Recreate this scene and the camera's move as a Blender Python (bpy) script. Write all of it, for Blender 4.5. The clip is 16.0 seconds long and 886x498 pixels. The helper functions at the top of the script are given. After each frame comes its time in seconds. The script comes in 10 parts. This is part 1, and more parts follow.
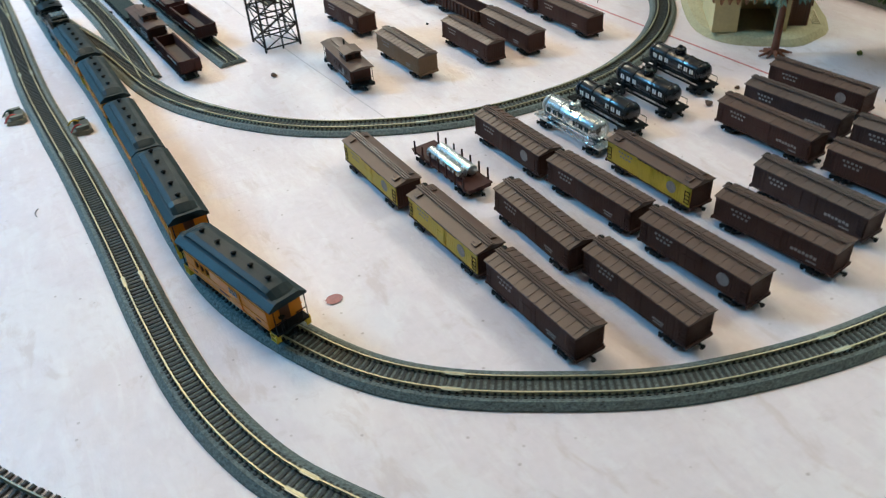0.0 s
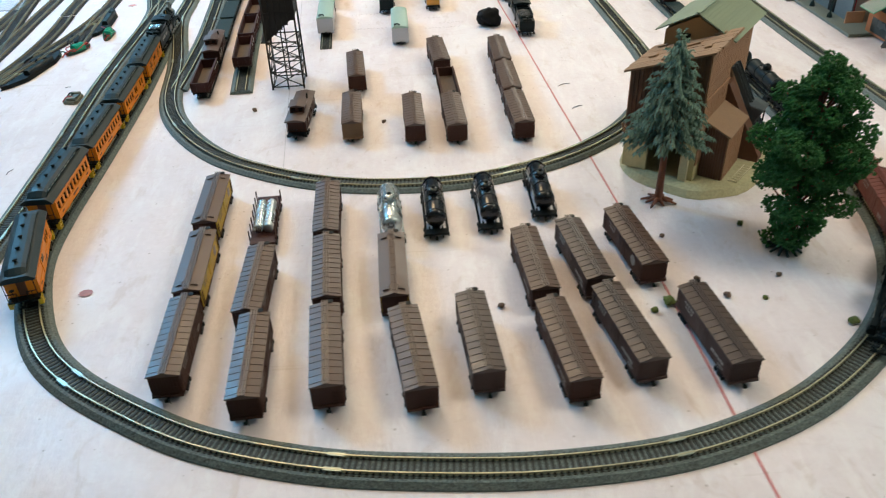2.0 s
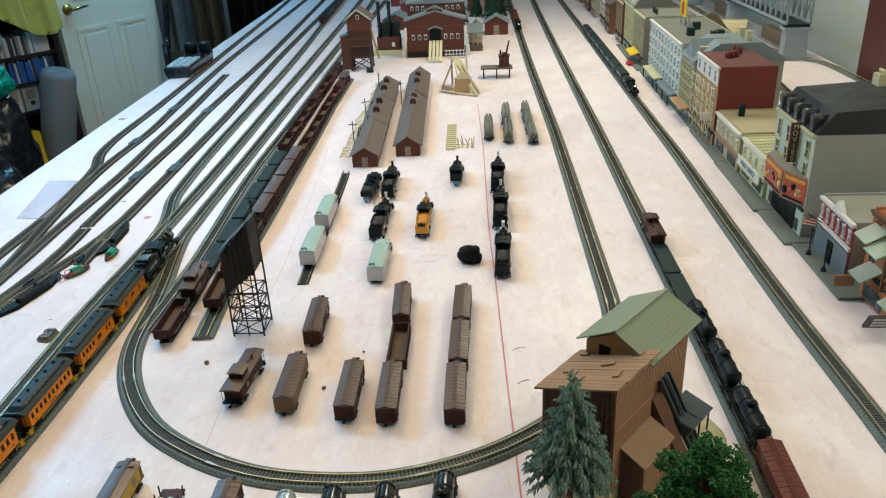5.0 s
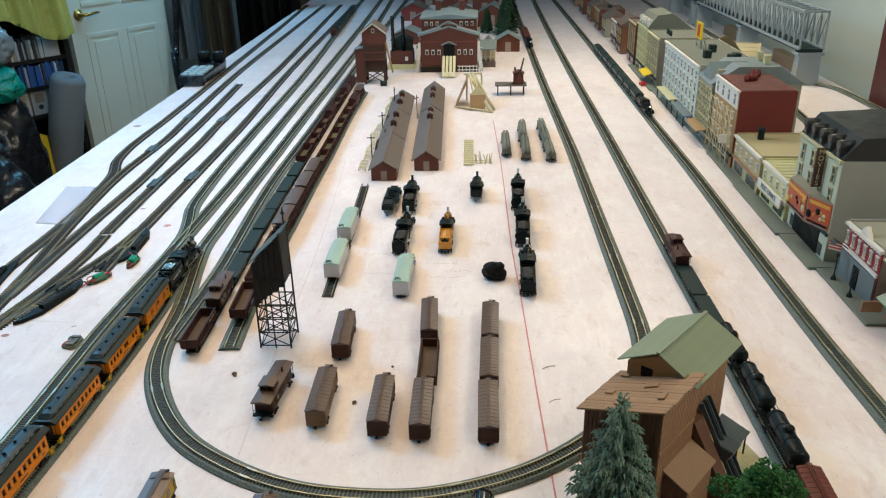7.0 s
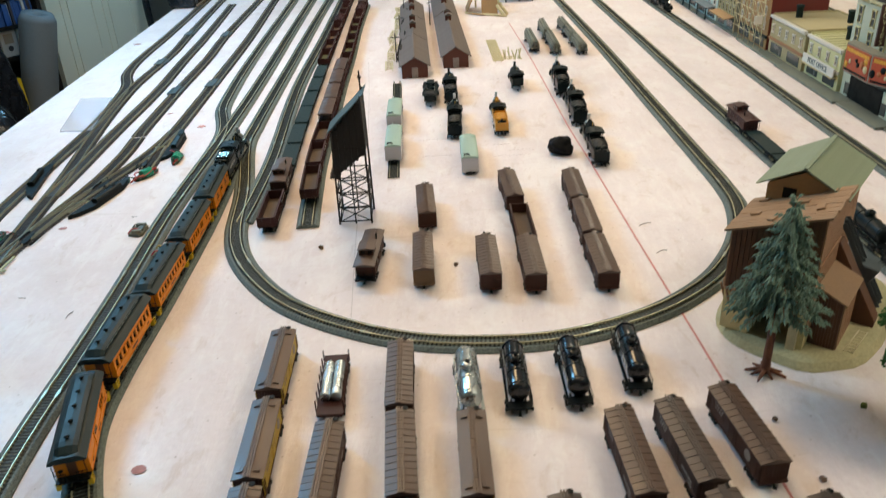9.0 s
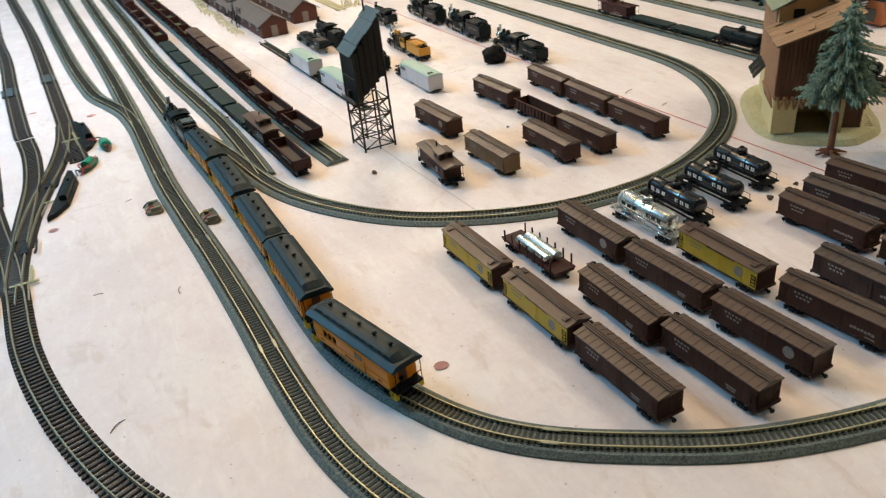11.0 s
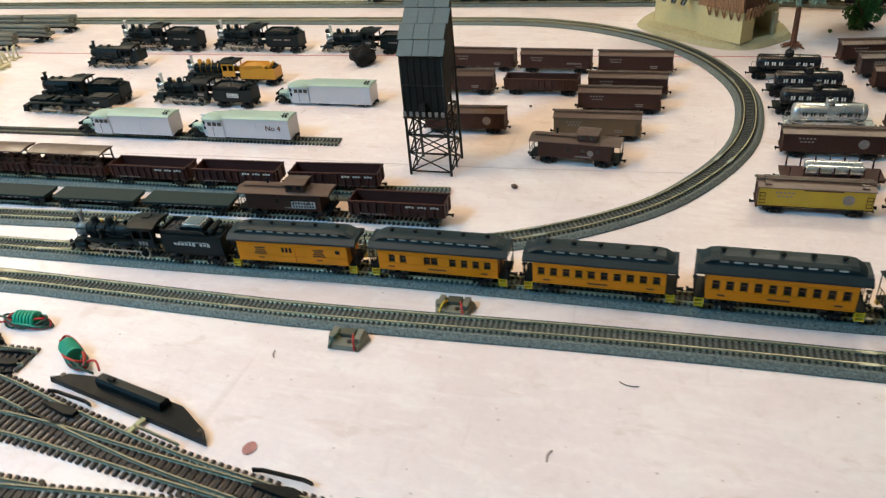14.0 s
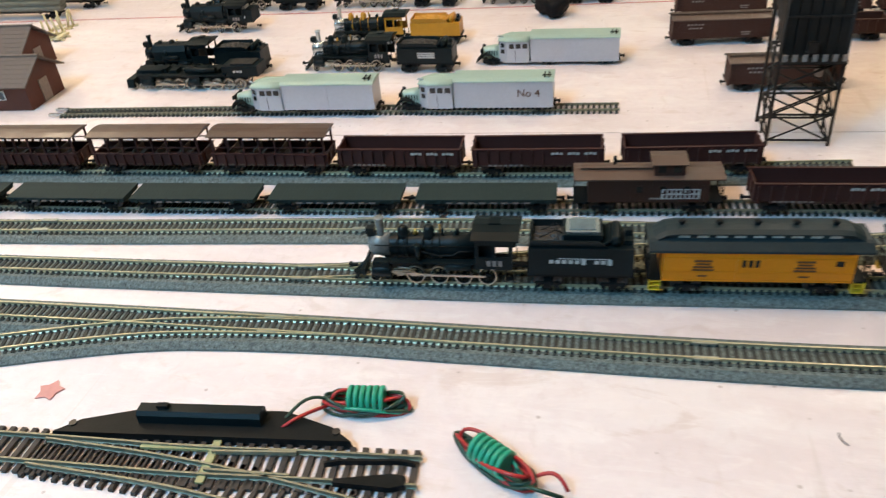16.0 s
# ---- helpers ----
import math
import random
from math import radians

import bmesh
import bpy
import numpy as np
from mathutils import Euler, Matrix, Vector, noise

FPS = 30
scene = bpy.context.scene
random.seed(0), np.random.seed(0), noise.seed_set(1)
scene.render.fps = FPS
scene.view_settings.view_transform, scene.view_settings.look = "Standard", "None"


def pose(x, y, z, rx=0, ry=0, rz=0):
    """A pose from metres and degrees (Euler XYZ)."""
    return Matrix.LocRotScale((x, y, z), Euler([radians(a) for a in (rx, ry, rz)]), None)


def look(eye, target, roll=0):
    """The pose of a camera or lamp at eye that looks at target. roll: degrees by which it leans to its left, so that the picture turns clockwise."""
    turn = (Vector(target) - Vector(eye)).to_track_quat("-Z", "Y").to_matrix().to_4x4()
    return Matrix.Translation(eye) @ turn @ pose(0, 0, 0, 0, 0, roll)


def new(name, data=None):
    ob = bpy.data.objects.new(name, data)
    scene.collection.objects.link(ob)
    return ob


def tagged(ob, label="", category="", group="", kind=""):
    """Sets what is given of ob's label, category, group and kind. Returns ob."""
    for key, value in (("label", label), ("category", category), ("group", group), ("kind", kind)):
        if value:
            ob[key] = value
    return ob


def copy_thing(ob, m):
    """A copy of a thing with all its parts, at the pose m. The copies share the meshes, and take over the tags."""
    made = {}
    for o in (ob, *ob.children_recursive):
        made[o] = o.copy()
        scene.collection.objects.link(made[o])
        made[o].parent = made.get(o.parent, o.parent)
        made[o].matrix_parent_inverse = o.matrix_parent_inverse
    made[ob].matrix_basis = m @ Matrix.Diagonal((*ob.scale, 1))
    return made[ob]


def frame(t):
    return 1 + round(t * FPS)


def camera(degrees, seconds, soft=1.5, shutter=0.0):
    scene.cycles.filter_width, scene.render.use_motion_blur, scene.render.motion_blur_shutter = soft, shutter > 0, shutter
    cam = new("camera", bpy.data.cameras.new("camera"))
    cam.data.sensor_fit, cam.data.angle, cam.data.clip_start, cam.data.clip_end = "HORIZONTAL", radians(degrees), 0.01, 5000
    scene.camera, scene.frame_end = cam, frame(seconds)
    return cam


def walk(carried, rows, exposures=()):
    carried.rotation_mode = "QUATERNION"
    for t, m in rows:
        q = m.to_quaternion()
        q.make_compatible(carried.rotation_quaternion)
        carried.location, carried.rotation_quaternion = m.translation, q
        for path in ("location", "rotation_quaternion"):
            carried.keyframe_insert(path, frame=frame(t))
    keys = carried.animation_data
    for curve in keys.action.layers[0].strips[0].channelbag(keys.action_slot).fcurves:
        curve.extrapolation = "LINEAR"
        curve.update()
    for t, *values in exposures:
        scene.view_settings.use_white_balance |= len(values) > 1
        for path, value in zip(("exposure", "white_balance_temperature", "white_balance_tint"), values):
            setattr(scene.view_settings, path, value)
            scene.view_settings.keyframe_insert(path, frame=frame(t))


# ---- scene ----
cam = camera(60.3, 16.0, soft=1.2, shutter=0.35)
PATH = [
    (0, (-0.505, 0.148, 0.363), (0.219, 1.57, -0.843), -4.6),
    (0.5, (-0.437, 0.083, 0.378), (0.092, 1.61, -0.801), -3.8),
    (1, (-0.336, 0.044, 0.377), (0.004, 1.633, -0.788), -3.9),
    (1.5, (-0.188, 0.014, 0.401), (0.037, 1.639, -0.743), -1.7),
    (2, (-0.065, -0.024, 0.43), (-0.008, 1.629, -0.694), -2.2),
    (2.5, (0.027, -0.035, 0.446), (0.018, 1.639, -0.649), -2.1),
    (3, (0.117, -0.027, 0.46), (0.032, 1.656, -0.617), -2.4),
    (3.5, (0.132, -0.004, 0.503), (-0.004, 1.718, -0.506), -2.7),
    (4, (0.128, 0.01, 0.535), (-0.04, 1.776, -0.388), -2.6),
    (4.5, (0.132, 0.051, 0.562), (-0.033, 1.843, -0.311), -2.9),
    (5, (0.129, 0.092, 0.585), (-0.02, 1.901, -0.256), -2.7),
    (7.5, (0.071, 0.091, 0.589), (-0.067, 1.915, -0.219), -1.0),
    (8, (0.043, 0.096, 0.559), (-0.082, 1.914, -0.265), -2.0),
    (8.5, (-0.07, 0.054, 0.501), (-0.11, 1.876, -0.324), -2.1),
    (9, (-0.095, 0.071, 0.466), (-0.148, 1.842, -0.46), -2.9),
    (9.5, (-0.208, 0.071, 0.435), (-0.184, 1.815, -0.544), -4.0),
    (10, (-0.369, 0.073, 0.407), (-0.119, 1.797, -0.576), -5.2),
    (12.5, (-0.81, 0.351, 0.415), (0.416, 1.549, -0.614), -5.9),
    (13, (-0.948, 0.546, 0.419), (0.453, 1.526, -0.62), -6.0),
    (13.5, (-1.033, 0.697, 0.405), (0.464, 1.492, -0.656), -6.8),
    (14, (-0.98, 0.804, 0.383), (0.605, 1.392, -0.687), -5.5),
    (14.5, (-1.006, 0.951, 0.393), (0.643, 1.391, -0.651), -4.5),
    (15, (-0.983, 1.096, 0.364), (0.674, 1.512, -0.675), -5.9),
    (15.5, (-0.914, 1.152, 0.329), (0.72, 1.578, -0.744), -6.7),
    (16, (-0.867, 1.214, 0.294), (0.74, 1.643, -0.816), -5.5),
]
walk(cam, [(t, look(eye, target, roll)) for t, eye, target, roll in PATH],
     [(0, 0.02, 5540, 0), (2.5, -0.01, 5900, 1), (4, -0.13, 5960, 0), (8, -0.18, 6200, 3), (10, -0.10, 6600, 4),
      (12.5, -0.03, 6700, 4), (16, -0.15, 6900, 10)])

# ---------------------------------------------------------------- world, light
world = bpy.data.worlds.new("world")
scene.world = world
world.use_nodes = True
sky = world.node_tree.nodes.new("ShaderNodeTexSky")
sky.sky_type, sky.sun_disc = "NISHITA", False
sky.sun_elevation, sky.sun_rotation = radians(38), radians(-60)
world.node_tree.links.new(sky.outputs[0], world.node_tree.nodes["Background"].inputs[0])
world.node_tree.nodes["Background"].inputs[1].default_value = 0.06

FLOOR_Z = -0.92          # the table top is the level z = 0


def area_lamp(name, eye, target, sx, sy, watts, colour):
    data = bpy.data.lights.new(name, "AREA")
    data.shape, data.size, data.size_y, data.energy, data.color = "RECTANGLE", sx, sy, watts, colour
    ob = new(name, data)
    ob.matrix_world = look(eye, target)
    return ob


# unseen lamps, assumed from shadow tints: cool over the aisle, warm over the board
# the third cool lamp is added to brighten the door
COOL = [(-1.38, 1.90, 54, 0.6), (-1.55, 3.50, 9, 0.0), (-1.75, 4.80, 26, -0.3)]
# second to fourth warm lamps are added fill for front, right side and street
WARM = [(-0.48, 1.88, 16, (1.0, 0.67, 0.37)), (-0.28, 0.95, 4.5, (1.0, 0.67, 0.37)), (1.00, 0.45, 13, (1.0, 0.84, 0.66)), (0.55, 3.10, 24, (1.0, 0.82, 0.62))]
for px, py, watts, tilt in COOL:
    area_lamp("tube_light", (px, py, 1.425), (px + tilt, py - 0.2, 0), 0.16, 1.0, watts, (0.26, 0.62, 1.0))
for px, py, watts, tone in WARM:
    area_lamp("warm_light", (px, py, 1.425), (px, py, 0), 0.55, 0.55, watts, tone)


# ---------------------------------------------------------------- materials
def mat(name, base, rough=0.6, metal=0.0, var=0.15, s1=30.0, s2=300.0, bump=0.15, rnd=0.0, alt=None, alt_amt=0.0, stretch=(1, 1, 1), spec=0.5):
    m = bpy.data.materials.new(name)
    m.use_nodes = True
    nt = m.node_tree
    n, li = nt.nodes, nt.links
    bs = n["Principled BSDF"]
    tc, mp = n.new("ShaderNodeTexCoord"), n.new("ShaderNodeMapping")
    mp.inputs["Scale"].default_value = stretch
    li.new(tc.outputs["Object"], mp.inputs[0])
    big, fine = n.new("ShaderNodeTexNoise"), n.new("ShaderNodeTexNoise")
    big.inputs["Scale"].default_value, fine.inputs["Scale"].default_value = s1, s2
    big.inputs["Detail"].default_value, fine.inputs["Detail"].default_value = 5, 3
    for t in (big, fine):
        li.new(mp.outputs[0], t.inputs["Vector"])
    add = n.new("ShaderNodeMath")
    add.operation = "ADD"
    li.new(big.outputs[0], add.inputs[0])
    li.new(fine.outputs[0], add.inputs[1])
    val = add.outputs[0]
    if rnd:
        info, mr = n.new("ShaderNodeObjectInfo"), n.new("ShaderNodeMath")
        mr.operation = "MULTIPLY_ADD"
        mr.inputs[1].default_value = rnd
        li.new(info.outputs["Random"], mr.inputs[0])
        li.new(val, mr.inputs[2])
        val = mr.outputs[0]
    ramp = n.new("ShaderNodeMapRange")
    ramp.inputs["From Min"].default_value, ramp.inputs["From Max"].default_value = 0.6, 1.4 + rnd
    li.new(val, ramp.inputs["Value"])
    mix = n.new("ShaderNodeMix")
    mix.data_type = "RGBA"
    lo = [max(0.0, c * (1 - var)) for c in base]
    hi = [min(1.0, c * (1 + var)) for c in base]
    mix.inputs["A"].default_value, mix.inputs["B"].default_value = (*lo, 1), (*hi, 1)
    li.new(ramp.outputs[0], mix.inputs["Factor"])
    col = mix.outputs["Result"]
    if alt:
        patch, pr, mx = n.new("ShaderNodeTexNoise"), n.new("ShaderNodeMapRange"), n.new("ShaderNodeMix")
        patch.inputs["Scale"].default_value, patch.inputs["Detail"].default_value = s1 * 0.6, 7
        li.new(mp.outputs[0], patch.inputs["Vector"])
        pr.inputs["From Min"].default_value, pr.inputs["From Max"].default_value = 0.5, 0.72
        pr.inputs["To Max"].default_value = alt_amt
        li.new(patch.outputs[0], pr.inputs["Value"])
        mx.data_type = "RGBA"
        mx.inputs["B"].default_value = (*alt, 1)
        li.new(pr.outputs[0], mx.inputs["Factor"])
        li.new(col, mx.inputs["A"])
        col = mx.outputs["Result"]
    li.new(col, bs.inputs["Base Color"])
    rr = n.new("ShaderNodeMapRange")
    rr.inputs["From Min"].default_value, rr.inputs["From Max"].default_value = 0.3, 0.7
    rr.inputs["To Min"].default_value, rr.inputs["To Max"].default_value = max(0.03, rough - 0.1), min(1.0, rough + 0.1)
    li.new(big.outputs[0], rr.inputs["Value"])
    li.new(rr.outputs[0], bs.inputs["Roughness"])
    bs.inputs["Metallic"].default_value = metal
    bs.inputs["Specular IOR Level"].default_value = spec
    if bump:
        bp = n.new("ShaderNodeBump")
        bp.inputs["Strength"].default_value, bp.inputs["Distance"].default_value = bump, 0.2 / s2
        li.new(fine.outputs[0], bp.inputs["Height"])
        li.new(bp.outputs[0], bs.inputs["Normal"])
    return m



def board_paint():
    """Rolled white paint over board: cloudy pinkish patches, paler skimmed streaks, painted-in gloss, small dark
    specks.
    """
    m = mat("painted_board", (0.775, 0.702, 0.718), 0.45, var=0.05, s1=8, s2=150, bump=0.22)
    nt = m.node_tree
    n, li = nt.nodes, nt.links
    bs = n["Principled BSDF"]
    tc = n["Texture Coordinate"]
    col = bs.inputs["Base Color"].links[0].from_socket

    def cloud(scale, detail, lo, hi, top, stretch):
        mp, t, r = n.new("ShaderNodeMapping"), n.new("ShaderNodeTexNoise"), n.new("ShaderNodeMapRange")
        mp.inputs["Scale"].default_value = stretch
        t.inputs["Scale"].default_value, t.inputs["Detail"].default_value, t.inputs["Roughness"].default_value = scale, detail, 0.62
        t.inputs["Distortion"].default_value = 0.6
        r.inputs["From Min"].default_value, r.inputs["From Max"].default_value, r.inputs["To Max"].default_value = lo, hi, top
        li.new(tc.outputs["Object"], mp.inputs[0])
        li.new(mp.outputs[0], t.inputs["Vector"])
        li.new(t.outputs[0], r.inputs["Value"])
        return r.outputs[0]

    def over(col, fac, colour):
        mx = n.new("ShaderNodeMix")
        mx.data_type = "RGBA"
        mx.inputs["B"].default_value = (*colour, 1)
        li.new(fac, mx.inputs["Factor"])
        li.new(col, mx.inputs["A"])
        return mx.outputs["Result"]

    col = over(col, cloud(3.2, 8, 0.46, 0.64, 0.55, (1, 1, 1)), (0.69, 0.60, 0.58))
    col = over(col, cloud(11, 9, 0.52, 0.60, 0.45, (1, 0.6, 1)), (0.85, 0.82, 0.815))
    col = over(col, cloud(26, 6, 0.58, 0.66, 0.50, (1.6, 0.7, 1)), (0.62, 0.52, 0.48))
    # pale streaks paint in the gloss along the brush ridges
    col = over(col, cloud(30, 7, 0.52, 0.62, 0.32, (2.2, 0.5, 1)), (0.87, 0.835, 0.83))
    col = over(col, cloud(60, 6, 0.56, 0.66, 0.25, (1.0, 1.0, 1)), (0.68, 0.60, 0.58))
    streak = cloud(14, 5, 0.66, 0.70, 0.40, (0.25, 5.0, 1))
    col = over(col, streak, (0.62, 0.55, 0.52))
    speck = n.new("ShaderNodeTexVoronoi")
    speck.inputs["Scale"].default_value = 55
    gate = n.new("ShaderNodeMapRange")
    gate.inputs["From Min"].default_value, gate.inputs["From Max"].default_value = 0.075, 0.045
    gate.inputs["To Max"].default_value = 0.5
    li.new(tc.outputs["Object"], speck.inputs["Vector"])
    li.new(speck.outputs["Distance"], gate.inputs["Value"])
    col = over(col, gate.outputs[0], (0.30, 0.22, 0.19))
    li.new(col, bs.inputs["Base Color"])
    # fine pale grain colours in the highlights on the fibre texture
    col = over(col, cloud(120, 4, 0.56, 0.70, 0.30, (1.0, 0.45, 1)), (0.90, 0.86, 0.85))
    col = over(col, cloud(95, 5, 0.58, 0.72, 0.28, (0.6, 1.0, 1)), (0.60, 0.50, 0.48))
    li.new(col, bs.inputs["Base Color"])
    stroke, smap, relief = n.new("ShaderNodeTexNoise"), n.new("ShaderNodeMapping"), n.new("ShaderNodeBump")
    smap.inputs["Scale"].default_value = (1.0, 0.28, 1.0)
    smap.inputs["Rotation"].default_value = (0, 0, 0.35)
    stroke.inputs["Scale"].default_value, stroke.inputs["Detail"].default_value, stroke.inputs["Roughness"].default_value = 170, 6, 0.7
    relief.inputs["Strength"].default_value, relief.inputs["Distance"].default_value = 0.35, 0.0022
    li.new(tc.outputs["Object"], smap.inputs[0])
    li.new(smap.outputs[0], stroke.inputs["Vector"])
    li.new(stroke.outputs[0], relief.inputs["Height"])
    li.new(bs.inputs["Normal"].links[0].from_socket, relief.inputs["Normal"])
    li.new(relief.outputs[0], bs.inputs["Normal"])
    ro = n.new("ShaderNodeMath")
    ro.operation = "ADD"
    ro.inputs[1].default_value = 0.32
    li.new(cloud(9, 6, 0.40, 0.62, 0.26, (1, 1, 1)), ro.inputs[0])
    li.new(ro.outputs[0], bs.inputs["Roughness"])
    return m


M = {}
M["table"] = board_paint()
M["red_line"] = mat("red_marker", (0.58, 0.22, 0.22), 0.6, var=0.3, s1=60, s2=500)
M["roadbed"] = mat("grey_ballast_plastic", (0.112, 0.140, 0.132), 0.75, var=0.9, s1=420, s2=900, bump=1.0)
M["tie"] = mat("dark_tie_plastic", (0.025, 0.029, 0.026), 0.7, var=0.3, s1=100, s2=900)
M["tie_brown"] = mat("brown_tie_plastic", (0.036, 0.030, 0.027), 0.65, var=0.25, s1=100, s2=900, rnd=0.3)
M["rail"] = mat("nickel_rail", (0.46, 0.44, 0.29), 0.44, 0.50, var=0.25, s1=20, s2=300, bump=0.03)
M["rail_dull"] = mat("weathered_nickel_rail", (0.24, 0.235, 0.165), 0.52, 0.4, var=0.3, s1=20, s2=300, bump=0.03)
M["joiner"] = mat("grey_green_joiner_steel", (0.36, 0.40, 0.34), 0.38, 0.7, var=0.2)
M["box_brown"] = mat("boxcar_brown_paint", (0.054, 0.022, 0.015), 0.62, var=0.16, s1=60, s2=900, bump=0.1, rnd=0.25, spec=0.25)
# roof brown kept paler than box_brown
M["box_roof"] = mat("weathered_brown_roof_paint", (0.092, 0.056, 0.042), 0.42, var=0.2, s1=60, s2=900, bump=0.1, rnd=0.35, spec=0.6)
M["box_red"] = mat("oxide_red_paint", (0.125, 0.036, 0.028), 0.6, var=0.16, s1=60, s2=900, rnd=0.15, spec=0.4)
M["box_gold"] = mat("golden_brown_paint", (0.165, 0.095, 0.045), 0.6, var=0.16, s1=60, s2=900)
M["reefer_yellow"] = mat("reefer_yellow_paint", (0.50, 0.33, 0.022), 0.5, var=0.1, s1=60, s2=900)
M["ore_brown"] = mat("dark_maroon_paint", (0.050, 0.018, 0.016), 0.55, var=0.2, s1=60, s2=900, rnd=0.2, spec=0.25)
M["gon_in"] = mat("dusty_wood_interior", (0.105, 0.075, 0.055), 0.8, var=0.3, s1=80, s2=900)
M["black"] = mat("black_engine_paint", (0.0032, 0.0085, 0.0100), 0.40, var=0.35, s1=60, s2=700, bump=0.15, spec=0.20)
M["black_soft"] = mat("matt_black_plastic", (0.0042, 0.0066, 0.0076), 0.50, var=0.35, s1=60, s2=700, spec=0.16)
M["gloss_black"] = mat("gloss_black_paint", (0.010, 0.013, 0.017), 0.22, var=0.25, s1=40, s2=500, bump=0.03)
M["flat_dark"] = mat("slate_grey_deck_paint", (0.017, 0.033, 0.033), 0.65, var=0.2, s1=50, s2=800, rnd=0.12, spec=0.22)
M["wheel"] = mat("blackened_wheel_steel", (0.05, 0.047, 0.045), 0.4, 0.7, var=0.2)
M["steel"] = mat("bright_driver_steel", (0.42, 0.40, 0.34), 0.35, 1.0, var=0.2)
M["silver"] = mat("silver_paint", (0.55, 0.60, 0.61), 0.26, 0.75, var=0.07, s1=40, s2=400, bump=0.02)
M["graphite"] = mat("graphite_smokebox_paint", (0.20, 0.22, 0.22), 0.38, 0.35, var=0.35, s1=80, s2=600)
M["goose"] = mat("pale_silver_enamel", (0.47, 0.48, 0.51), 0.40, 0.2, var=0.06, s1=40, s2=400, bump=0.02)
M["goose_roof"] = mat("mint_silver_roof", (0.34, 0.47, 0.41), 0.50, 0.15, var=0.08, s1=40, s2=400, bump=0.02)
M["white_letter"] = mat("white_lettering", (0.66, 0.64, 0.60), 0.6, var=0.1, s1=300, s2=1500)
M["pale_letter"] = mat("pale_grey_lettering", (0.46, 0.45, 0.43), 0.7, var=0.25, s1=300, s2=1500)
M["grey_letter"] = mat("faded_grey_lettering", (0.24, 0.20, 0.18), 0.7, var=0.3, s1=300, s2=1500)
M["soft_letter"] = mat("worn_white_lettering", (0.34, 0.31, 0.285), 0.7, var=0.35, s1=300, s2=1500)
M["dark_letter"] = mat("dark_brown_lettering", (0.10, 0.035, 0.012), 0.6, var=0.2, s1=300, s2=1500)
M["coach"] = mat("coach_orange_yellow_paint", (0.66, 0.215, 0.008), 0.40, spec=0.25, var=0.07, s1=50, s2=700, bump=0.05)
M["coach_roof"] = mat("dark_slate_green_roof_paint", (0.012, 0.026, 0.031), 0.45, var=0.25, s1=50, s2=700, spec=0.24)
M["step_yellow"] = mat("bright_yellow_step_paint", (0.60, 0.42, 0.02), 0.4, var=0.1)
M["glass_dark"] = mat("dark_window_glass", (0.020, 0.018, 0.018), 0.10, var=0.2)
M["coal"] = mat("coal", (0.012, 0.012, 0.012), 0.55, var=0.4, s1=200, s2=900, bump=0.8)
M["engine_yellow"] = mat("engine_ochre_paint", (0.52, 0.24, 0.02), 0.4, var=0.1)
M["brass"] = mat("brass", (0.60, 0.38, 0.10), 0.3, 1.0, var=0.1)
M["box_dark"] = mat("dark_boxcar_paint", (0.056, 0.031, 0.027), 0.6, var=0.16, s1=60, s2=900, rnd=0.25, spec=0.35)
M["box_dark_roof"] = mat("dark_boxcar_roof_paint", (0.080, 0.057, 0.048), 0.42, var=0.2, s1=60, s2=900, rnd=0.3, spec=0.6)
M["green_load"] = mat("dull_olive_load", (0.085, 0.095, 0.050), 0.8, var=0.3, s1=60, s2=700, bump=0.4)
M["paper_red"] = mat("faded_red_paper", (0.62, 0.30, 0.27), 0.7, var=0.1)
M["green_girder"] = mat("dark_green_girder_paint", (0.03, 0.10, 0.055), 0.5, var=0.15)


# ---------------------------------------------------------------- mesh helpers
def bm_new():
    return bmesh.new()


def box(bm, c, s, rz=0.0, rx=0.0, ry=0.0, taper=None):
    """A box of size s about c. taper: scale of its top."""
    r = Euler((rx, ry, rz)).to_matrix()
    vs = []
    for dz in (-0.5, 0.5):
        k = taper if taper and dz > 0 else (1, 1)
        for dx, dy in ((-0.5, -0.5), (0.5, -0.5), (0.5, 0.5), (-0.5, 0.5)):
            vs.append(bm.verts.new(Vector(c) + r @ Vector((dx * s[0] * k[0], dy * s[1] * k[1], dz * s[2]))))
    for f in ((3, 2, 1, 0), (4, 5, 6, 7), (0, 1, 5, 4), (1, 2, 6, 5), (2, 3, 7, 6), (3, 0, 4, 7)):
        bm.faces.new([vs[i] for i in f])
    return bm


def rod(bm, a, b, r, seg=8, r2=None):
    """A capped cylinder or cone from a to b."""
    a, b = Vector(a), Vector(b)
    r2 = r if r2 is None else r2
    d = (b - a).normalized()
    u = d.orthogonal().normalized()
    w = d.cross(u)
    rings = []
    for p, rad in ((a, r), (b, r2)):
        rings.append([bm.verts.new(p + (u * math.cos(t) + w * math.sin(t)) * max(rad, 1e-5)) for t in [2 * math.pi * i / seg for i in range(seg)]])
    for i in range(seg):
        f = bm.faces.new((rings[0][i], rings[0][(i + 1) % seg], rings[1][(i + 1) % seg], rings[1][i]))
        f.smooth = True
    bm.faces.new(rings[0][::-1])
    bm.faces.new(rings[1])
    return bm


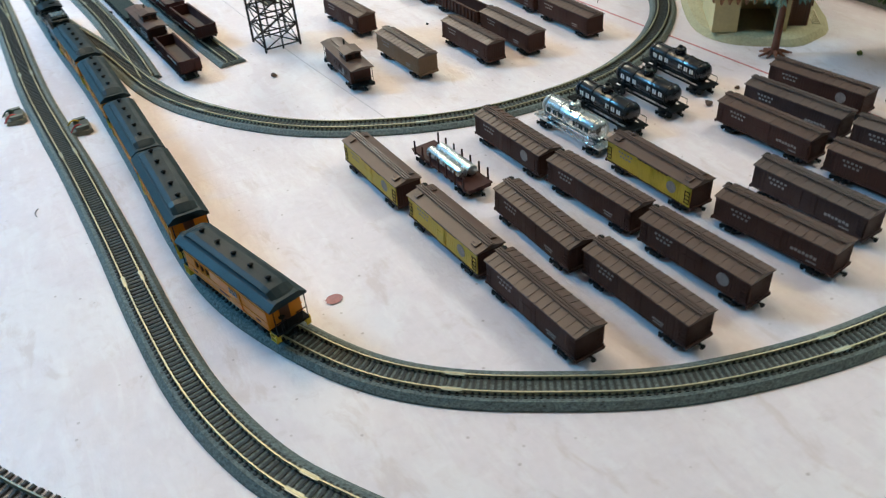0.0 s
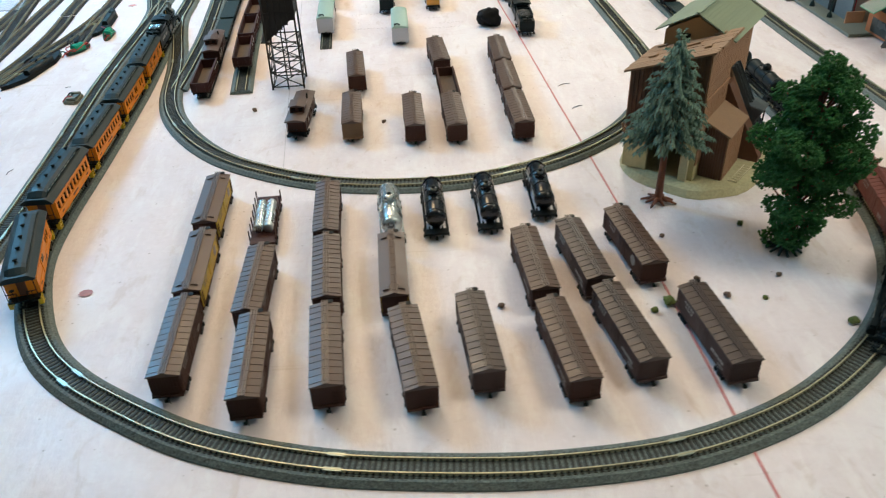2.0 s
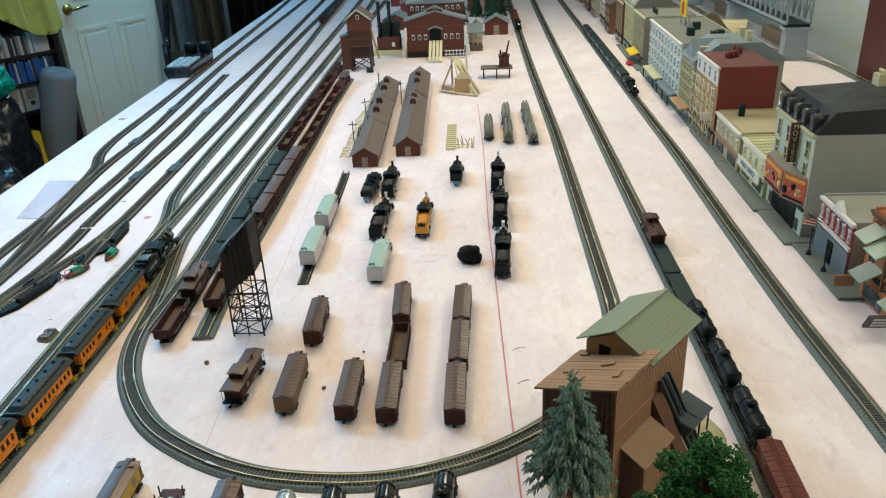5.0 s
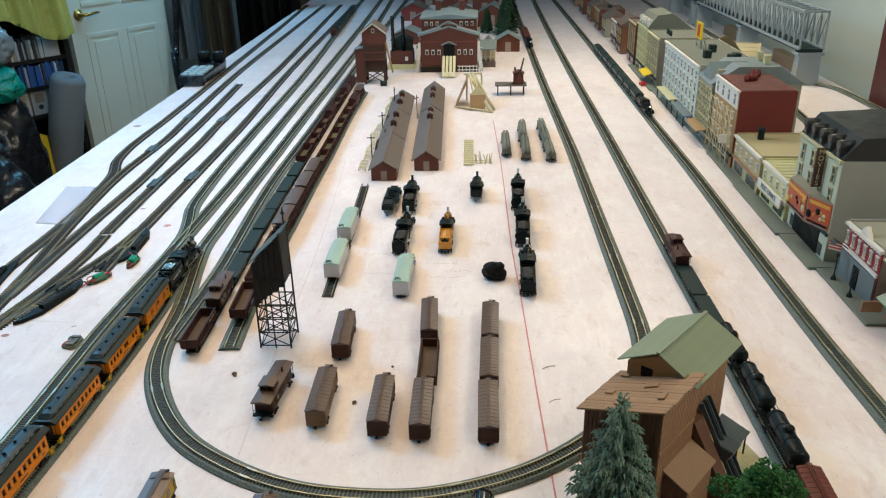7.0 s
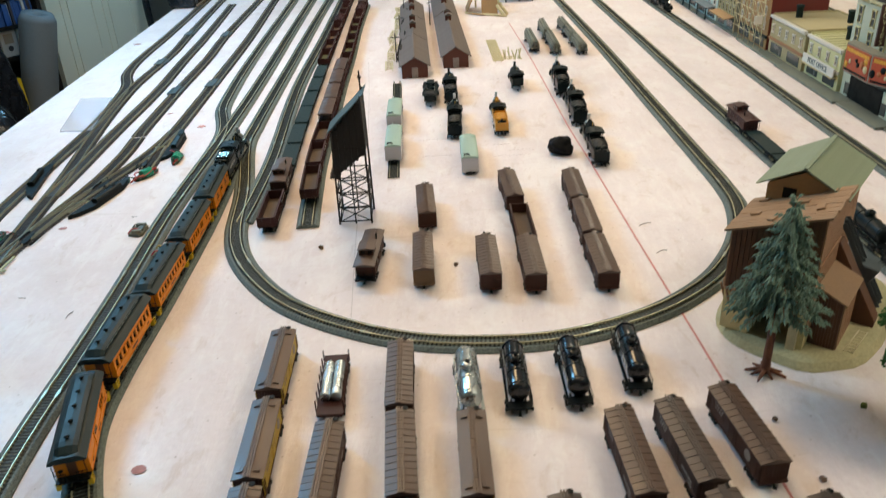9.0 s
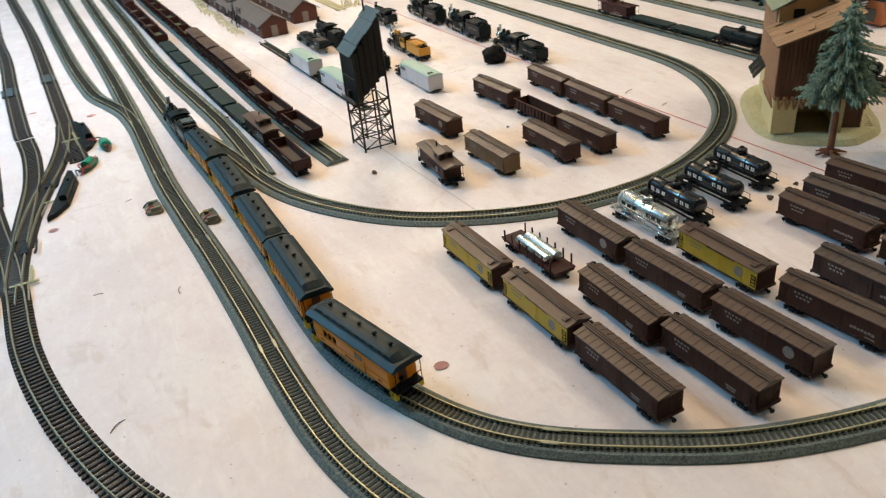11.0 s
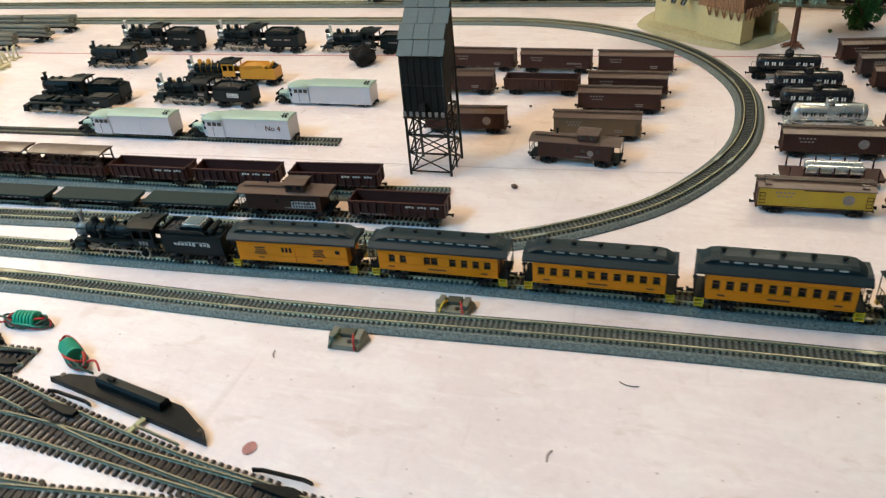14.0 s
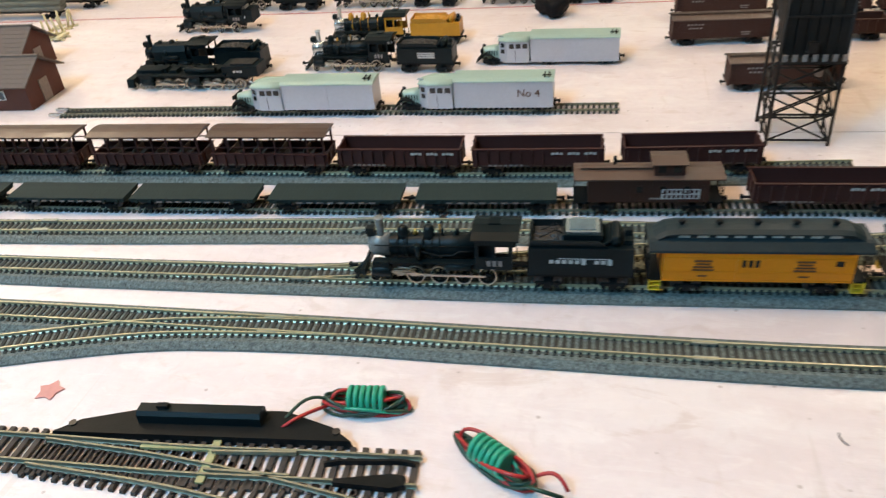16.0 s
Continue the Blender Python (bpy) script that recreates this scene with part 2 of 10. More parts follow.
def lathe(bm, prof, c=(0, 0, 0), seg=12, axis="z", hollow=False):
    """A turned body: prof is a list of (radius, height); hollow: a ring, the profile closed on itself."""
    rings = []
    for r, h in prof:
        ring = []
        for i in range(seg):
            t = 2 * math.pi * i / seg
            x, y = r * math.cos(t), r * math.sin(t)
            p = (x, y, h) if axis == "z" else ((x, h, y) if axis == "y" else (h, x, y))
            ring.append(bm.verts.new(Vector(c) + Vector(p)))
        rings.append(ring)
    for a, b in zip(rings, rings[1:] + (rings[:1] if hollow else [])):
        for i in range(seg):
            f = bm.faces.new((a[i], a[(i + 1) % seg], b[(i + 1) % seg], b[i]))
            f.smooth = not hollow
    if not hollow:
        bm.faces.new(rings[0][::-1])
        bm.faces.new(rings[-1])
    bmesh.ops.recalc_face_normals(bm, faces=bm.faces[:])
    return bm


def fluted(bm, face, a, b, n, z0, z1, inner, depth=0.0004, groove=0.14, along_x=False):
    """One sheet of grooved boarding from a to b, standing on face; its back at inner."""
    w = (b - a) / n
    prof = []
    low = face - math.copysign(depth, face - inner)
    for i in range(n):
        p, q = a + i * w + w * groove / 2, a + (i + 1) * w - w * groove / 2
        prof += [(p, low), (p, face), (q, face), (q, low)]
    prof = [(a, low), *prof, (b, low), (b, inner), (a, inner)]
    pts = [(u, v) if along_x else (v, u) for u, v in prof]
    lo = [bm.verts.new((x, y, z0)) for x, y in pts]
    hi = [bm.verts.new((x, y, z1)) for x, y in pts]
    k = len(pts)
    for i in range(k):
        bm.faces.new((lo[i], lo[(i + 1) % k], hi[(i + 1) % k], hi[i]))
    bm.faces.new(hi)
    bm.faces.new(lo[::-1])
    bmesh.ops.recalc_face_normals(bm, faces=bm.faces[:])
    return bm


def prism(bm, prof, y0, y1, smooth=False):
    """A closed outline in x and z, drawn out along y."""
    a = [bm.verts.new((x, y0, z)) for x, z in prof]
    b = [bm.verts.new((x, y1, z)) for x, z in prof]
    k = len(prof)
    for i in range(k):
        f = bm.faces.new((a[i], a[(i + 1) % k], b[(i + 1) % k], b[i]))
        f.smooth = smooth
    bm.faces.new(a[::-1])
    bm.faces.new(b)
    bmesh.ops.recalc_face_normals(bm, faces=bm.faces[:])
    return bm


def tube(bm, pts, r, seg=6):
    """One bent round bar through points, closed at its ends."""
    pts = [Vector(p) for p in pts]
    rings, side = [], None
    for i, p in enumerate(pts):
        d = (pts[min(i + 1, len(pts) - 1)] - pts[max(i - 1, 0)])
        d = d.normalized() if d.length > 1e-9 else Vector((0, 0, 1))
        if side is None:
            side = d.orthogonal().normalized()
        side = side - d * side.dot(d)
        side = side.normalized() if side.length > 1e-6 else d.orthogonal().normalized()
        up = d.cross(side)
        rings.append([bm.verts.new(p + (side * math.cos(q * math.tau / seg) + up * math.sin(q * math.tau / seg)) * r) for q in range(seg)])
    for r0, r1 in zip(rings, rings[1:]):
        for q in range(seg):
            bm.faces.new((r0[q], r0[(q + 1) % seg], r1[(q + 1) % seg], r1[q])).smooth = True
    bm.faces.new(rings[0][::-1])
    bm.faces.new(rings[-1])
    return bm


def bevel(bm, w, seg=1):
    bmesh.ops.bevel(bm, geom=[e for e in bm.edges if e.calc_face_angle(0) > 0.7], offset=w, segments=seg, affect="EDGES")
    return bm


def part(name, bm, material, parent=None, label=""):
    me = bpy.data.meshes.new(name)
    bm.to_mesh(me)
    bm.free()
    me.materials.append(material)
    ob = new(name, me)
    if parent:
        ob.parent = parent
    return tagged(ob, label)


def again(ob, m, parent=None, name=None):
    """One more object on the same mesh, at m under its parent."""
    o = new(name or ob.name.split(".")[0], ob.data)
    o.parent = parent or ob.parent
    o.matrix_basis = m
    for key in ("label",):
        if key in ob:
            o[key] = ob[key]
    return o


def thing(name, label, category, group="", kind=""):
    ob = new(name)
    ob.empty_display_size = 0.02
    return tagged(ob, label, category, group, kind)


def spline(pts, step=0.006):
    """A smooth line through the points, in even steps: places, and the ways along it."""
    p = [Vector((x, y, 0)) for x, y in pts]
    p = [p[0] * 2 - p[1], *p, p[-1] * 2 - p[-2]]
    raw = []
    for a, b, c, d in zip(p, p[1:], p[2:], p[3:]):
        k = max(4, int((c - b).length / step))
        for i in range(k):
            t = i / k
            raw.append(0.5 * (2 * b + (c - a) * t + (2 * a - 5 * b + 4 * c - d) * t * t + (3 * b - a - 3 * c + d) * t ** 3))
    raw.append(p[-2])
    out, left = [raw[0]], step
    for a, b in zip(raw, raw[1:]):
        seg = (b - a).length
        at = left
        while at <= seg:
            out.append(a.lerp(b, at / seg))
            at += step
        left = at - seg
    for _ in range(3):
        out = [out[0], *[(a + b * 2 + c) / 4 for a, b, c in zip(out, out[1:], out[2:])], out[-1]]
    ways = [(out[min(i + 1, len(out) - 1)] - out[max(i - 1, 0)]).normalized() for i in range(len(out))]
    return out, ways


def sweep(bm, line, prof, z=0.0, every=1):
    """An outline of (across, up), swept along a level line."""
    pts, ways = line
    rings = []
    for i in list(range(0, len(pts) - 1, every)) + [len(pts) - 1]:
        side = Vector((ways[i].y, -ways[i].x, 0))
        rings.append([bm.verts.new(pts[i] + side * u + Vector((0, 0, z + w))) for u, w in prof])
    k = len(prof)
    for a, b in zip(rings, rings[1:]):
        for i in range(k):
            bm.faces.new((a[i], b[i], b[(i + 1) % k], a[(i + 1) % k]))
    bm.faces.new(rings[0])
    bm.faces.new(rings[-1][::-1])
    return bm


def soup(name, verts, faces, material, parent=None, label=""):
    me = bpy.data.meshes.new(name)
    me.from_pydata(verts, [], faces)
    me.materials.append(material)
    ob = new(name, me)
    if parent:
        ob.parent = parent
    return tagged(ob, label)


BOXF = ((3, 2, 1, 0), (4, 5, 6, 7), (0, 1, 5, 4), (1, 2, 6, 5), (2, 3, 7, 6), (3, 0, 4, 7))


def sleepers(line, pitch, wide, long, z0, z1, material, parent, step=0.006, chairs=None):
    pts, ways = line
    verts, faces = [], []
    total = (len(pts) - 1) * step
    s = pitch / 2
    while s < total:
        i = min(int(s / step), len(pts) - 2)
        p = pts[i].lerp(pts[i + 1], s / step - i)
        w = ways[i]
        side = Vector((w.y, -w.x, 0))
        base = len(verts)
        for z in (z0, z1):
            for a, b in ((-0.5, -0.5), (0.5, -0.5), (0.5, 0.5), (-0.5, 0.5)):
                q = p + side * a * long + w * b * wide
                verts.append((q.x, q.y, z))
        faces += [[base + k for k in f] for f in BOXF]
        if chairs and p.y < 2.6:
            # moulded spike heads on both sides of each rail
            for u in (-chairs - 0.0011, -chairs + 0.0011, chairs - 0.0011, chairs + 0.0011):
                base = len(verts)
                for z, g in ((z1, 0.5), (z1 + 0.0011, 0.38)):
                    for a, b in ((-g, -g), (g, -g), (g, g), (-g, g)):
                        q = p + side * (u + a * 0.0012) + w * b * 0.0018
                        verts.append((q.x, q.y, z))
                faces += [[base + k for k in f] for f in BOXF]
        s += pitch
    return tagged(soup("ties", verts, faces, material, parent), kind="stuff")


def rail_prof(u, z0, z1):
    return [(u - 0.0010, z0), (u + 0.0010, z0), (u + 0.0004, z0 + 0.0006), (u + 0.00055, z1), (u - 0.00055, z1), (u - 0.0004, z0 + 0.0006)]


def bed_track(pts, label, every=2, group="grey roadbed tracks", sunk=0.0):
    line = spline(pts)
    t = thing("railway_track", label, "track", group, "structure")
    part("roadbed", sweep(bm_new(), line, [(-0.0166, 0), (0.0166, 0), (0.0163, 0.0014), (0.0126, 0.0048 - sunk), (-0.0126, 0.0048 - sunk), (-0.0163, 0.0014)], 0.0003, every), M["roadbed"], t)
    for u in (-0.0066, 0.0066):
        part("rail", sweep(bm_new(), line, rail_prof(u, 0.0056 - sunk, 0.0080 - sunk), 0, every), M["rail"], t)
    sleepers(line, 0.0046, 0.0022, 0.0196, 0.0046 - sunk, 0.0058 - sunk, M["tie"], t, chairs=0.0066)
    joints(line, t)
    return line


def joints(line, t, step=0.248):
    """Bright joiners and a seam across the roadbed where two lengths of track meet."""
    pts, ways = line
    first = None
    for k in range(1, int((len(pts) - 1) * 0.006 / step)):
        i = int((k + 0.35) * step / 0.006)
        p, w = pts[i], ways[i]
        if p.y > 3.3:
            continue
        base = pose(p.x, p.y, 0, 0, 0, math.degrees(math.atan2(-w.x, w.y)))
        for u in (-0.0066, 0.0066):
            m = base @ Matrix.Translation((u, 0, 0.0069))
            if first is None:
                first = part("rail_joiner", bevel(box(bm_new(), (0, 0, 0), (0.0030, 0.0130, 0.0018)), 0.0004), M["joiner"], t)
                first.matrix_basis = m
                seam = part("bed_seam", box(bm_new(), (0, 0, 0.0026), (0.0330, 0.0005, 0.0046), taper=(0.76, 1.0)), M["tie"], t)
                seam.matrix_basis = base
            else:
                again(first, m, t)
                if u > 0:
                    again(seam, base, t)


def thin_track(pts, label, every=2, tips=False):
    """Narrow track with no roadbed, lying on the board."""
    line = spline(pts)
    t = thing("railway_track", label, "track", "thin tracks", "structure")
    for u in (-0.0066, 0.0066):
        part("rail", sweep(bm_new(), line, rail_prof(u, 0.0018, 0.0040), 0, every), M["rail_dull"], t)
    sleepers(line, 0.0050, 0.0024, 0.0195, 0.0003, 0.0020, M["tie"], t, chairs=0.0066)
    if tips:
        # loose joiners pushed on the far rail ends
        end_p, way = line[0][-1], line[1][-1]
        for u in (-0.0066, 0.0066):
            part("loose_joiner", bevel(box(bm_new(), (u, 0.0050, 0.0030), (0.0030, 0.0150, 0.0024)), 0.0005), M["silver"], t).matrix_basis = pose(end_p.x, end_p.y, 0, 0, 0, math.degrees(math.atan2(-way.x, way.y)))
    return line


def bare_track(pts, label, every=2, singles=False, group="brown tie tracks"):
    """Larger track with no roadbed, its ties lying on the board."""
    line = spline(pts)
    t = thing("railway_track", label, "track", group, "structure")
    for u in (-0.0084, 0.0084):
        part("rail", sweep(bm_new(), line, rail_prof(u, 0.0022, 0.0052), 0, every), M["rail_dull"], t)
    if not singles:
        sleepers(line, 0.0066, 0.0030, 0.0290, 0.0003, 0.0024, M["tie_brown"], t)
        return line
    pts2, ways = line
    first = None
    # the first 300 ties one by one, the rest of a long track joined
    for k in range(300):
        s = k * 0.0066
        j = int(s / 0.006)
        if j > len(pts2) - 2:
            return line
        p, w = pts2[j].lerp(pts2[j + 1], s / 0.006 - j), ways[j]
        m = pose(p.x, p.y, 0, 0, 0, math.degrees(math.atan2(-w.x, w.y)))
        if first is None:
            b = bm_new()
            box(b, (0, 0, 0.00135), (0.029, 0.0030, 0.0021), taper=(0.97, 0.8))
            for u in (-0.0105, -0.0063, 0.0063, 0.0105):
                box(b, (u, 0, 0.0026), (0.0010, 0.0016, 0.0008))
            first = part("tie", b, M["tie_brown"], t)
            first.matrix_basis = m
        else:
            again(first, m, t)
    sleepers((pts2[330:], ways[330:]), 0.0066, 0.0030, 0.0290, 0.0003, 0.0024, M["tie_brown"], t)
    return line


def along(line, s, step=0.006):
    pts, ways = line
    i = max(0, min(int(s / step), len(pts) - 2))
    return pts[i].lerp(pts[i + 1], s / step - i)


def on_track(line, s, span=0.06, back=False, z=0.008):
    """The pose of a car whose middle is s metres along a track. back: it faces the track's start."""
    a, b = along(line, s - span / 2), along(line, s + span / 2)
    d, c = b - a, (a + b) / 2
    if back:
        d = -d
    return pose(c.x, c.y, z, 0, 0, math.degrees(math.atan2(-d.x, d.y)))


def where_y(line, y, first=True):
    """How far along a track it first comes down to y."""
    for i, p in enumerate(line[0]):
        if p.y <= y:
            return i * 0.006
    return 0.0


# ---------------------------------------------------------------- table and room
def slab(name, c, s, material, label, category, kind="structure"):
    b = bm_new()
    box(b, c, s)
    return tagged(part(name, b, material), label, category, kind=kind)


def edge_x(y):
    return -0.905 - 0.070 * y


TAB_Y0, TAB_Y1, TAB_X1 = 0.02, 7.2, 1.29
b = bm_new()
ring = [(-0.76, TAB_Y0), (TAB_X1, TAB_Y0), (TAB_X1, TAB_Y1), (edge_x(TAB_Y1), TAB_Y1), (edge_x(0.7), 0.7), (-0.93, 0.35)]
lo = [b.verts.new((x, y, -0.038)) for x, y in ring]
hi = [b.verts.new((x, y, 0.0)) for x, y in ring]
b.faces.new(hi)
b.faces.new(lo[::-1])
for i in range(len(ring)):
    k = (i + 1) % len(ring)
    b.faces.new((lo[i], lo[k], hi[k], hi[i]))
table = thing("layout_table", "large white painted board table carrying the model railway", "table", kind="structure")
part("tabletop", b, M["table"], table)
M["frame_wood"] = mat("raw_pine", (0.38, 0.26, 0.15), 0.7, var=0.2, s1=8, s2=60, stretch=(1, 0.15, 1))
for px in (-0.7, 1.2):
    for py in (0.3, 2.4, 4.6, 6.8):
        part("leg", box(bm_new(), (px if px > 0 else edge_x(py) + 0.2, py, (FLOOR_Z - 0.038) / 2), (0.09, 0.09, -FLOOR_Z - 0.038)), M["frame_wood"], table)
# red line along the board
rl, rw = spline([(0.170, 0.10), (0.163, 0.30), (0.159, 0.475), (0.149, 0.705), (0.135, 0.955), (0.119, 1.26), (0.108, 1.45), (0.089, 1.967), (0.066, 2.407)], 0.01)
part_line = part("red_line", sweep(bm_new(), (rl, rw), [(-0.0011, 0), (0.0011, 0), (0.0010, 0.0004), (-0.0010, 0.0004)], 0.0002), M["red_line"])
tagged(part_line, "thin red marker line drawn along the white board", "line", kind="structure")

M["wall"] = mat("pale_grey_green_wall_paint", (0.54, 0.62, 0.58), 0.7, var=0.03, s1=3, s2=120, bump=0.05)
# dimness of the room's far end is put into this brown
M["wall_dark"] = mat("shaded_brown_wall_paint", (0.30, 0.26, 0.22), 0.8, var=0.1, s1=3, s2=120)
M["floor"] = mat("brown_floor_boards", (0.13, 0.085, 0.05), 0.5, var=0.25, s1=4, s2=60, stretch=(6, 0.6, 1))
M["ceiling"] = mat("white_ceiling_paint", (0.74, 0.72, 0.69), 0.9, var=0.03, s1=4, s2=100)
RX0, RX1, RY0, RY1, RZ1 = -3.3, 1.52, -1.9, 8.0, 1.5
slab("floor", ((RX0 + RX1) / 2, (RY0 + RY1) / 2, FLOOR_Z - 0.06), (RX1 - RX0 + 0.4, RY1 - RY0 + 0.4, 0.12), M["floor"], "brown wooden floor of the room under the table", "floor")
slab("ceiling", ((RX0 + RX1) / 2, (RY0 + RY1) / 2, RZ1 + 0.06), (RX1 - RX0 + 0.4, RY1 - RY0 + 0.4, 0.12), M["ceiling"], "plain white ceiling of the room", "ceiling")
zc, zh = (FLOOR_Z + RZ1) / 2, RZ1 - FLOOR_Z
slab("wall_east", (RX1 + 0.06, (RY0 + RY1) / 2, zc), (0.12, RY1 - RY0, zh), M["wall"], "pale grey-green painted room wall", "wall")
slab("wall_north", ((RX0 + RX1) / 2, RY1 + 0.06, zc), (RX1 - RX0, 0.12, zh), M["wall_dark"], "end wall in a brown darkened for the dim far end", "wall")
slab("wall_south", ((RX0 + RX1) / 2, RY0 - 0.06, zc), (RX1 - RX0, 0.12, zh), M["wall"], "pale painted room wall", "wall")
slab("wall_west", (RX0 - 0.06, (RY0 + RY1) / 2, zc), (0.12, RY1 - RY0, zh), M["wall"], "pale painted room wall", "wall")


# ---------------------------------------------------------------- tracks
INNER = bed_track([(-0.4905, 1.50), (-0.4870, 1.42), (-0.4735, 1.34), (-0.436, 1.17), (-0.4115, 1.02), (-0.374, 0.925), (-0.310, 0.838), (-0.235, 0.784), (-0.155, 0.750), (-0.075, 0.739),
                   (0.005, 0.744), (0.085, 0.772), (0.150, 0.812), (0.210, 0.870), (0.262, 0.955), (0.290, 1.040), (0.298, 1.12), (0.296, 1.272), (0.292, 1.46), (0.281, 1.975),
                   (0.2745, 2.19), (0.250, 2.88), (0.229, 3.65), (0.20, 4.8), (0.17, 6.2)], "grey-green plastic roadbed loop track with bright metal rails", sunk=0.0004)
PASS = bed_track([(-0.72, 6.2), (-0.62, 4.6), (-0.565, 3.39), (-0.530, 2.45), (-0.512, 2.02), (-0.497, 1.63), (-0.487, 1.41), (-0.478, 1.24), (-0.466, 1.07), (-0.461, 0.945), (-0.4575, 0.82), (-0.456, 0.71), (-0.449, 0.625),
                  (-0.428, 0.555), (-0.398, 0.493), (-0.360, 0.449), (-0.305, 0.409), (-0.236, 0.370), (-0.150, 0.343), (-0.068, 0.331), (0.02, 0.326),
                  (0.115, 0.334), (0.200, 0.362), (0.265, 0.401), (0.320, 0.449), (0.365, 0.508), (0.395, 0.575), (0.410, 0.64), (0.416, 0.72), (0.4145, 0.90), (0.409, 1.15),
                  (0.402, 1.45), (0.396, 1.80), (0.389, 2.19), (0.374, 2.86), (0.362, 3.45), (0.343, 4.6), (0.325, 6.2)], "grey plastic roadbed main line track carrying the trains")
OUTER = bed_track([(-0.80, 6.2), (-0.70, 4.6), (-0.634, 3.39), (-0.585, 2.40), (-0.566, 2.04), (-0.550, 1.70), (-0.541, 1.42), (-0.535, 1.137), (-0.527, 1.00), (-0.518, 0.88), (-0.510, 0.74), (-0.505, 0.62),
                   (-0.497, 0.53), (-0.480, 0.46), (-0.456, 0.41), (-0.41, 0.345), (-0.34, 0.290), (-0.24, 0.245), (-0.10, 0.222), (0.05, 0.222), (0.20, 0.245), (0.34, 0.30),
                   (0.46, 0.40), (0.535, 0.52), (0.568, 0.66), (0.570, 0.83), (0.560, 1.10), (0.556, 1.41), (0.554, 1.86), (0.545, 2.30), (0.515, 3.9), (0.478, 5.6), (0.46, 6.2)],
                  "grey plastic roadbed outer track with bright rails")
TRF = bed_track([(-0.5385, 1.29), (-0.5405, 1.38), (-0.5490, 1.475), (-0.566, 1.545), (-0.588, 1.62), (-0.600, 1.71), (-0.618, 1.91), (-0.640, 2.25), (-0.682, 2.97), (-0.73, 3.6), (-0.80, 4.4), (-0.90, 5.6), (-0.94, 6.2)], "grey roadbed siding branching from the outer track", sunk=0.0004)
TRI = bed_track([(-0.4125, 1.06), (-0.413, 1.15), (-0.418, 1.30), (-0.430, 1.45), (-0.445, 1.62), (-0.460, 1.863), (-0.472, 2.30), (-0.50, 3.0), (-0.535, 3.9), (-0.60, 6.2)], "grey roadbed yard siding on the white board", sunk=0.0008)
ORE1 = thin_track([(-0.367, 1.030), (-0.371, 1.10), (-0.382, 1.25), (-0.396, 1.45), (-0.410, 1.70), (-0.431, 2.15), (-0.458, 2.75), (-0.470, 3.08)], "thin dark siding track loaded with flat cars")
ORE2 = bed_track([(-0.314, 1.040), (-0.323, 1.13), (-0.337, 1.30), (-0.348, 1.55), (-0.358, 1.75), (-0.370, 2.05), (-0.388, 2.40), (-0.400, 2.80)], "siding track loaded with brown gondola cars")
GOOSE_T = thin_track([(-0.203, 1.213), (-0.209, 1.33), (-0.216, 1.5), (-0.226, 1.70), (-0.231, 1.78)], "short loose length of dark track under silver railcars", tips=True)
BA = bare_track([(-0.79, 0.96), (-0.799, 1.063), (-0.808, 1.142), (-0.818, 1.30), (-0.828, 1.49), (-0.838, 1.60), (-0.858, 1.74), (-0.882, 1.86), (-0.920, 1.96), (-0.943, 2.08), (-0.956, 2.22), (-0.970, 2.42), (-1.013, 2.90), (-1.06, 3.4), (-1.16, 4.5), (-1.275, 5.67)], "brown-tied yard track with weathered rails")
BB = bare_track([(-0.52, 0.39), (-0.56, 0.44), (-0.618, 0.518), (-0.655, 0.592), (-0.688, 0.693), (-0.710, 0.80), (-0.720, 0.92), (-0.727, 1.0), (-0.742, 1.10), (-0.766, 1.27), (-0.808, 1.49), (-0.842, 1.70), (-0.862, 1.88), (-0.876, 2.18), (-0.905, 2.44), (-0.968, 3.05), (-1.01, 3.6), (-1.149, 5.67)], "brown-tied yard lead track curving over the white board", singles=True)
BC = bare_track([(-0.752, 1.19), (-0.760, 1.33), (-0.770, 1.48), (-0.787, 1.80), (-0.815, 2.08), (-0.845, 2.42), (-0.903, 2.95)], "brown-tied yard siding track")
BD = bare_track([(-0.7225, 0.93), (-0.720, 1.0), (-0.711, 1.12), (-0.701, 1.25), (-0.703, 1.37), (-0.713, 1.47)], "brown-tied yard siding track with weathered rails", singles=True)
BD2 = bare_track([(-0.7135, 1.475), (-0.718, 1.513), (-0.738, 1.80), (-0.755, 2.10), (-0.783, 2.41), (-0.825, 3.14), (-0.86, 3.6), (-1.03, 5.66)], "brown-tied yard siding track running to the far end")
BE = bare_track([(-0.6355, 1.298), (-0.640, 1.36), (-0.645, 1.42), (-0.650, 1.53), (-0.669, 1.86), (-0.688, 2.18), (-0.708, 2.45), (-0.757, 3.01), (-0.80, 3.6), (-0.93, 5.65)], "brown-tied yard track with an open stub end")
BQ = bare_track([(-0.6505, 1.50), (-0.6535, 1.415), (-0.6660, 1.314), (-0.687, 1.215), (-0.705, 1.12), (-0.716, 1.03)], "brown-tied diverging turnout track with weathered rails", singles=True)


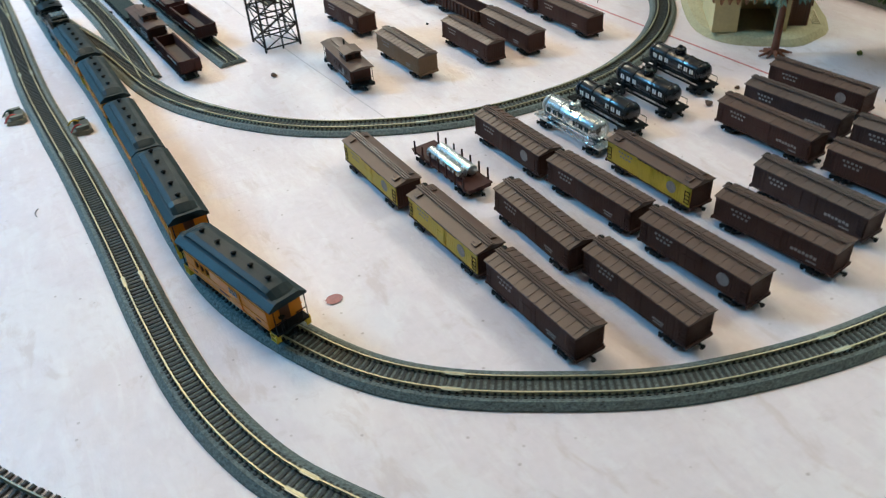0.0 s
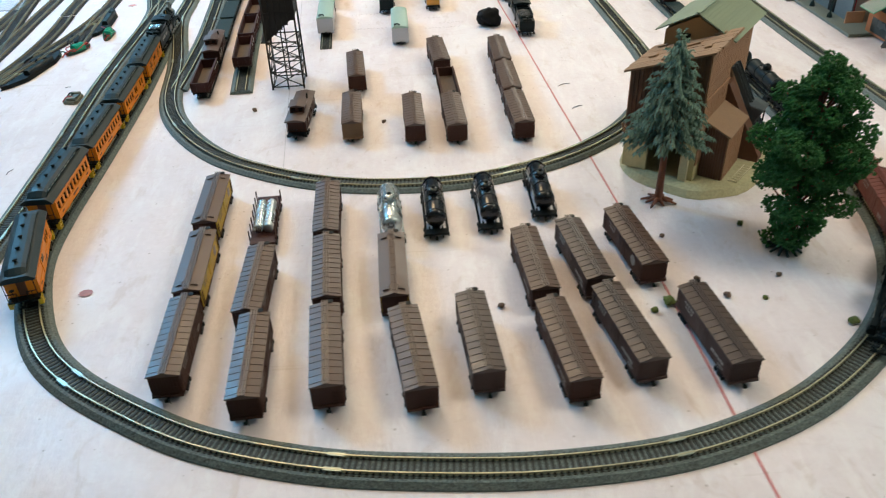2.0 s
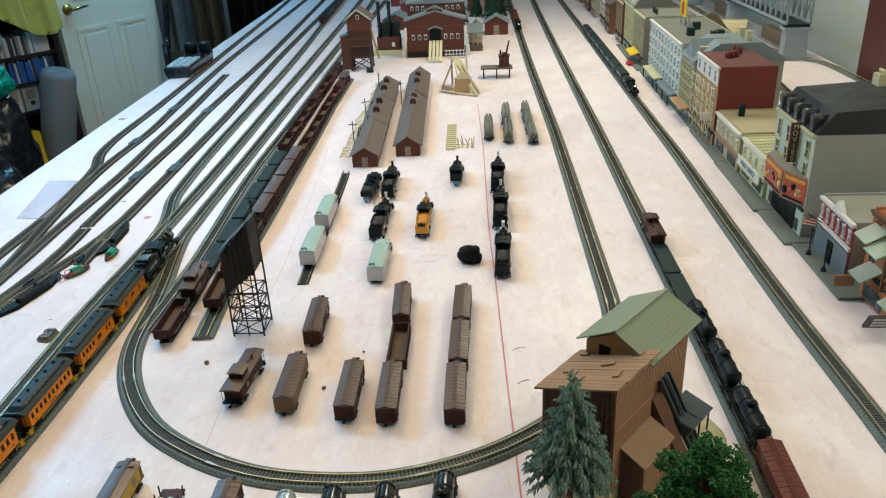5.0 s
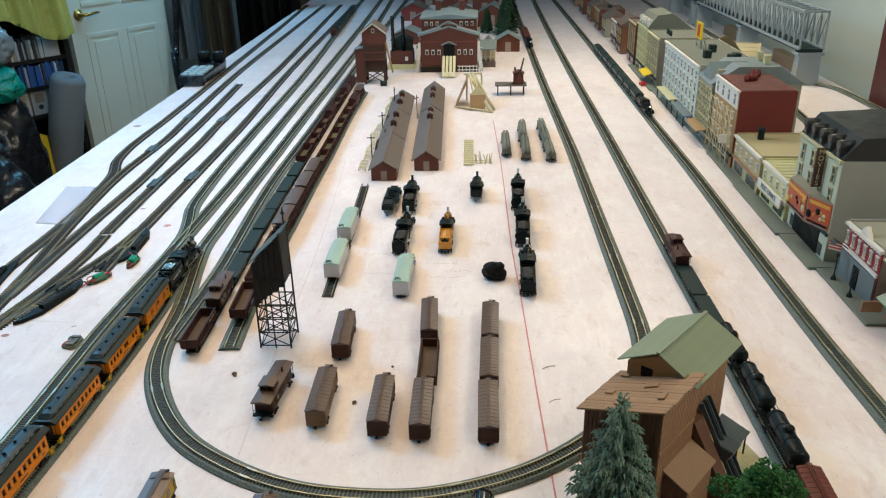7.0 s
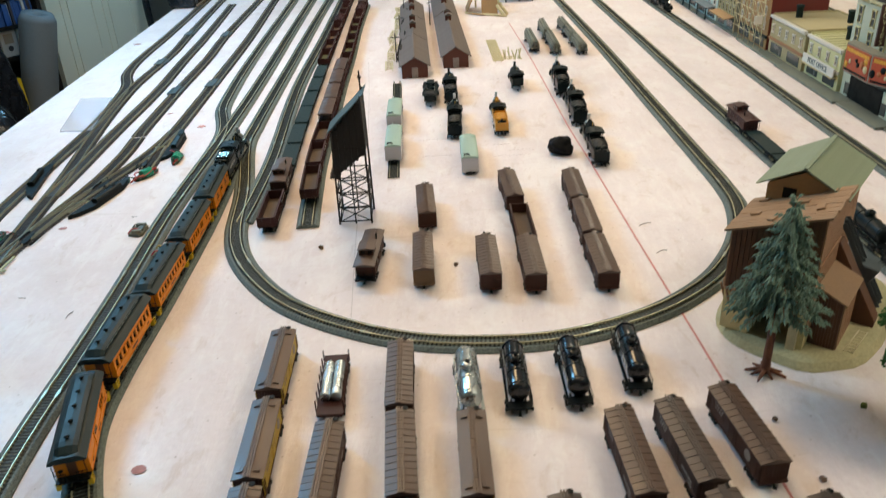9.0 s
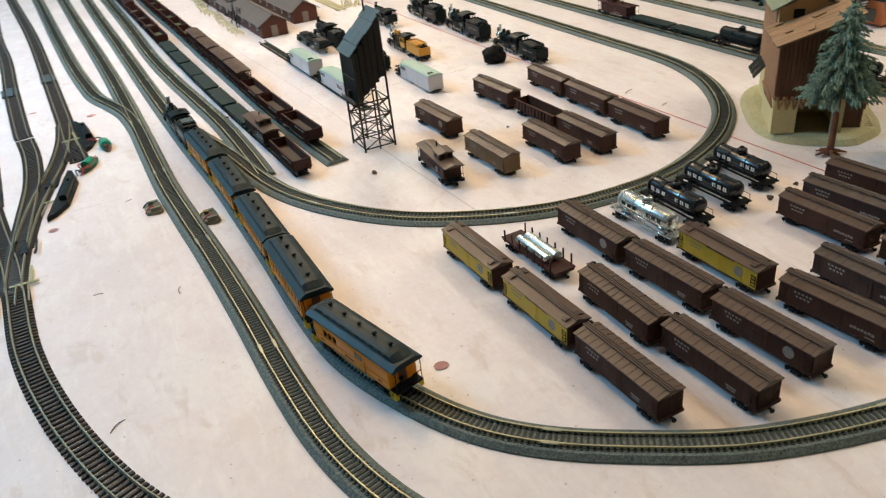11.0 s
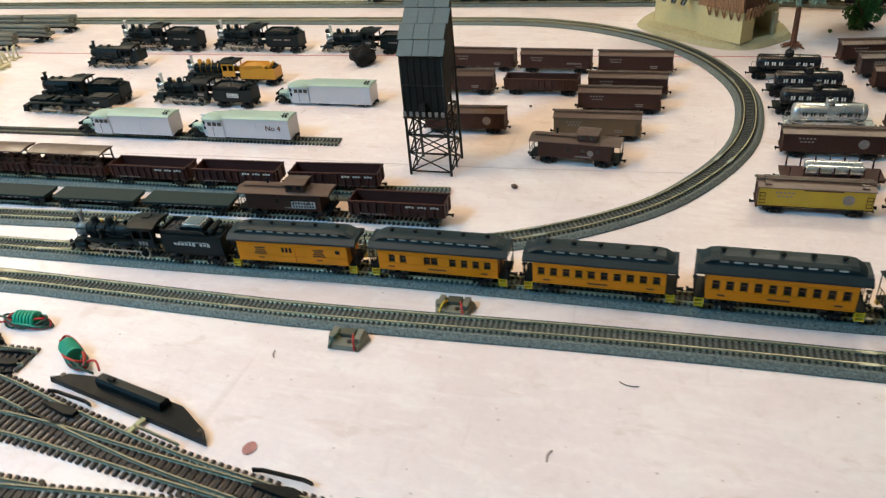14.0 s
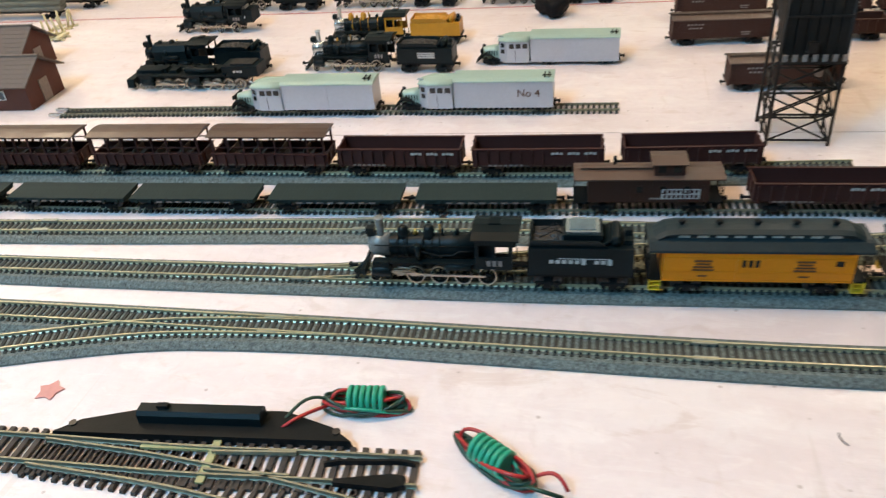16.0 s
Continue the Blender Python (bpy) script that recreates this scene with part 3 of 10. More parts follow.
# ---------------------------------------------------------------- rolling stock
def truck(y, parent, wide=0.0120, r=0.0037, metal=None):
    b = bm_new()
    for x in (-wide, wide):
        box(b, (x, y, 0.0046), (0.0012, 0.0150, 0.0016))
        box(b, (x, y, 0.0032), (0.0014, 0.0052, 0.0030))
        for dy in (-0.0055, 0.0055):
            box(b, (x * 1.04, y + dy, 0.0038), (0.0015, 0.0026, 0.0026))
    box(b, (0, y, 0.0050), (wide * 2, 0.0044, 0.0018))
    t = part("truck", b, metal or M["black_soft"], parent)
    for dy in (-0.0055, 0.0055):
        w = bm_new()
        for x in (-0.0066, 0.0066):
            lathe(w, [(r * 0.55, x - 0.0009), (r, x - 0.0008), (r, x + 0.0008), (r * 0.55, x + 0.0009)], (0, y + dy, r), 12, "x")
        rod(w, (-wide * 0.95, y + dy, r), (wide * 0.95, y + dy, r), 0.0006, 6)
        part("wheelset", w, M["wheel"], t)
    return t


def coupler(y, parent, z=0.0058):
    b = bm_new()
    s = 1 if y > 0 else -1
    box(b, (0, y + s * 0.0010, z), (0.0016, 0.0046, 0.0014))
    box(b, (0.0006 * s, y + s * 0.0037, z), (0.0030, 0.0018, 0.0022))
    rod(b, (0.0012, y + s * 0.003, z - 0.0005), (0.0016, y + s * 0.003, z - 0.0036), 0.0003, 5)
    return part("coupler", b, M["black_soft"], parent)


def bars(rows, x, parent, material, name="lettering", thick=0.00025):
    """Plain bars in place of writing, on a side at x: rows of (y, z, length, height)."""
    lines = {}
    for y, z, l, h in rows:
        lines.setdefault((round(z / 0.0012), y > 0), []).append((y, z, l, h))
    for line in lines.values():
        b = bm_new()
        for y, z, l, h in line:
            box(b, (x, y, z), (thick, l, h))
        part(name, b, material, parent)


def roof_outline(half, z0, rise, thick=0.0009):
    return [(-half, z0), (-half, z0 + thick), (0, z0 + rise + thick), (half, z0 + thick), (half, z0)]


def boxcar(label, body_m, roof_m, letters=0, ribs=True, L=0.098, W=0.0232, wood=True, group="freight cars on the board", side_m=None, hatches=False, letter_m=None, name="boxcar"):
    c = thing(name, label, "freight car", group)
    z0, z1 = 0.0078, 0.0270
    part("body", box(bm_new(), (0, 0, (z0 + z1) / 2), (W, L, z1 - z0)), body_m, c)
    sm = side_m or body_m
    # side sheathing: narrow boards with gaps
    for s in (-1, 1):
        b = bm_new()
        fluted(b, s * (W / 2 + 0.00045), -L / 2, L / 2, 36, z0 + 0.0002, z1 - 0.0004, s * (W / 2 - 0.0003))
        part("side_sheathing", b, sm, c, "yellow boarded side" if side_m else "")
        d = bm_new()
        box(d, (s * (W / 2 + 0.0006), 0.0, (z0 + z1) / 2), (0.0008, 0.0172 if not side_m else 0.0120, z1 - z0 - 0.0022))
        for yy in (-0.0042, 0.0042):
            box(d, (s * (W / 2 + 0.0011), yy, (z0 + z1) / 2), (0.0004, 0.0005, z1 - z0 - 0.003))
        box(d, (s * (W / 2 + 0.0011), 0, (z0 + z1) / 2 + 0.002), (0.0004, 0.016 if not side_m else 0.011, 0.0006))
        part("door", d, sm, c)
        e = bm_new()
        box(e, (s * (W / 2 + 0.0009), -0.006, z1 - 0.0008), (0.0008, 0.034, 0.0007))
        box(e, (s * (W / 2 + 0.0006), 0, z0 + 0.0004), (0.0010, L, 0.0010))
        part("door_track", e, body_m, c)
        for yy in (-L / 2 + 0.0035, L / 2 - 0.0035):
            lad = bm_new()
            for zz in (0.0115, 0.0150, 0.0185, 0.0220):
                box(lad, (s * (W / 2 + 0.0010), yy, zz), (0.0005, 0.0052, 0.0005))
            for dy in (-0.0024, 0.0024):
                box(lad, (s * (W / 2 + 0.0008), yy + dy, 0.01675), (0.0004, 0.0004, 0.0116))
            part("ladder", lad, body_m, c)
    for s in (-1, 1):
        ends = bm_new()
        fluted(ends, s * (L / 2 + 0.00045), -W / 2 + 0.0002, W / 2 - 0.0002, 9, z0 + 0.0002, z1 - 0.0003, s * (L / 2 - 0.0003), along_x=True)
        box(ends, (0, s * (L / 2 + 0.0008), z0 - 0.0003), (W + 0.001, 0.0018, 0.0024))
        for zz in (0.012, 0.016, 0.020):
            box(ends, (W / 2 - 0.0045, s * (L / 2 + 0.0009), zz), (0.0060, 0.0004, 0.0005))
        part("end_sheathing", ends, body_m, c)
    rb = bm_new()
    prism(rb, roof_outline(W / 2 + 0.0014, z1, 0.0030), -L / 2 - 0.0012, L / 2 + 0.0012)
    part("roof", rb, roof_m, c)
    if ribs:
        r2 = bm_new()
        for i in range(13):
            y = -L / 2 + 0.003 + i * (L - 0.006) / 12
            for s in (-1, 1):
                a, z = W / 2 + 0.0014, z1 + 0.0009
                box(r2, (s * a / 2, y, z + 0.0017), (a * 1.03, 0.0011, 0.0004), ry=s * math.atan2(0.0030, a))
        part("roof_seams", r2, roof_m, c)
    rw = bm_new()
    for x in (-0.0022, 0, 0.0022):
        box(rw, (x, 0, z1 + 0.0048), (0.0014, L + 0.0040, 0.0007))
    for i in range(9):
        box(rw, (0, -L / 2 + 0.004 + i * (L - 0.008) / 8, z1 + 0.0041), (0.0058, 0.0010, 0.0007))
    part("running_board", rw, roof_m, c)
    if hatches:
        for s in (-1, 1):
            for x in (-0.0068, 0.0068):
                h = bm_new()
                box(h, (x, s * (L / 2 - 0.008), z1 + 0.0032), (0.0058, 0.0058, 0.0011), ry=math.copysign(0.22, x))
                box(h, (x, s * (L / 2 - 0.008), z1 + 0.0040), (0.0012, 0.0064, 0.0006), ry=math.copysign(0.22, x))
                part("ice_hatch", h, roof_m, c)
    u = bm_new()
    box(u, (0, 0, 0.0068), (0.0050, L - 0.004, 0.0018))
    for x in (-0.0070, 0.0070):
        box(u, (x, 0, 0.0050), (0.0005, L * 0.42, 0.0005))
        rod(u, (x, -L * 0.21, 0.005), (x, -L * 0.36, 0.0075), 0.0003, 5)
        rod(u, (x, L * 0.21, 0.005), (x, L * 0.36, 0.0075), 0.0003, 5)
    rod(u, (0.006, 0.010, 0.0056), (0.006, 0.020, 0.0056), 0.0018, 8)
    part("underframe", u, M["black_soft"], c)
    for s in (-1, 1):
        truck(s * (L / 2 - 0.0145), c)
        coupler(s * (L / 2 + 0.0014), c)
    bw = bm_new()
    rod(bw, (0.005, L / 2 + 0.0016, 0.012), (0.005, L / 2 + 0.0016, z1 + 0.0034), 0.00035, 5)
    lathe(bw, [(0.0026, -0.0002), (0.0026, 0.0002)], (0.005, L / 2 + 0.0016, z1 + 0.0034), 10, "z")
    part("brake_wheel", bw, M["black_soft"], c)
    lm = letter_m or M["grey_letter"]
    if letters:
        for s in (-1, 1):
            x = s * (W / 2 + 0.0006)
            k = -s
            rows = [(k * (0.0335 - i * 0.0036), 0.0226, 0.0022, 0.0016) for i in range(5)] + [(k * (0.0315 - i * 0.0036), 0.0188, 0.0022, 0.0016) for i in range(4)]
            if letters == 1:
                rows += [(-k * 0.025, 0.0135, 0.010, 0.0012), (-k * 0.025, 0.0112, 0.008, 0.0010)]
            if letters == 2:
                rows += [(-k * (0.018 + i * 0.0030), 0.0150 + (i % 2) * 0.0004, 0.0023, 0.0022) for i in range(7)]
                rows += [(-k * 0.034, 0.0108, 0.008, 0.0010)]
            bars(rows, x, c, lm)
            if letters == 3:
                h = bm_new()
                lathe(h, [(0.0052, -0.00015), (0.0052, 0.00015)], (x, -k * 0.028, 0.0180), 16, "x")
                part("round_emblem", h, lm, c)
    return c


def gondola(label, body_m, L=0.099, W=0.0240, z1=0.0225, covered=False, load=None, letters=True, group="ore train cars", name="gondola_car"):
    c = thing(name, label, "freight car", group)
    z0 = 0.0078
    b = bm_new()
    box(b, (0, 0, z0 + 0.0008), (W, L, 0.0016))
    part("floor_deck", b, load or M["gon_in"], c)
    for s in (-1, 1):
        w = bm_new()
        box(w, (s * (W / 2 - 0.0006), 0, (z0 + z1) / 2), (0.0012, L, z1 - z0))
        box(w, (s * (W / 2 - 0.0003), 0, z1), (0.0022, L + 0.001, 0.0012))
        part("side_wall", w, body_m, c)
        r = bm_new()
        for i in range(12):
            y = -L / 2 + 0.003 + i * (L - 0.006) / 11
            box(r, (s * (W / 2 + 0.0008), y, (z0 + z1) / 2 - 0.0002), (0.0016, 0.0016, z1 - z0 - 0.001))
        part("side_ribs", r, body_m, c)
        e = bm_new()
        box(e, (0, s * (L / 2 - 0.0006), (z0 + z1) / 2), (W - 0.0024, 0.0012, z1 - z0))
        for x in (-0.006, 0.006):
            box(e, (x, s * (L / 2 + 0.0005), (z0 + z1) / 2), (0.0014, 0.0010, z1 - z0))
        part("end_wall", e, body_m, c)
        if letters:
            k = -s
            x = s * (W / 2 + 0.0018)
            bars([(k * -0.012 - k * i * 0.0031, z1 - 0.0028 + 0.0003 * (i % 2), 0.0024, 0.0019) for i in (0, 1, 2, 4, 5, 6, 8, 9, 10)], x, c, M["pale_letter"])
            bars([(k * (0.036 - i * 0.0040), z0 + 0.0022, 0.0026, 0.0012) for i in range(7)], x, c, M["grey_letter"])
    u = bm_new()
    box(u, (0, 0, 0.0068), (0.0060, L - 0.004, 0.0018))
    box(u, (0, 0, 0.0056), (0.016, 0.030, 0.0012))
    part("underframe", u, M["black_soft"], c)
    for s in (-1, 1):
        truck(s * (L / 2 - 0.0145), c)
        coupler(s * (L / 2 + 0.0010), c)
    if covered:
        for x in (-W / 2 + 0.001, W / 2 - 0.001):
            for y in [-L / 2 + 0.002 + i * (L - 0.004) / 7 for i in range(8)]:
                part("post", box(bm_new(), (x, y, (z1 + 0.0335) / 2), (0.0014, 0.0014, 0.0335 - z1)), body_m, c)
            part("hand_rail", box(bm_new(), (x, 0, 0.0236), (0.0009, L - 0.004, 0.0009)), body_m, c)
            part("top_plate", box(bm_new(), (x, 0, 0.0326), (0.0014, L - 0.002, 0.0016)), body_m, c)
        rf = bm_new()
        prism(rf, [(-W / 2 - 0.001, 0.0332), (-W / 2 - 0.001, 0.0340), (-W / 4, 0.0355), (0, 0.0360), (W / 4, 0.0355), (W / 2 + 0.001, 0.0340), (W / 2 + 0.001, 0.0332)], -L / 2 - 0.001, L / 2 + 0.001)
        part("roof", rf, M["box_roof"], c, "brown arched canopy roof")
        for y in (-0.032, -0.011, 0.011, 0.032):
            bn = bm_new()
            box(bn, (0, y, 0.0140), (W - 0.006, 0.0050, 0.0010))
            box(bn, (0, y + 0.0024, 0.0170), (W - 0.006, 0.0010, 0.0060))
            part("bench", bn, M["gon_in"], c)
    return c


def flatcar(label, deck_m, L=0.103, W=0.0240, group="ore train cars", z=0.0105, letters=True):
    c = thing("flat_car", label, "freight car", group)
    k = 34
    plank = None
    for i in range(k):
        m = Matrix.Translation((0, -L / 2 + (i + 0.5) * L / k, z))
        if plank is None:
            plank = part("deck_plank", box(bm_new(), (0, 0, 0), (W + 0.0012, L / k * 0.975, 0.0014)), deck_m, c)
            plank.matrix_basis = m
        else:
            again(plank, m, c)
    s0 = bm_new()
    box(s0, (0, 0, z - 0.0019), (W - 0.001, L - 0.001, 0.0026))
    for s in (-1, 1):
        for i in range(9):
            box(s0, (s * (W / 2 + 0.0004), -L / 2 + 0.006 + i * (L - 0.012) / 8, z - 0.0018), (0.0014, 0.0022, 0.0020))
    part("side_sill", s0, deck_m, c)
    if letters:
        for s in (-1, 1):
            bars([(s * (0.030 - i * 0.0080), z - 0.0018, 0.0048, 0.0011) for i in range(8)], s * (W / 2 + 0.0013), c, M["grey_letter"])
    u = bm_new()
    box(u, (0, 0, 0.0060), (0.0050, L - 0.004, 0.0020))
    part("underframe", u, M["black_soft"], c)
    for s in (-1, 1):
        truck(s * (L / 2 - 0.0145), c)
        coupler(s * (L / 2 + 0.0010), c)
    return c


def stake_flat(label):
    c = flatcar(label, M["ore_brown"], L=0.094, group="freight cars on the board", letters=False)
    c.name = "stake_flat_car"
    for s in (-1, 1):
        for i in range(7):
            y = -0.040 + i * 0.0133
            part("stake", box(bm_new(), (s * 0.0128, y, 0.0150), (0.0012, 0.0014, 0.0140)), M["ore_brown"], c)
    for x in (-0.0052, 0.0052):
        p = bm_new()
        lathe(p, [(0.0010, -0.026), (0.0049, -0.026), (0.0050, -0.025), (0.0050, 0.025), (0.0049, 0.026), (0.0010, 0.026)], (x, -0.002, 0.0163), 16, "y")
        part("pipe_load", p, M["silver"], c, "bright silver metal cylinder")
    return c


def tank_car(label, tank_m, L=0.092, group="tank cars on the board", lettered=True):
    c = thing("tank_car", label, "tank car", group)
    r, zc = 0.0100, 0.0215
    t = bm_new()
    h = L / 2 - 0.007
    lathe(t, [(0.001, -h), (r * 0.62, -h + 0.0006), (r * 0.92, -h + 0.0020), (r, -h + 0.0042), (r, h - 0.0042), (r * 0.92, h - 0.0020), (r * 0.62, h - 0.0006), (0.001, h)], (0, 0, zc), 20, "y")
    tank = part("tank", t, tank_m, c)
    for y in (-h + 0.006, -0.013, 0.013, h - 0.006):
        s = bm_new()
        lathe(s, [(r + 0.0002, y - 0.0006), (r + 0.0006, y - 0.0006), (r + 0.0006, y + 0.0006), (r + 0.0002, y + 0.0006)], (0, 0, zc), 20, "y")
        part("strap", s, tank_m, tank)
    d = bm_new()
    lathe(d, [(0.0056, 0.008), (0.0056, 0.0135), (0.0050, 0.0150), (0.0030, 0.0158), (0.001, 0.0160)], (0, 0, zc), 14, "z")
    dome = part("dome", d, tank_m, c)
    part("dome_lid", lathe(bm_new(), [(0.0022, 0.0156), (0.0022, 0.0172), (0.001, 0.0174)], (0, 0.001, zc), 10, "z"), M["black_soft"], dome)
    f = bm_new()
    box(f, (0, 0, 0.0092), (0.0080, L, 0.0022))
    for s in (-1, 1):
        box(f, (0, s * (L / 2 - 0.0040), 0.0098), (0.0230, 0.0090, 0.0014))
        box(f, (0, s * (h - 0.012), 0.0125), (0.0150, 0.0040, 0.0050))
        box(f, (s * 0.0110, 0, 0.0098), (0.0024, L - 0.012, 0.0010))
    part("frame", f, tank_m if tank_m is M["silver"] else M["black_soft"], c)
    rl = bm_new()
    for s in (-1, 1):
        rod(rl, (s * 0.0116, -L / 2 + 0.003, 0.0165), (s * 0.0116, L / 2 - 0.003, 0.0165), 0.00035, 5)
        for i in range(6):
            y = -L / 2 + 0.003 + i * (L - 0.006) / 5
            rod(rl, (s * 0.0116, y, 0.0100), (s * 0.0116, y, 0.0165), 0.0003, 5)
    part("handrail", rl, tank_m if tank_m is M["silver"] else M["black_soft"], c)
    if lettered:
        for s in (-1, 1):
            b = bm_new()
            k = -s
            ys = [0.026, 0.0175, 0.009, -0.0115, -0.0195, -0.0275]
            for y in ys:
                yy = k * y
                x = s * (r + 0.00035)
                box(b, (x * 0.985, yy - 0.0014, zc + 0.0006), (0.0003, 0.0018, 0.0044))
                box(b, (x * 0.985, yy + 0.0014, zc + 0.0006), (0.0003, 0.0018, 0.0044))
            part("lettering", b, M["white_letter"] if tank_m is not M["silver"] else M["flat_dark"], c)
    for s in (-1, 1):
        truck(s * (L / 2 - 0.0125), c, metal=M["black_soft"])
        coupler(s * (L / 2 + 0.0002), c)
        lad = bm_new()
        for dy in (-0.0015, 0.0015):
            rod(lad, (s * 0.0106, dy, 0.010), (s * 0.0060, dy, 0.0345), 0.00025, 4)
        for i in range(5):
            z = 0.0135 + i * 0.0045
            x = 0.0106 - (z - 0.010) * 0.0046 / 0.0245
            rod(lad, (s * x, -0.0015, z), (s * x, 0.0015, z), 0.0002, 4)
        part("ladder", lad, M["black_soft"], c)
    return c


def caboose(label, body_m, roof_m, L=0.080, W=0.0232, group="cabooses", emblem=False):
    c = thing("caboose", label, "caboose", group)
    z0, z1 = 0.0085, 0.0262
    part("body", box(bm_new(), (0, 0, (z0 + z1) / 2), (W, L, z1 - z0)), body_m, c)
    for s in (-1, 1):
        b = bm_new()
        fluted(b, s * (W / 2 + 0.00045), -L / 2, L / 2, 28, z0 + 0.0002, z1 - 0.0003, s * (W / 2 - 0.0003))
        part("side_sheathing", b, body_m, c)
        for y in (-0.026, -0.010, 0.006):
            w = bm_new()
            for dy in (-0.0022, 0.0022):
                box(w, (s * (W / 2 + 0.0007), y + dy, 0.0190), (0.0008, 0.0006, 0.0062))
            for dz in (-0.0029, 0.0029):
                box(w, (s * (W / 2 + 0.0007), y, 0.0190 + dz), (0.0008, 0.0050, 0.0006))
            wf = part("window", w, body_m, c)
            part("pane", box(bm_new(), (s * (W / 2 + 0.0005), y, 0.0190), (0.0004, 0.0039, 0.0053)), M["glass_dark"], wf)
        bars([(-s * -0.010 + 0.0, 0.0118, 0.018, 0.0013)], s * (W / 2 + 0.0006), c, M["grey_letter"])
        if emblem:
            if emblem == 2:
                bars([(-0.022, 0.0155, 0.026, 0.0078)], s * (W / 2 + 0.0007), c, M["pale_letter"], "emblem_panel")
                bars([(-0.022 + i * 0.0030 - 0.0105, zz, 0.0019, 0.0024) for i in range(8) for zz in (0.0136, 0.0174)], s * (W / 2 + 0.0008), c, M["ore_brown"])
            else:
                h = bm_new()
                lathe(h, [(0.0034, -0.00015), (0.0034, 0.00015)], (s * (W / 2 + 0.0006), -0.018, 0.0165), 14, "x")
                part("round_emblem", h, M["grey_letter"], c)
    rf = bm_new()
    R = L / 2 + 0.0100
    prism(rf, [(-W / 2 - 0.0015, z1), (-W / 2 - 0.0015, z1 + 0.0010), (-W / 4, z1 + 0.0027), (0, z1 + 0.0034), (W / 4, z1 + 0.0027), (W / 2 + 0.0015, z1 + 0.0010), (W / 2 + 0.0015, z1)], -R, R)
    part("roof", rf, roof_m, c)
    cy = -0.014
    cp = bm_new()
    box(cp, (0, cy, z1 + 0.0056), (0.0180, 0.0205, 0.0100))
    cup = part("cupola", cp, body_m, c)
    for s in (-1, 1):
        for dy in (-0.005, 0.005):
            part("pane", box(bm_new(), (s * 0.0091, cy + dy, z1 + 0.0066), (0.0004, 0.0050, 0.0046)), M["glass_dark"], cup)
        for x in (-0.0045, 0.0045):
            part("pane", box(bm_new(), (x, cy + s * 0.0103, z1 + 0.0068), (0.0050, 0.0004, 0.0042)), M["glass_dark"], cup)
    cr = bm_new()
    prism(cr, [(-0.0108, z1 + 0.0102), (-0.0108, z1 + 0.0110), (0, z1 + 0.0130), (0.0108, z1 + 0.0110), (0.0108, z1 + 0.0102)], cy - 0.0122, cy + 0.0122)
    part("cupola_roof", cr, roof_m, c)
    part("running_board", box(bm_new(), (0, 0.018, z1 + 0.0046), (0.0052, R * 2 - 0.046, 0.0006)), roof_m, c)
    part("stove_pipe", rod(bm_new(), (0.006, 0.022, z1), (0.006, 0.022, z1 + 0.0095), 0.0011, 8), M["black_soft"], c)
    pl = bm_new()
    rl = bm_new()
    for s in (-1, 1):
        pl, rl = bm_new(), bm_new()
        box(pl, (0, s * (L / 2 + 0.0050), z0 - 0.0004), (W, 0.0100, 0.0012))
        for x in (-W / 2 + 0.001, W / 2 - 0.001):
            box(pl, (x, s * (L / 2 + 0.0050), 0.0050), (0.0050, 0.0040, 0.0008))
            box(pl, (x, s * (L / 2 + 0.0066), 0.0065), (0.0050, 0.0006, 0.0040))
            rod(rl, (x, s * (L / 2 + 0.0094), z0), (x, s * (L / 2 + 0.0094), z1), 0.00035, 5)
        rod(rl, (-W / 2 + 0.001, s * (L / 2 + 0.0094), z0 + 0.0075), (W / 2 - 0.001, s * (L / 2 + 0.0094), z0 + 0.0075), 0.00035, 5)
        for x in (-0.006, 0.0, 0.006):
            rod(rl, (x, s * (L / 2 + 0.0094), z0), (x, s * (L / 2 + 0.0094), z0 + 0.0075), 0.0003, 5)
        part("platform", pl, M["black_soft"], c)
        part("railing", rl, M["black_soft"], c)
    for s in (-1, 1):
        truck(s * (L / 2 - 0.010), c)
        coupler(s * (L / 2 + 0.0100), c)
    return c


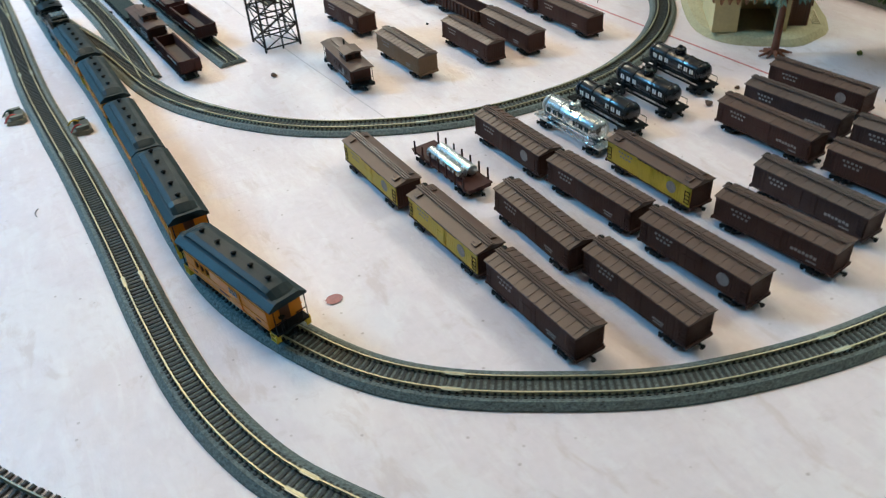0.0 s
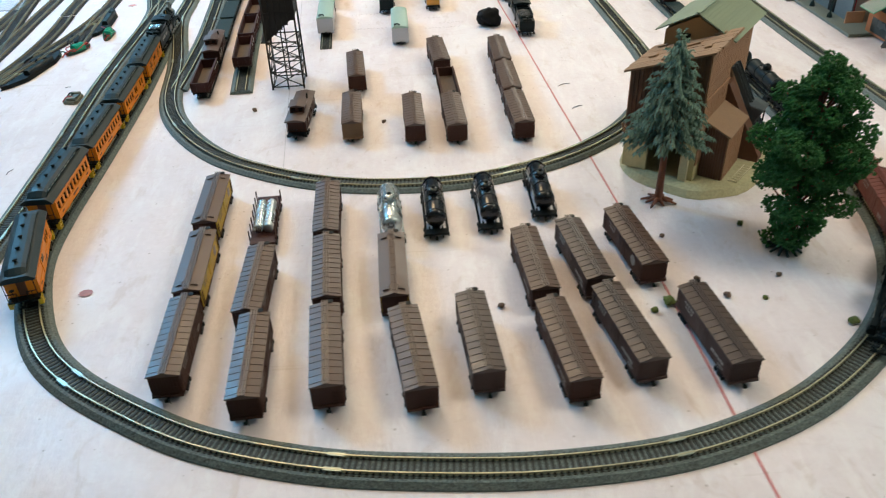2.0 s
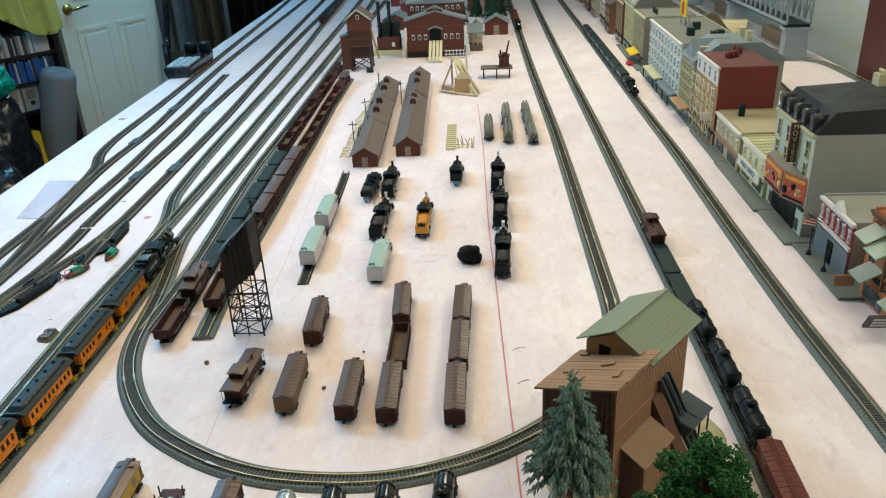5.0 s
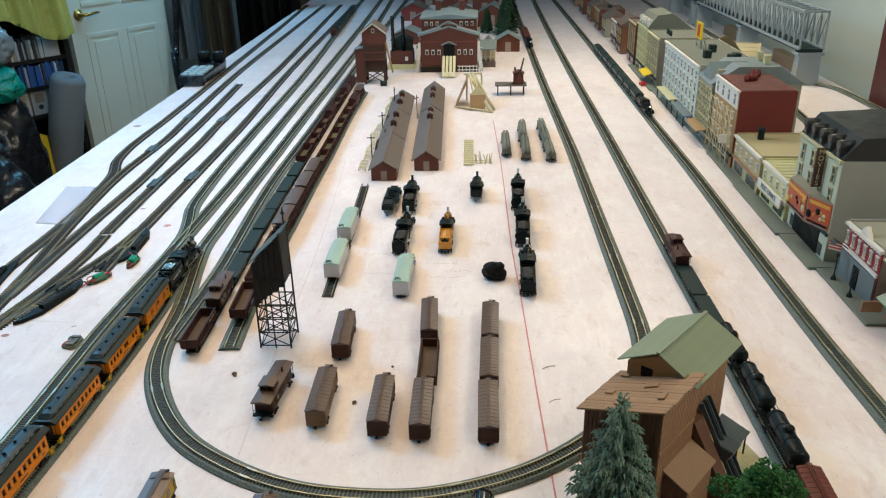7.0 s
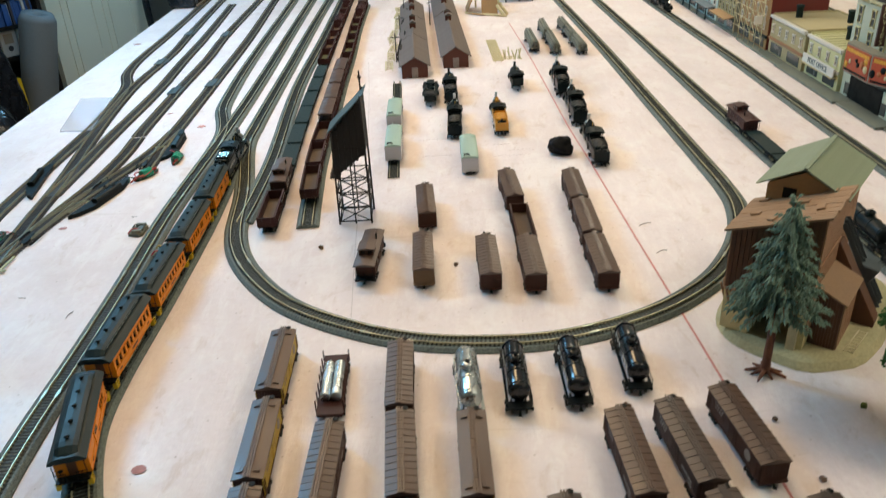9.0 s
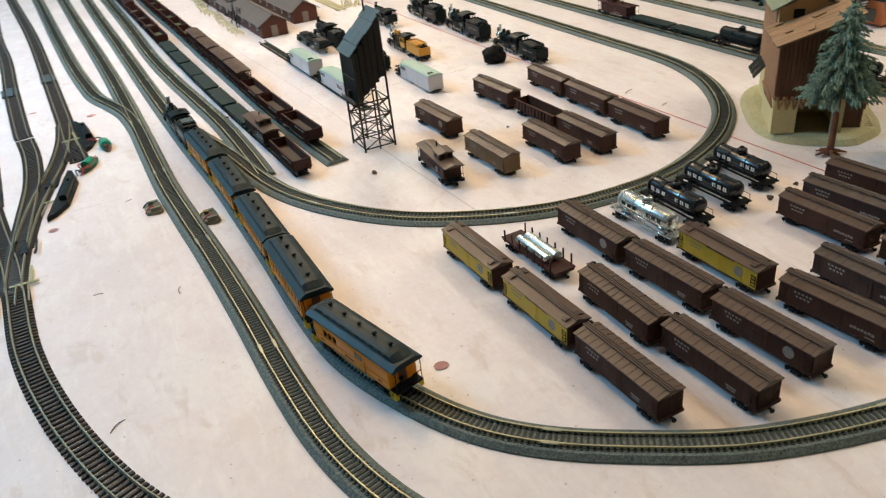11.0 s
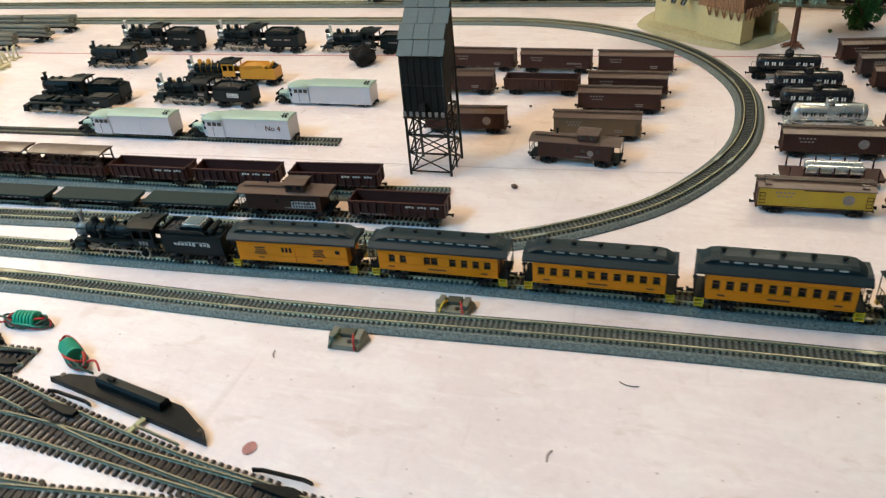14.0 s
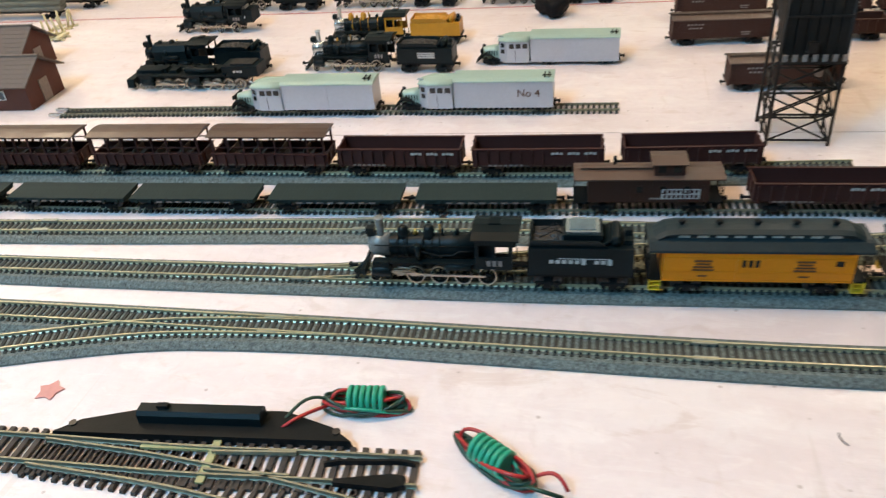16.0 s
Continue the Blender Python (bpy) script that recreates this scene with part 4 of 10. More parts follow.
def coach(label, kind_of):
    """A clerestory passenger car. kind_of: what openings its sides have."""
    c = thing("passenger_car", label, "passenger car", "yellow passenger train")
    L, W = 0.1050, 0.0262
    z0, z1 = 0.0088, 0.0268
    zs, zt = 0.0152, 0.0222          # window sill and head
    n = {"baggage": [], "combine": [-0.040, -0.031, -0.022, -0.013], "coach": [-0.0455 + i * 0.0101 for i in range(10)], "parlor": [-0.044, -0.034, -0.024, -0.014, 0.002, 0.0085, 0.030, 0.040],
         "mail": [0.036, 0.029, 0.022]}[kind_of]
    ww = 0.0058
    core = part("interior", box(bm_new(), (0, 0, (z0 + z1) / 2), (W - 0.0030, L - 0.003, z1 - z0 - 0.001)), M["glass_dark"], c, "dark window glass and interior")
    for s in (-1, 1):
        b = bm_new()
        x = s * (W / 2 - 0.0008)
        box(b, (x, 0, (z0 + zs) / 2), (0.0016, L, zs - z0))
        box(b, (x, 0, (zt + z1) / 2), (0.0016, L, z1 - zt))
        edges = [-L / 2] + sorted(v for y in n for v in (y - ww / 2, y + ww / 2)) + [L / 2]
        for a, e in zip(edges[::2], edges[1::2]):
            if e - a > 0.0004:
                box(b, (x, (a + e) / 2, (zs + zt) / 2), (0.0016, e - a, zt - zs))
        wall = part("side_wall", b, M["coach"], c)
        bl = bm_new()
        box(bl, (s * (W / 2 + 0.0002), 0, zs - 0.0006), (0.0006, L, 0.0006))
        box(bl, (s * (W / 2 + 0.0002), 0, zt + 0.0008), (0.0006, L, 0.0005))
        box(bl, (s * (W / 2 + 0.0002), 0, z0 + 0.0004), (0.0006, L, 0.0009))
        part("belt_rail", bl, M["coach"], wall)
        for y in n:
            w = bm_new()
            box(w, (s * (W / 2 - 0.0012), y, (zs + zt) / 2 + 0.0006), (0.0006, ww, 0.0005))
            for dy in (-ww / 2 + 0.0003, ww / 2 - 0.0003):
                box(w, (s * (W / 2 - 0.0010), y + dy, (zs + zt) / 2), (0.0010, 0.0006, zt - zs))
            part("window_sash", w, M["dark_letter"], wall)
        k = -s
        if kind_of in ("baggage", "combine", "mail"):
            dy = 0.004 if kind_of == "baggage" else (0.022 if kind_of == "combine" else -0.014)
            d = bm_new()
            box(d, (s * (W / 2 + 0.0004), k * dy if kind_of == "baggage" else dy, (z0 + zt) / 2 + 0.001), (0.0008, 0.0150, zt - z0))
            box(d, (s * (W / 2 + 0.0009), k * dy if kind_of == "baggage" else dy, zs - 0.001), (0.0004, 0.0150, 0.0006))
            door = part("baggage_door", d, M["coach"], wall)
            for i in (-1, 0, 1):
                part("pane", box(bm_new(), (s * (W / 2 + 0.0009), (k * dy if kind_of == "baggage" else dy) + i * 0.0036, 0.0203), (0.0004, 0.0023, 0.0042)), M["glass_dark"], door)
        if kind_of == "baggage":
            rows = []
            for cy in (0.030, -0.026):
                rows += [(k * cy, 0.0212, 0.0100, 0.0011), (k * cy, 0.0193, 0.0080, 0.0010), (k * cy, 0.0175, 0.0110, 0.0010), (k * cy, 0.0157, 0.0120, 0.0010), (k * cy, 0.0120, 0.0055, 0.0010)]
            bars(rows, s * (W / 2 + 0.0002), c, M["dark_letter"])
            part("small_window", box(bm_new(), (s * (W / 2 + 0.0002), k * -0.0440, 0.0203), (0.0005, 0.0040, 0.0030)), M["glass_dark"], wall)
        else:
            bars([(0.0, 0.0117, 0.016, 0.0013), (-0.041, 0.0117, 0.0055, 0.0012), (0.041, 0.0117, 0.0055, 0.0012)], s * (W / 2 + 0.0002), c, M["dark_letter"])
    for s in (-1, 1):
        e = bm_new()
        box(e, (0, s * (L / 2 - 0.0006), (z0 + z1) / 2), (W - 0.0034, 0.0012, z1 - z0))
        ew = part("end_wall", e, M["coach"], c)
        part("end_door", box(bm_new(), (0, s * (L / 2 + 0.0002), 0.0165), (0.0072, 0.0006, 0.0140)), M["dark_letter"], ew)
        pl = bm_new()
        box(pl, (0, s * (L / 2 + 0.0042), z0 - 0.0004), (W - 0.001, 0.0084, 0.0014))
        part("platform", pl, M["black_soft"], c)
        for x in (-1, 1):
            st = bm_new()
            for i in range(3):
                box(st, (x * (W / 2 - 0.0016 + i * 0.0004), s * (L / 2 + 0.0040), 0.0078 - i * 0.0025), (0.0030, 0.0062, 0.0006))
            for dy in (-0.0031, 0.0031):
                box(st, (x * (W / 2 - 0.0012), s * (L / 2 + 0.0040) + dy, 0.0055), (0.0036, 0.0005, 0.0066))
            part("step", st, M["step_yellow"], c, "bright yellow entrance step")
        rl = bm_new()
        yy = s * (L / 2 + 0.0080)
        for x in (-W / 2 + 0.0012, -0.004, 0.004, W / 2 - 0.0012):
            rod(rl, (x, yy, z0), (x, yy, z0 + (0.0180 if abs(x) > 0.008 else 0.0078)), 0.0004, 5)
        for x in (-1, 1):
            rod(rl, (x * 0.004, yy, z0 + 0.0078), (x * (W / 2 - 0.0012), yy, z0 + 0.0078), 0.0004, 5)
            rod(rl, (x * 0.008, yy, z0), (x * 0.008, yy, z0 + 0.0078), 0.0003, 5)
        lathe(rl, [(0.0022, -0.0002), (0.0022, 0.0002)], (-0.0065, yy, z0 + 0.0110), 10, "z")
        rod(rl, (-0.0065, yy, z0), (-0.0065, yy, z0 + 0.0110), 0.0003, 5)
        part("railing", rl, M["black_soft"], c)
    # roof: lower deck, clerestory, upper deck with drooping ends
    R = 0.0610
    dk = bm_new()
    h = W / 2 + 0.0012
    prism(dk, [(-h, z1 - 0.0002), (-h, z1 + 0.0012), (-0.0098, z1 + 0.0040), (-0.0072, z1 + 0.0046), (0.0072, z1 + 0.0046), (0.0098, z1 + 0.0040), (h, z1 + 0.0012), (h, z1 - 0.0002)], -R, R)
    part("roof", dk, M["coach_roof"], c)
    cl = bm_new()
    box(cl, (0, 0, z1 + 0.0056), (0.0140, 2 * R - 0.020, 0.0030))
    clo = part("clerestory", cl, M["coach_roof"], c)
    for s in (-1, 1):
        g = bm_new()
        for i in range(9):
            box(g, (s * 0.0071, -0.041 + i * 0.01025, z1 + 0.0058), (0.0004, 0.0062, 0.0014))
        part("clerestory_panes", g, M["clere_glass"], clo)
    up = bm_new()
    secs = [(-R, 0.0010), (-R + 0.004, 0.0040), (-R + 0.010, 0.0070), (-R + 0.016, 0.0078), (R - 0.016, 0.0078), (R - 0.010, 0.0070), (R - 0.004, 0.0040), (R, 0.0010)]
    rings = []
    for y, z in secs:
        wv = 0.0086
        rings.append([up.verts.new((x, y, z1 + zz)) for x, zz in ((-wv, z - 0.0006), (-wv, z), (-wv * 0.6, z + 0.0012), (0, z + 0.0016), (wv * 0.6, z + 0.0012), (wv, z), (wv, z - 0.0006))])
    for a, e in zip(rings, rings[1:]):
        for i in range(7):
            up.faces.new((a[i], e[i], e[(i + 1) % 7], a[(i + 1) % 7]))
    up.faces.new(rings[0])
    up.faces.new(rings[-1][::-1])
    bmesh.ops.recalc_face_normals(up, faces=up.faces[:])
    part("upper_roof", up, M["coach_roof"], c)
    for y in (-0.042, -0.021, 0.0, 0.021, 0.042):
        v = bm_new()
        lathe(v, [(0.0012, 0), (0.0012, 0.0014), (0.0022, 0.0016), (0.0018, 0.0024), (0.0005, 0.0027)], (0.0, y, z1 + 0.0090), 8, "z")
        part("roof_vent", v, M["black_soft"], c)
    u = bm_new()
    box(u, (0, 0, 0.0078), (W - 0.004, L, 0.0018))
    for x in (-0.0085, 0.0085):
        box(u, (x, 0, 0.0046), (0.0006, L * 0.40, 0.0006))
        for s in (-1, 1):
            rod(u, (x, s * L * 0.2, 0.0046), (x, s * L * 0.30, 0.0078), 0.0003, 5)
            box(u, (x, s * 0.010, 0.0060), (0.0008, 0.0010, 0.0030))
    box(u, (0.0065, 0.004, 0.0056), (0.0070, 0.0170, 0.0034))
    part("underframe", u, M["black_soft"], c)
    for s in (-1, 1):
        truck(s * (L / 2 - 0.0150), c)
        coupler(s * (L / 2 + 0.0092), c)
    return c


# pale tone colours white glints into the clerestory panes
M["clere_glass"] = mat("pale_clerestory_glass", (0.55, 0.58, 0.56), 0.15, var=0.2, s1=200)


def wheel_set(parent, y, r, wide, name="driver", spokes=True, material=None):
    w = bm_new()
    tyres = bm_new()
    for x in (-wide, wide):
        seg = 20
        lathe(w, [(r * 0.74, x - 0.0006), (r * 0.88, x - 0.0006), (r * 0.88, x + 0.0006), (r * 0.74, x + 0.0006)], (0, y, r), seg, "x", True)
        lathe(tyres, [(r * 0.87, x - 0.0008), (r, x - 0.0008), (r, x + 0.0008), (r * 0.87, x + 0.0008)], (0, y, r), seg, "x", True)
        lathe(w, [(0.0002, x - 0.0004), (r * 0.24, x - 0.0006), (r * 0.24, x + 0.0006), (0.0002, x + 0.0004)], (0, y, r), 8, "x")
        for i in range(8):
            a = i * math.pi / 4
            rod(w, (x, y, r), (x, y + r * 0.85 * math.cos(a), r + r * 0.85 * math.sin(a)), 0.0003, 4)
    rod(w, (-wide, y, r), (wide, y, r), 0.0007, 6)
    wheel = part(name, w, material or M["black_soft"], parent)
    part("tyre", tyres, M["steel"], wheel)
    return wheel


def loco(label, paint, trim=None, tender=True, decor=None, light=False, group="steam locomotives", drivers=4, letter=True, saddle=False, bunker="low", nose=None):
    """A small narrow-gauge steam locomotive and its tender, facing +y."""
    c = thing("steam_locomotive", label, "locomotive", group)
    trim = trim or paint
    off = 0.036 if tender else 0.0
    Y = lambda y: y + off
    zb, rb = 0.0205, 0.0066
    b = bm_new()
    lathe(b, [(0.001, Y(-0.020)), (rb * 1.1, Y(-0.020)), (rb * 1.1, Y(-0.002)), (rb, Y(0.004)), (rb * 0.94, Y(0.036)), (rb * 0.94, Y(0.0362))], (0, 0, zb), 16, "y")
    boil = part("boiler", b, paint, c)
    for y in (-0.008, 0.004, 0.014, 0.024):
        part("boiler_band", lathe(bm_new(), [(rb * 1.0, Y(y)), (rb * 1.13, Y(y)), (rb * 1.13, Y(y + 0.0008)), (rb * 1.0, Y(y + 0.0008))], (0, 0, zb), 16, "y"), trim, boil)
    sb = bm_new()
    lathe(sb, [(0.001, Y(0.0355)), (rb, Y(0.0355)), (rb, Y(0.0465)), (rb * 0.8, Y(0.0475)), (rb * 0.3, Y(0.0482)), (0.001, Y(0.0485))], (0, 0, zb), 16, "y")
    front = part("smokebox", sb, nose or M["black"], c)
    part("smokebox_door", lathe(bm_new(), [(rb * 0.72, Y(0.0472)), (rb * 0.72, Y(0.0486)), (rb * 0.4, Y(0.0494)), (0.0003, Y(0.0497))], (0, 0, zb), 14, "y"), nose or M["black"], front)
    for s in (-1, 1):
        part("smokebox_brace", rod(bm_new(), (s * 0.0030, Y(0.0470), zb - 0.0020), (s * 0.0040, Y(0.0520), 0.0102), 0.0004, 5), M["black"], front)
    st = bm_new()
    lathe(st, [(0.0026, 0.0050), (0.0022, 0.0075), (0.0022, 0.0150), (0.0031, 0.0160), (0.0031, 0.0168), (0.0016, 0.0168)], (0, Y(0.0410), zb), 12, "z")
    part("smokestack", st, nose or M["black"], c)
    for y, r, h in ((0.0270, 0.0034, 0.0120), (0.0110, 0.0036, 0.0125)):
        d = bm_new()
        lathe(d, [(r * 1.15, 0.0050), (r, 0.0065), (r, h - 0.0022), (r * 0.7, h - 0.0006), (0.0006, h)], (0, Y(y), zb), 12, "z")
        part("dome", d, trim, c)
    part("bell", lathe(bm_new(), [(0.0017, 0.0068), (0.0012, 0.0088), (0.0004, 0.0098)], (0, Y(0.0195), zb), 8, "z"), M["brass"], c)
    part("whistle", rod(bm_new(), (0.001, Y(0.0045), zb + 0.006), (0.001, Y(0.0045), zb + 0.0122), 0.0006, 6), M["brass"], c)
    hl = bm_new()
    box(hl, (0, Y(0.0470), zb + 0.0082), (0.0046, 0.0046, 0.0050))
    rod(hl, (0, Y(0.0490), zb + 0.0082), (0, Y(0.0502), zb + 0.0082), 0.0022, 10)
    head = part("headlight", hl, M["black"], c)
    part("lens", rod(bm_new(), (0, Y(0.0502), zb + 0.0082), (0, Y(0.0505), zb + 0.0082), 0.0017, 10), M["lamp_on"] if light else M["silver"], head)
    # cab
    cw, y0, y1, zc0, zc1 = 0.0240, -0.0400, -0.0180, 0.0125, 0.0310
    for s in (-1, 1):
        w = bm_new()
        x = s * (cw / 2 - 0.0005)
        box(w, (x, Y((y0 + y1) / 2), (zc0 + 0.0200) / 2), (0.0010, y1 - y0, 0.0200 - zc0))
        box(w, (x, Y((y0 + y1) / 2), (0.0275 + zc1) / 2), (0.0010, y1 - y0, zc1 - 0.0275))
        for yy in (y0 + 0.0009, (y0 + y1) / 2, y1 - 0.0009):
            box(w, (x, Y(yy), 0.0238), (0.0010, 0.0018, 0.0076))
        part("cab_side", w, trim if decor else paint, c)
        if letter:
            bars([(Y((y0 + y1) / 2) + i * 0.0034, 0.0163, 0.0023, 0.0034) for i in (-1, 0, 1)], s * (cw / 2 + 0.0002), c, M["grey_letter"])
    fw = bm_new()
    box(fw, (0, Y(y1), (zc0 + zc1) / 2), (cw - 0.002, 0.0010, zc1 - zc0))
    part("cab_front", fw, paint, c)
    cr = bm_new()
    hw = cw / 2 + 0.0016
    prism(cr, [(-hw, zc1 - 0.0006), (-hw, zc1 + 0.0004), (-hw * 0.55, zc1 + 0.0022), (0, zc1 + 0.0029), (hw * 0.55, zc1 + 0.0022), (hw, zc1 + 0.0004), (hw, zc1 - 0.0006)], Y(y0 - 0.0040), Y(y1 + 0.0022))
    roof = part("cab_roof", cr, paint, c)
    part("roof_hatch", box(bm_new(), (0.003, Y((y0 + y1) / 2), zc1 + 0.0030), (0.0070, 0.0070, 0.0010)), paint, roof)
    part("cab_interior", box(bm_new(), (0, Y(-0.0235), 0.0180), (0.0150, 0.0080, 0.0140)), M["black_soft"], c)
    # running boards, frame, cylinders, pilot
    fr = bm_new()
    for s in (-1, 1):
        box(fr, (s * 0.0095, Y(0.010), 0.0152), (0.0046, 0.060, 0.0010))
        box(fr, (s * 0.0042, Y(0.002), 0.0098), (0.0014, 0.080, 0.0050))
    box(fr, (0, Y(0.0520), 0.0085), (0.0230, 0.0024, 0.0040))
    part("frame", fr, paint, c)
    for s in (-1, 1):
        cy = bm_new()
        lathe(cy, [(0.0034, Y(0.0340)), (0.0038, Y(0.0345)), (0.0038, Y(0.0455)), (0.0034, Y(0.0460))], (s * 0.0108, 0, 0.0098), 12, "y")
        box(cy, (s * 0.0104, Y(0.0400), 0.0142), (0.0052, 0.0100, 0.0040))
        part("cylinder", cy, paint, c)
        rd = bm_new()
        box(rd, (s * 0.0104, Y(0.0000), 0.0068), (0.0008, 0.046, 0.0014))
        box(rd, (s * 0.0114, Y(0.0210), 0.0082), (0.0008, 0.030, 0.0011), rx=0.05)
        part("side_rod", rd, M["steel"], c)
        if saddle:
            part("air_tank", lathe(bm_new(), [(0.0005, Y(0.0)), (0.0024, Y(0.001)), (0.0024, Y(0.021)), (0.0005, Y(0.022))], (s * 0.0100, 0, 0.0180), 10, "y"), paint, c)
    if saddle:
        sd = bm_new()
        prism(sd, [(-0.0096, 0.0160), (-0.0100, 0.0240), (-0.0070, 0.0290), (0, 0.0305), (0.0070, 0.0290), (0.0100, 0.0240), (0.0096, 0.0160)], Y(-0.010), Y(0.0340))
        part("saddle_tank", sd, paint, c)
    for s in (-1, 1):
        for y in (0.0085, 0.0135, 0.0250, 0.0295):
            part("sand_pipe", tube(bm_new(), [(s * 0.0028, Y(y), zb + 0.0066), (s * 0.0062, Y(y + 0.0006), zb + 0.0044), (s * 0.0078, Y(y + 0.0010), zb - 0.0010), (s * 0.0082, Y(y + 0.0012), 0.0155)], 0.00035, 5), M["black_soft"], c)
        part("injector_pipe", tube(bm_new(), [(s * 0.0082, Y(-0.0170), 0.0212), (s * 0.0086, Y(-0.0080), 0.0212), (s * 0.0088, Y(-0.0040), 0.0188), (s * 0.0088, Y(0.0060), 0.0186), (s * 0.0080, Y(0.0150), 0.0205), (s * 0.0072, Y(0.0220), 0.0225)], 0.00055, 6), M["black_soft"], c)
        part("reservoir", lathe(bm_new(), [(0.0004, Y(-0.0150)), (0.0021, Y(-0.0144)), (0.0021, Y(0.0010)), (0.0004, Y(0.0016))], (s * 0.0106, 0, 0.0126), 10, "y"), paint, c)
        gear = bm_new()
        tube(gear, [(s * 0.0112, Y(0.0300), 0.0122), (s * 0.0114, Y(0.0230), 0.0118), (s * 0.0114, Y(0.0160), 0.0066)], 0.0005, 5)
        box(gear, (s * 0.0112, Y(0.0280), 0.0100), (0.0012, 0.0110, 0.0008))
        box(gear, (s * 0.0114, Y(0.0290), 0.0084), (0.0016, 0.0034, 0.0030))
        part("crosshead", gear, M["steel"], c)
        step = bm_new()
        box(step, (s * 0.0112, Y(-0.0380), 0.0062), (0.0030, 0.0052, 0.0006))
        for dy in (-0.0025, 0.0025):
            box(step, (s * 0.0112, Y(-0.0380) + dy, 0.0092), (0.0008, 0.0006, 0.0062))
        part("cab_step", step, M["black_soft"], c)
    part("generator", lathe(bm_new(), [(0.0003, -0.0022), (0.0014, -0.0020), (0.0014, 0.0020), (0.0003, 0.0022)], (0, Y(-0.0060), zb + 0.0086), 10, "x"), M["black"], c)
    part("safety_valve", rod(bm_new(), (-0.0012, Y(0.0025), zb + 0.006), (-0.0012, Y(0.0025), zb + 0.0108), 0.0008, 8), M["black"], c)
    pump = bm_new()
    rod(pump, (-0.0092, Y(0.017), 0.0170), (-0.0092, Y(0.017), 0.0255), 0.0019, 8)
    part("air_pump", pump, M["black"], c)
    pi = bm_new()
    for i in range(9):
        x = -0.0100 + i * 0.0025
        rod(pi, (x, Y(0.0530), 0.0078), (x * 0.55, Y(0.0620 - abs(x) * 0.35), 0.0018), 0.0005, 5)
    box(pi, (0, Y(0.0585), 0.0020), (0.0150, 0.0020, 0.0012))
    part("pilot", pi, paint, c)
    hr = bm_new()
    for s in (-1, 1):
        rod(hr, (s * 0.0074, Y(-0.017), 0.0235), (s * 0.0070, Y(0.044), 0.0235), 0.0004, 5)
    part("handrail", hr, M["black"], c)
    r = 0.0058
    for i in range(drivers):
        wheel_set(c, Y(-0.0240 + i * (0.0440 / (drivers - 1))), r, 0.0080)
    wheel_set(c, Y(0.0460), 0.0034, 0.0070, "pilot_wheel")
    coupler(Y(0.0600), c)
    # tender
    if tender:
        T = Y(-0.0790)
        coat = trim if decor else paint
        top = 0.0262 if bunker == "lid" else 0.0232
        td = bm_new()
        box(td, (0, T, (0.0100 + top) / 2), (0.0236, 0.0600, top - 0.0100))
        bevel(td, 0.0014)
        ten = part("tender", td, coat, c)
        # flared coal boards over the front two thirds, sloping down at their rear
        for s in (-1, 1):
            board = bm_new()
            edge = [(T + 0.0290, top - 0.0006), (T + 0.0290, top + 0.0046), (T - 0.0100, top + 0.0046), (T - 0.0170, top - 0.0006)]
            vs = [board.verts.new((s * (0.0094 + (0.0014 if z > top else 0.0) + dx), y, z)) for dx in (0, 0.0008) for y, z in edge]
            board.faces.new(vs[:4])
            board.faces.new(vs[7:3:-1])
            for i in range(4):
                board.faces.new((vs[i], vs[4 + i], vs[4 + (i + 1) % 4], vs[(i + 1) % 4]))
            bmesh.ops.recalc_face_normals(board, faces=board.faces[:])
            part("coal_board", board, coat, ten)
            if letter and bunker == "lid":
                bars([(T + (i - 4.5) * 0.0037 * -s, 0.0182, 0.0026, (0.0032 if i in (0, 4) else 0.0021)) for i in range(10) if i != 3], s * 0.0119, ten, M["pale_letter"])
                part("lettering_swash", box(bm_new(), (s * 0.0119, T + 0.0020 * s, 0.0202), (0.00025, 0.0300, 0.0004)), M["pale_letter"], ten)
            elif letter and bunker == "sign":
                sign = part("sign_panel", box(bm_new(), (s * 0.0120, T - 0.002, 0.0170), (0.0005, 0.0200, 0.0056)), M["black_soft"], ten)
                bars([(T - 0.002, 0.0170 + dz, 0.0188, 0.0014) for dz in (-0.0019, 0.0, 0.0019)], s * 0.0124, sign, M["pale_letter"])
            elif letter:
                bars([(T + (i - 3.5) * 0.0040, 0.0172, 0.0026, 0.0018) for i in range(8) if i != 3], s * 0.0119, ten, M["grey_letter"])
        part("slope_sheet", box(bm_new(), (0, T - 0.0136, top + 0.0018), (0.0188, 0.0008, 0.0086), rx=0.92), coat, ten)
        part("front_bulkhead", box(bm_new(), (0, T + 0.0284, top + 0.0020), (0.0188, 0.0010, 0.0052)), coat, ten)
        cb = bm_new()
        bmesh.ops.create_grid(cb, x_segments=14, y_segments=20, size=1)
        for v in cb.verts:
            x, y = v.co.x * 0.0093, v.co.y * 0.0195
            v.co = Vector((x, T + 0.008 + y, top + 0.0014 + 0.0040 * (1 - v.co.x ** 2) * (1 - (v.co.y * 0.9) ** 2) + 0.0014 * noise.noise(Vector((x * 600, y * 600, 3.1)))))
        part("coal_load", cb, M["coal"] if not decor else M["engine_yellow"], ten)
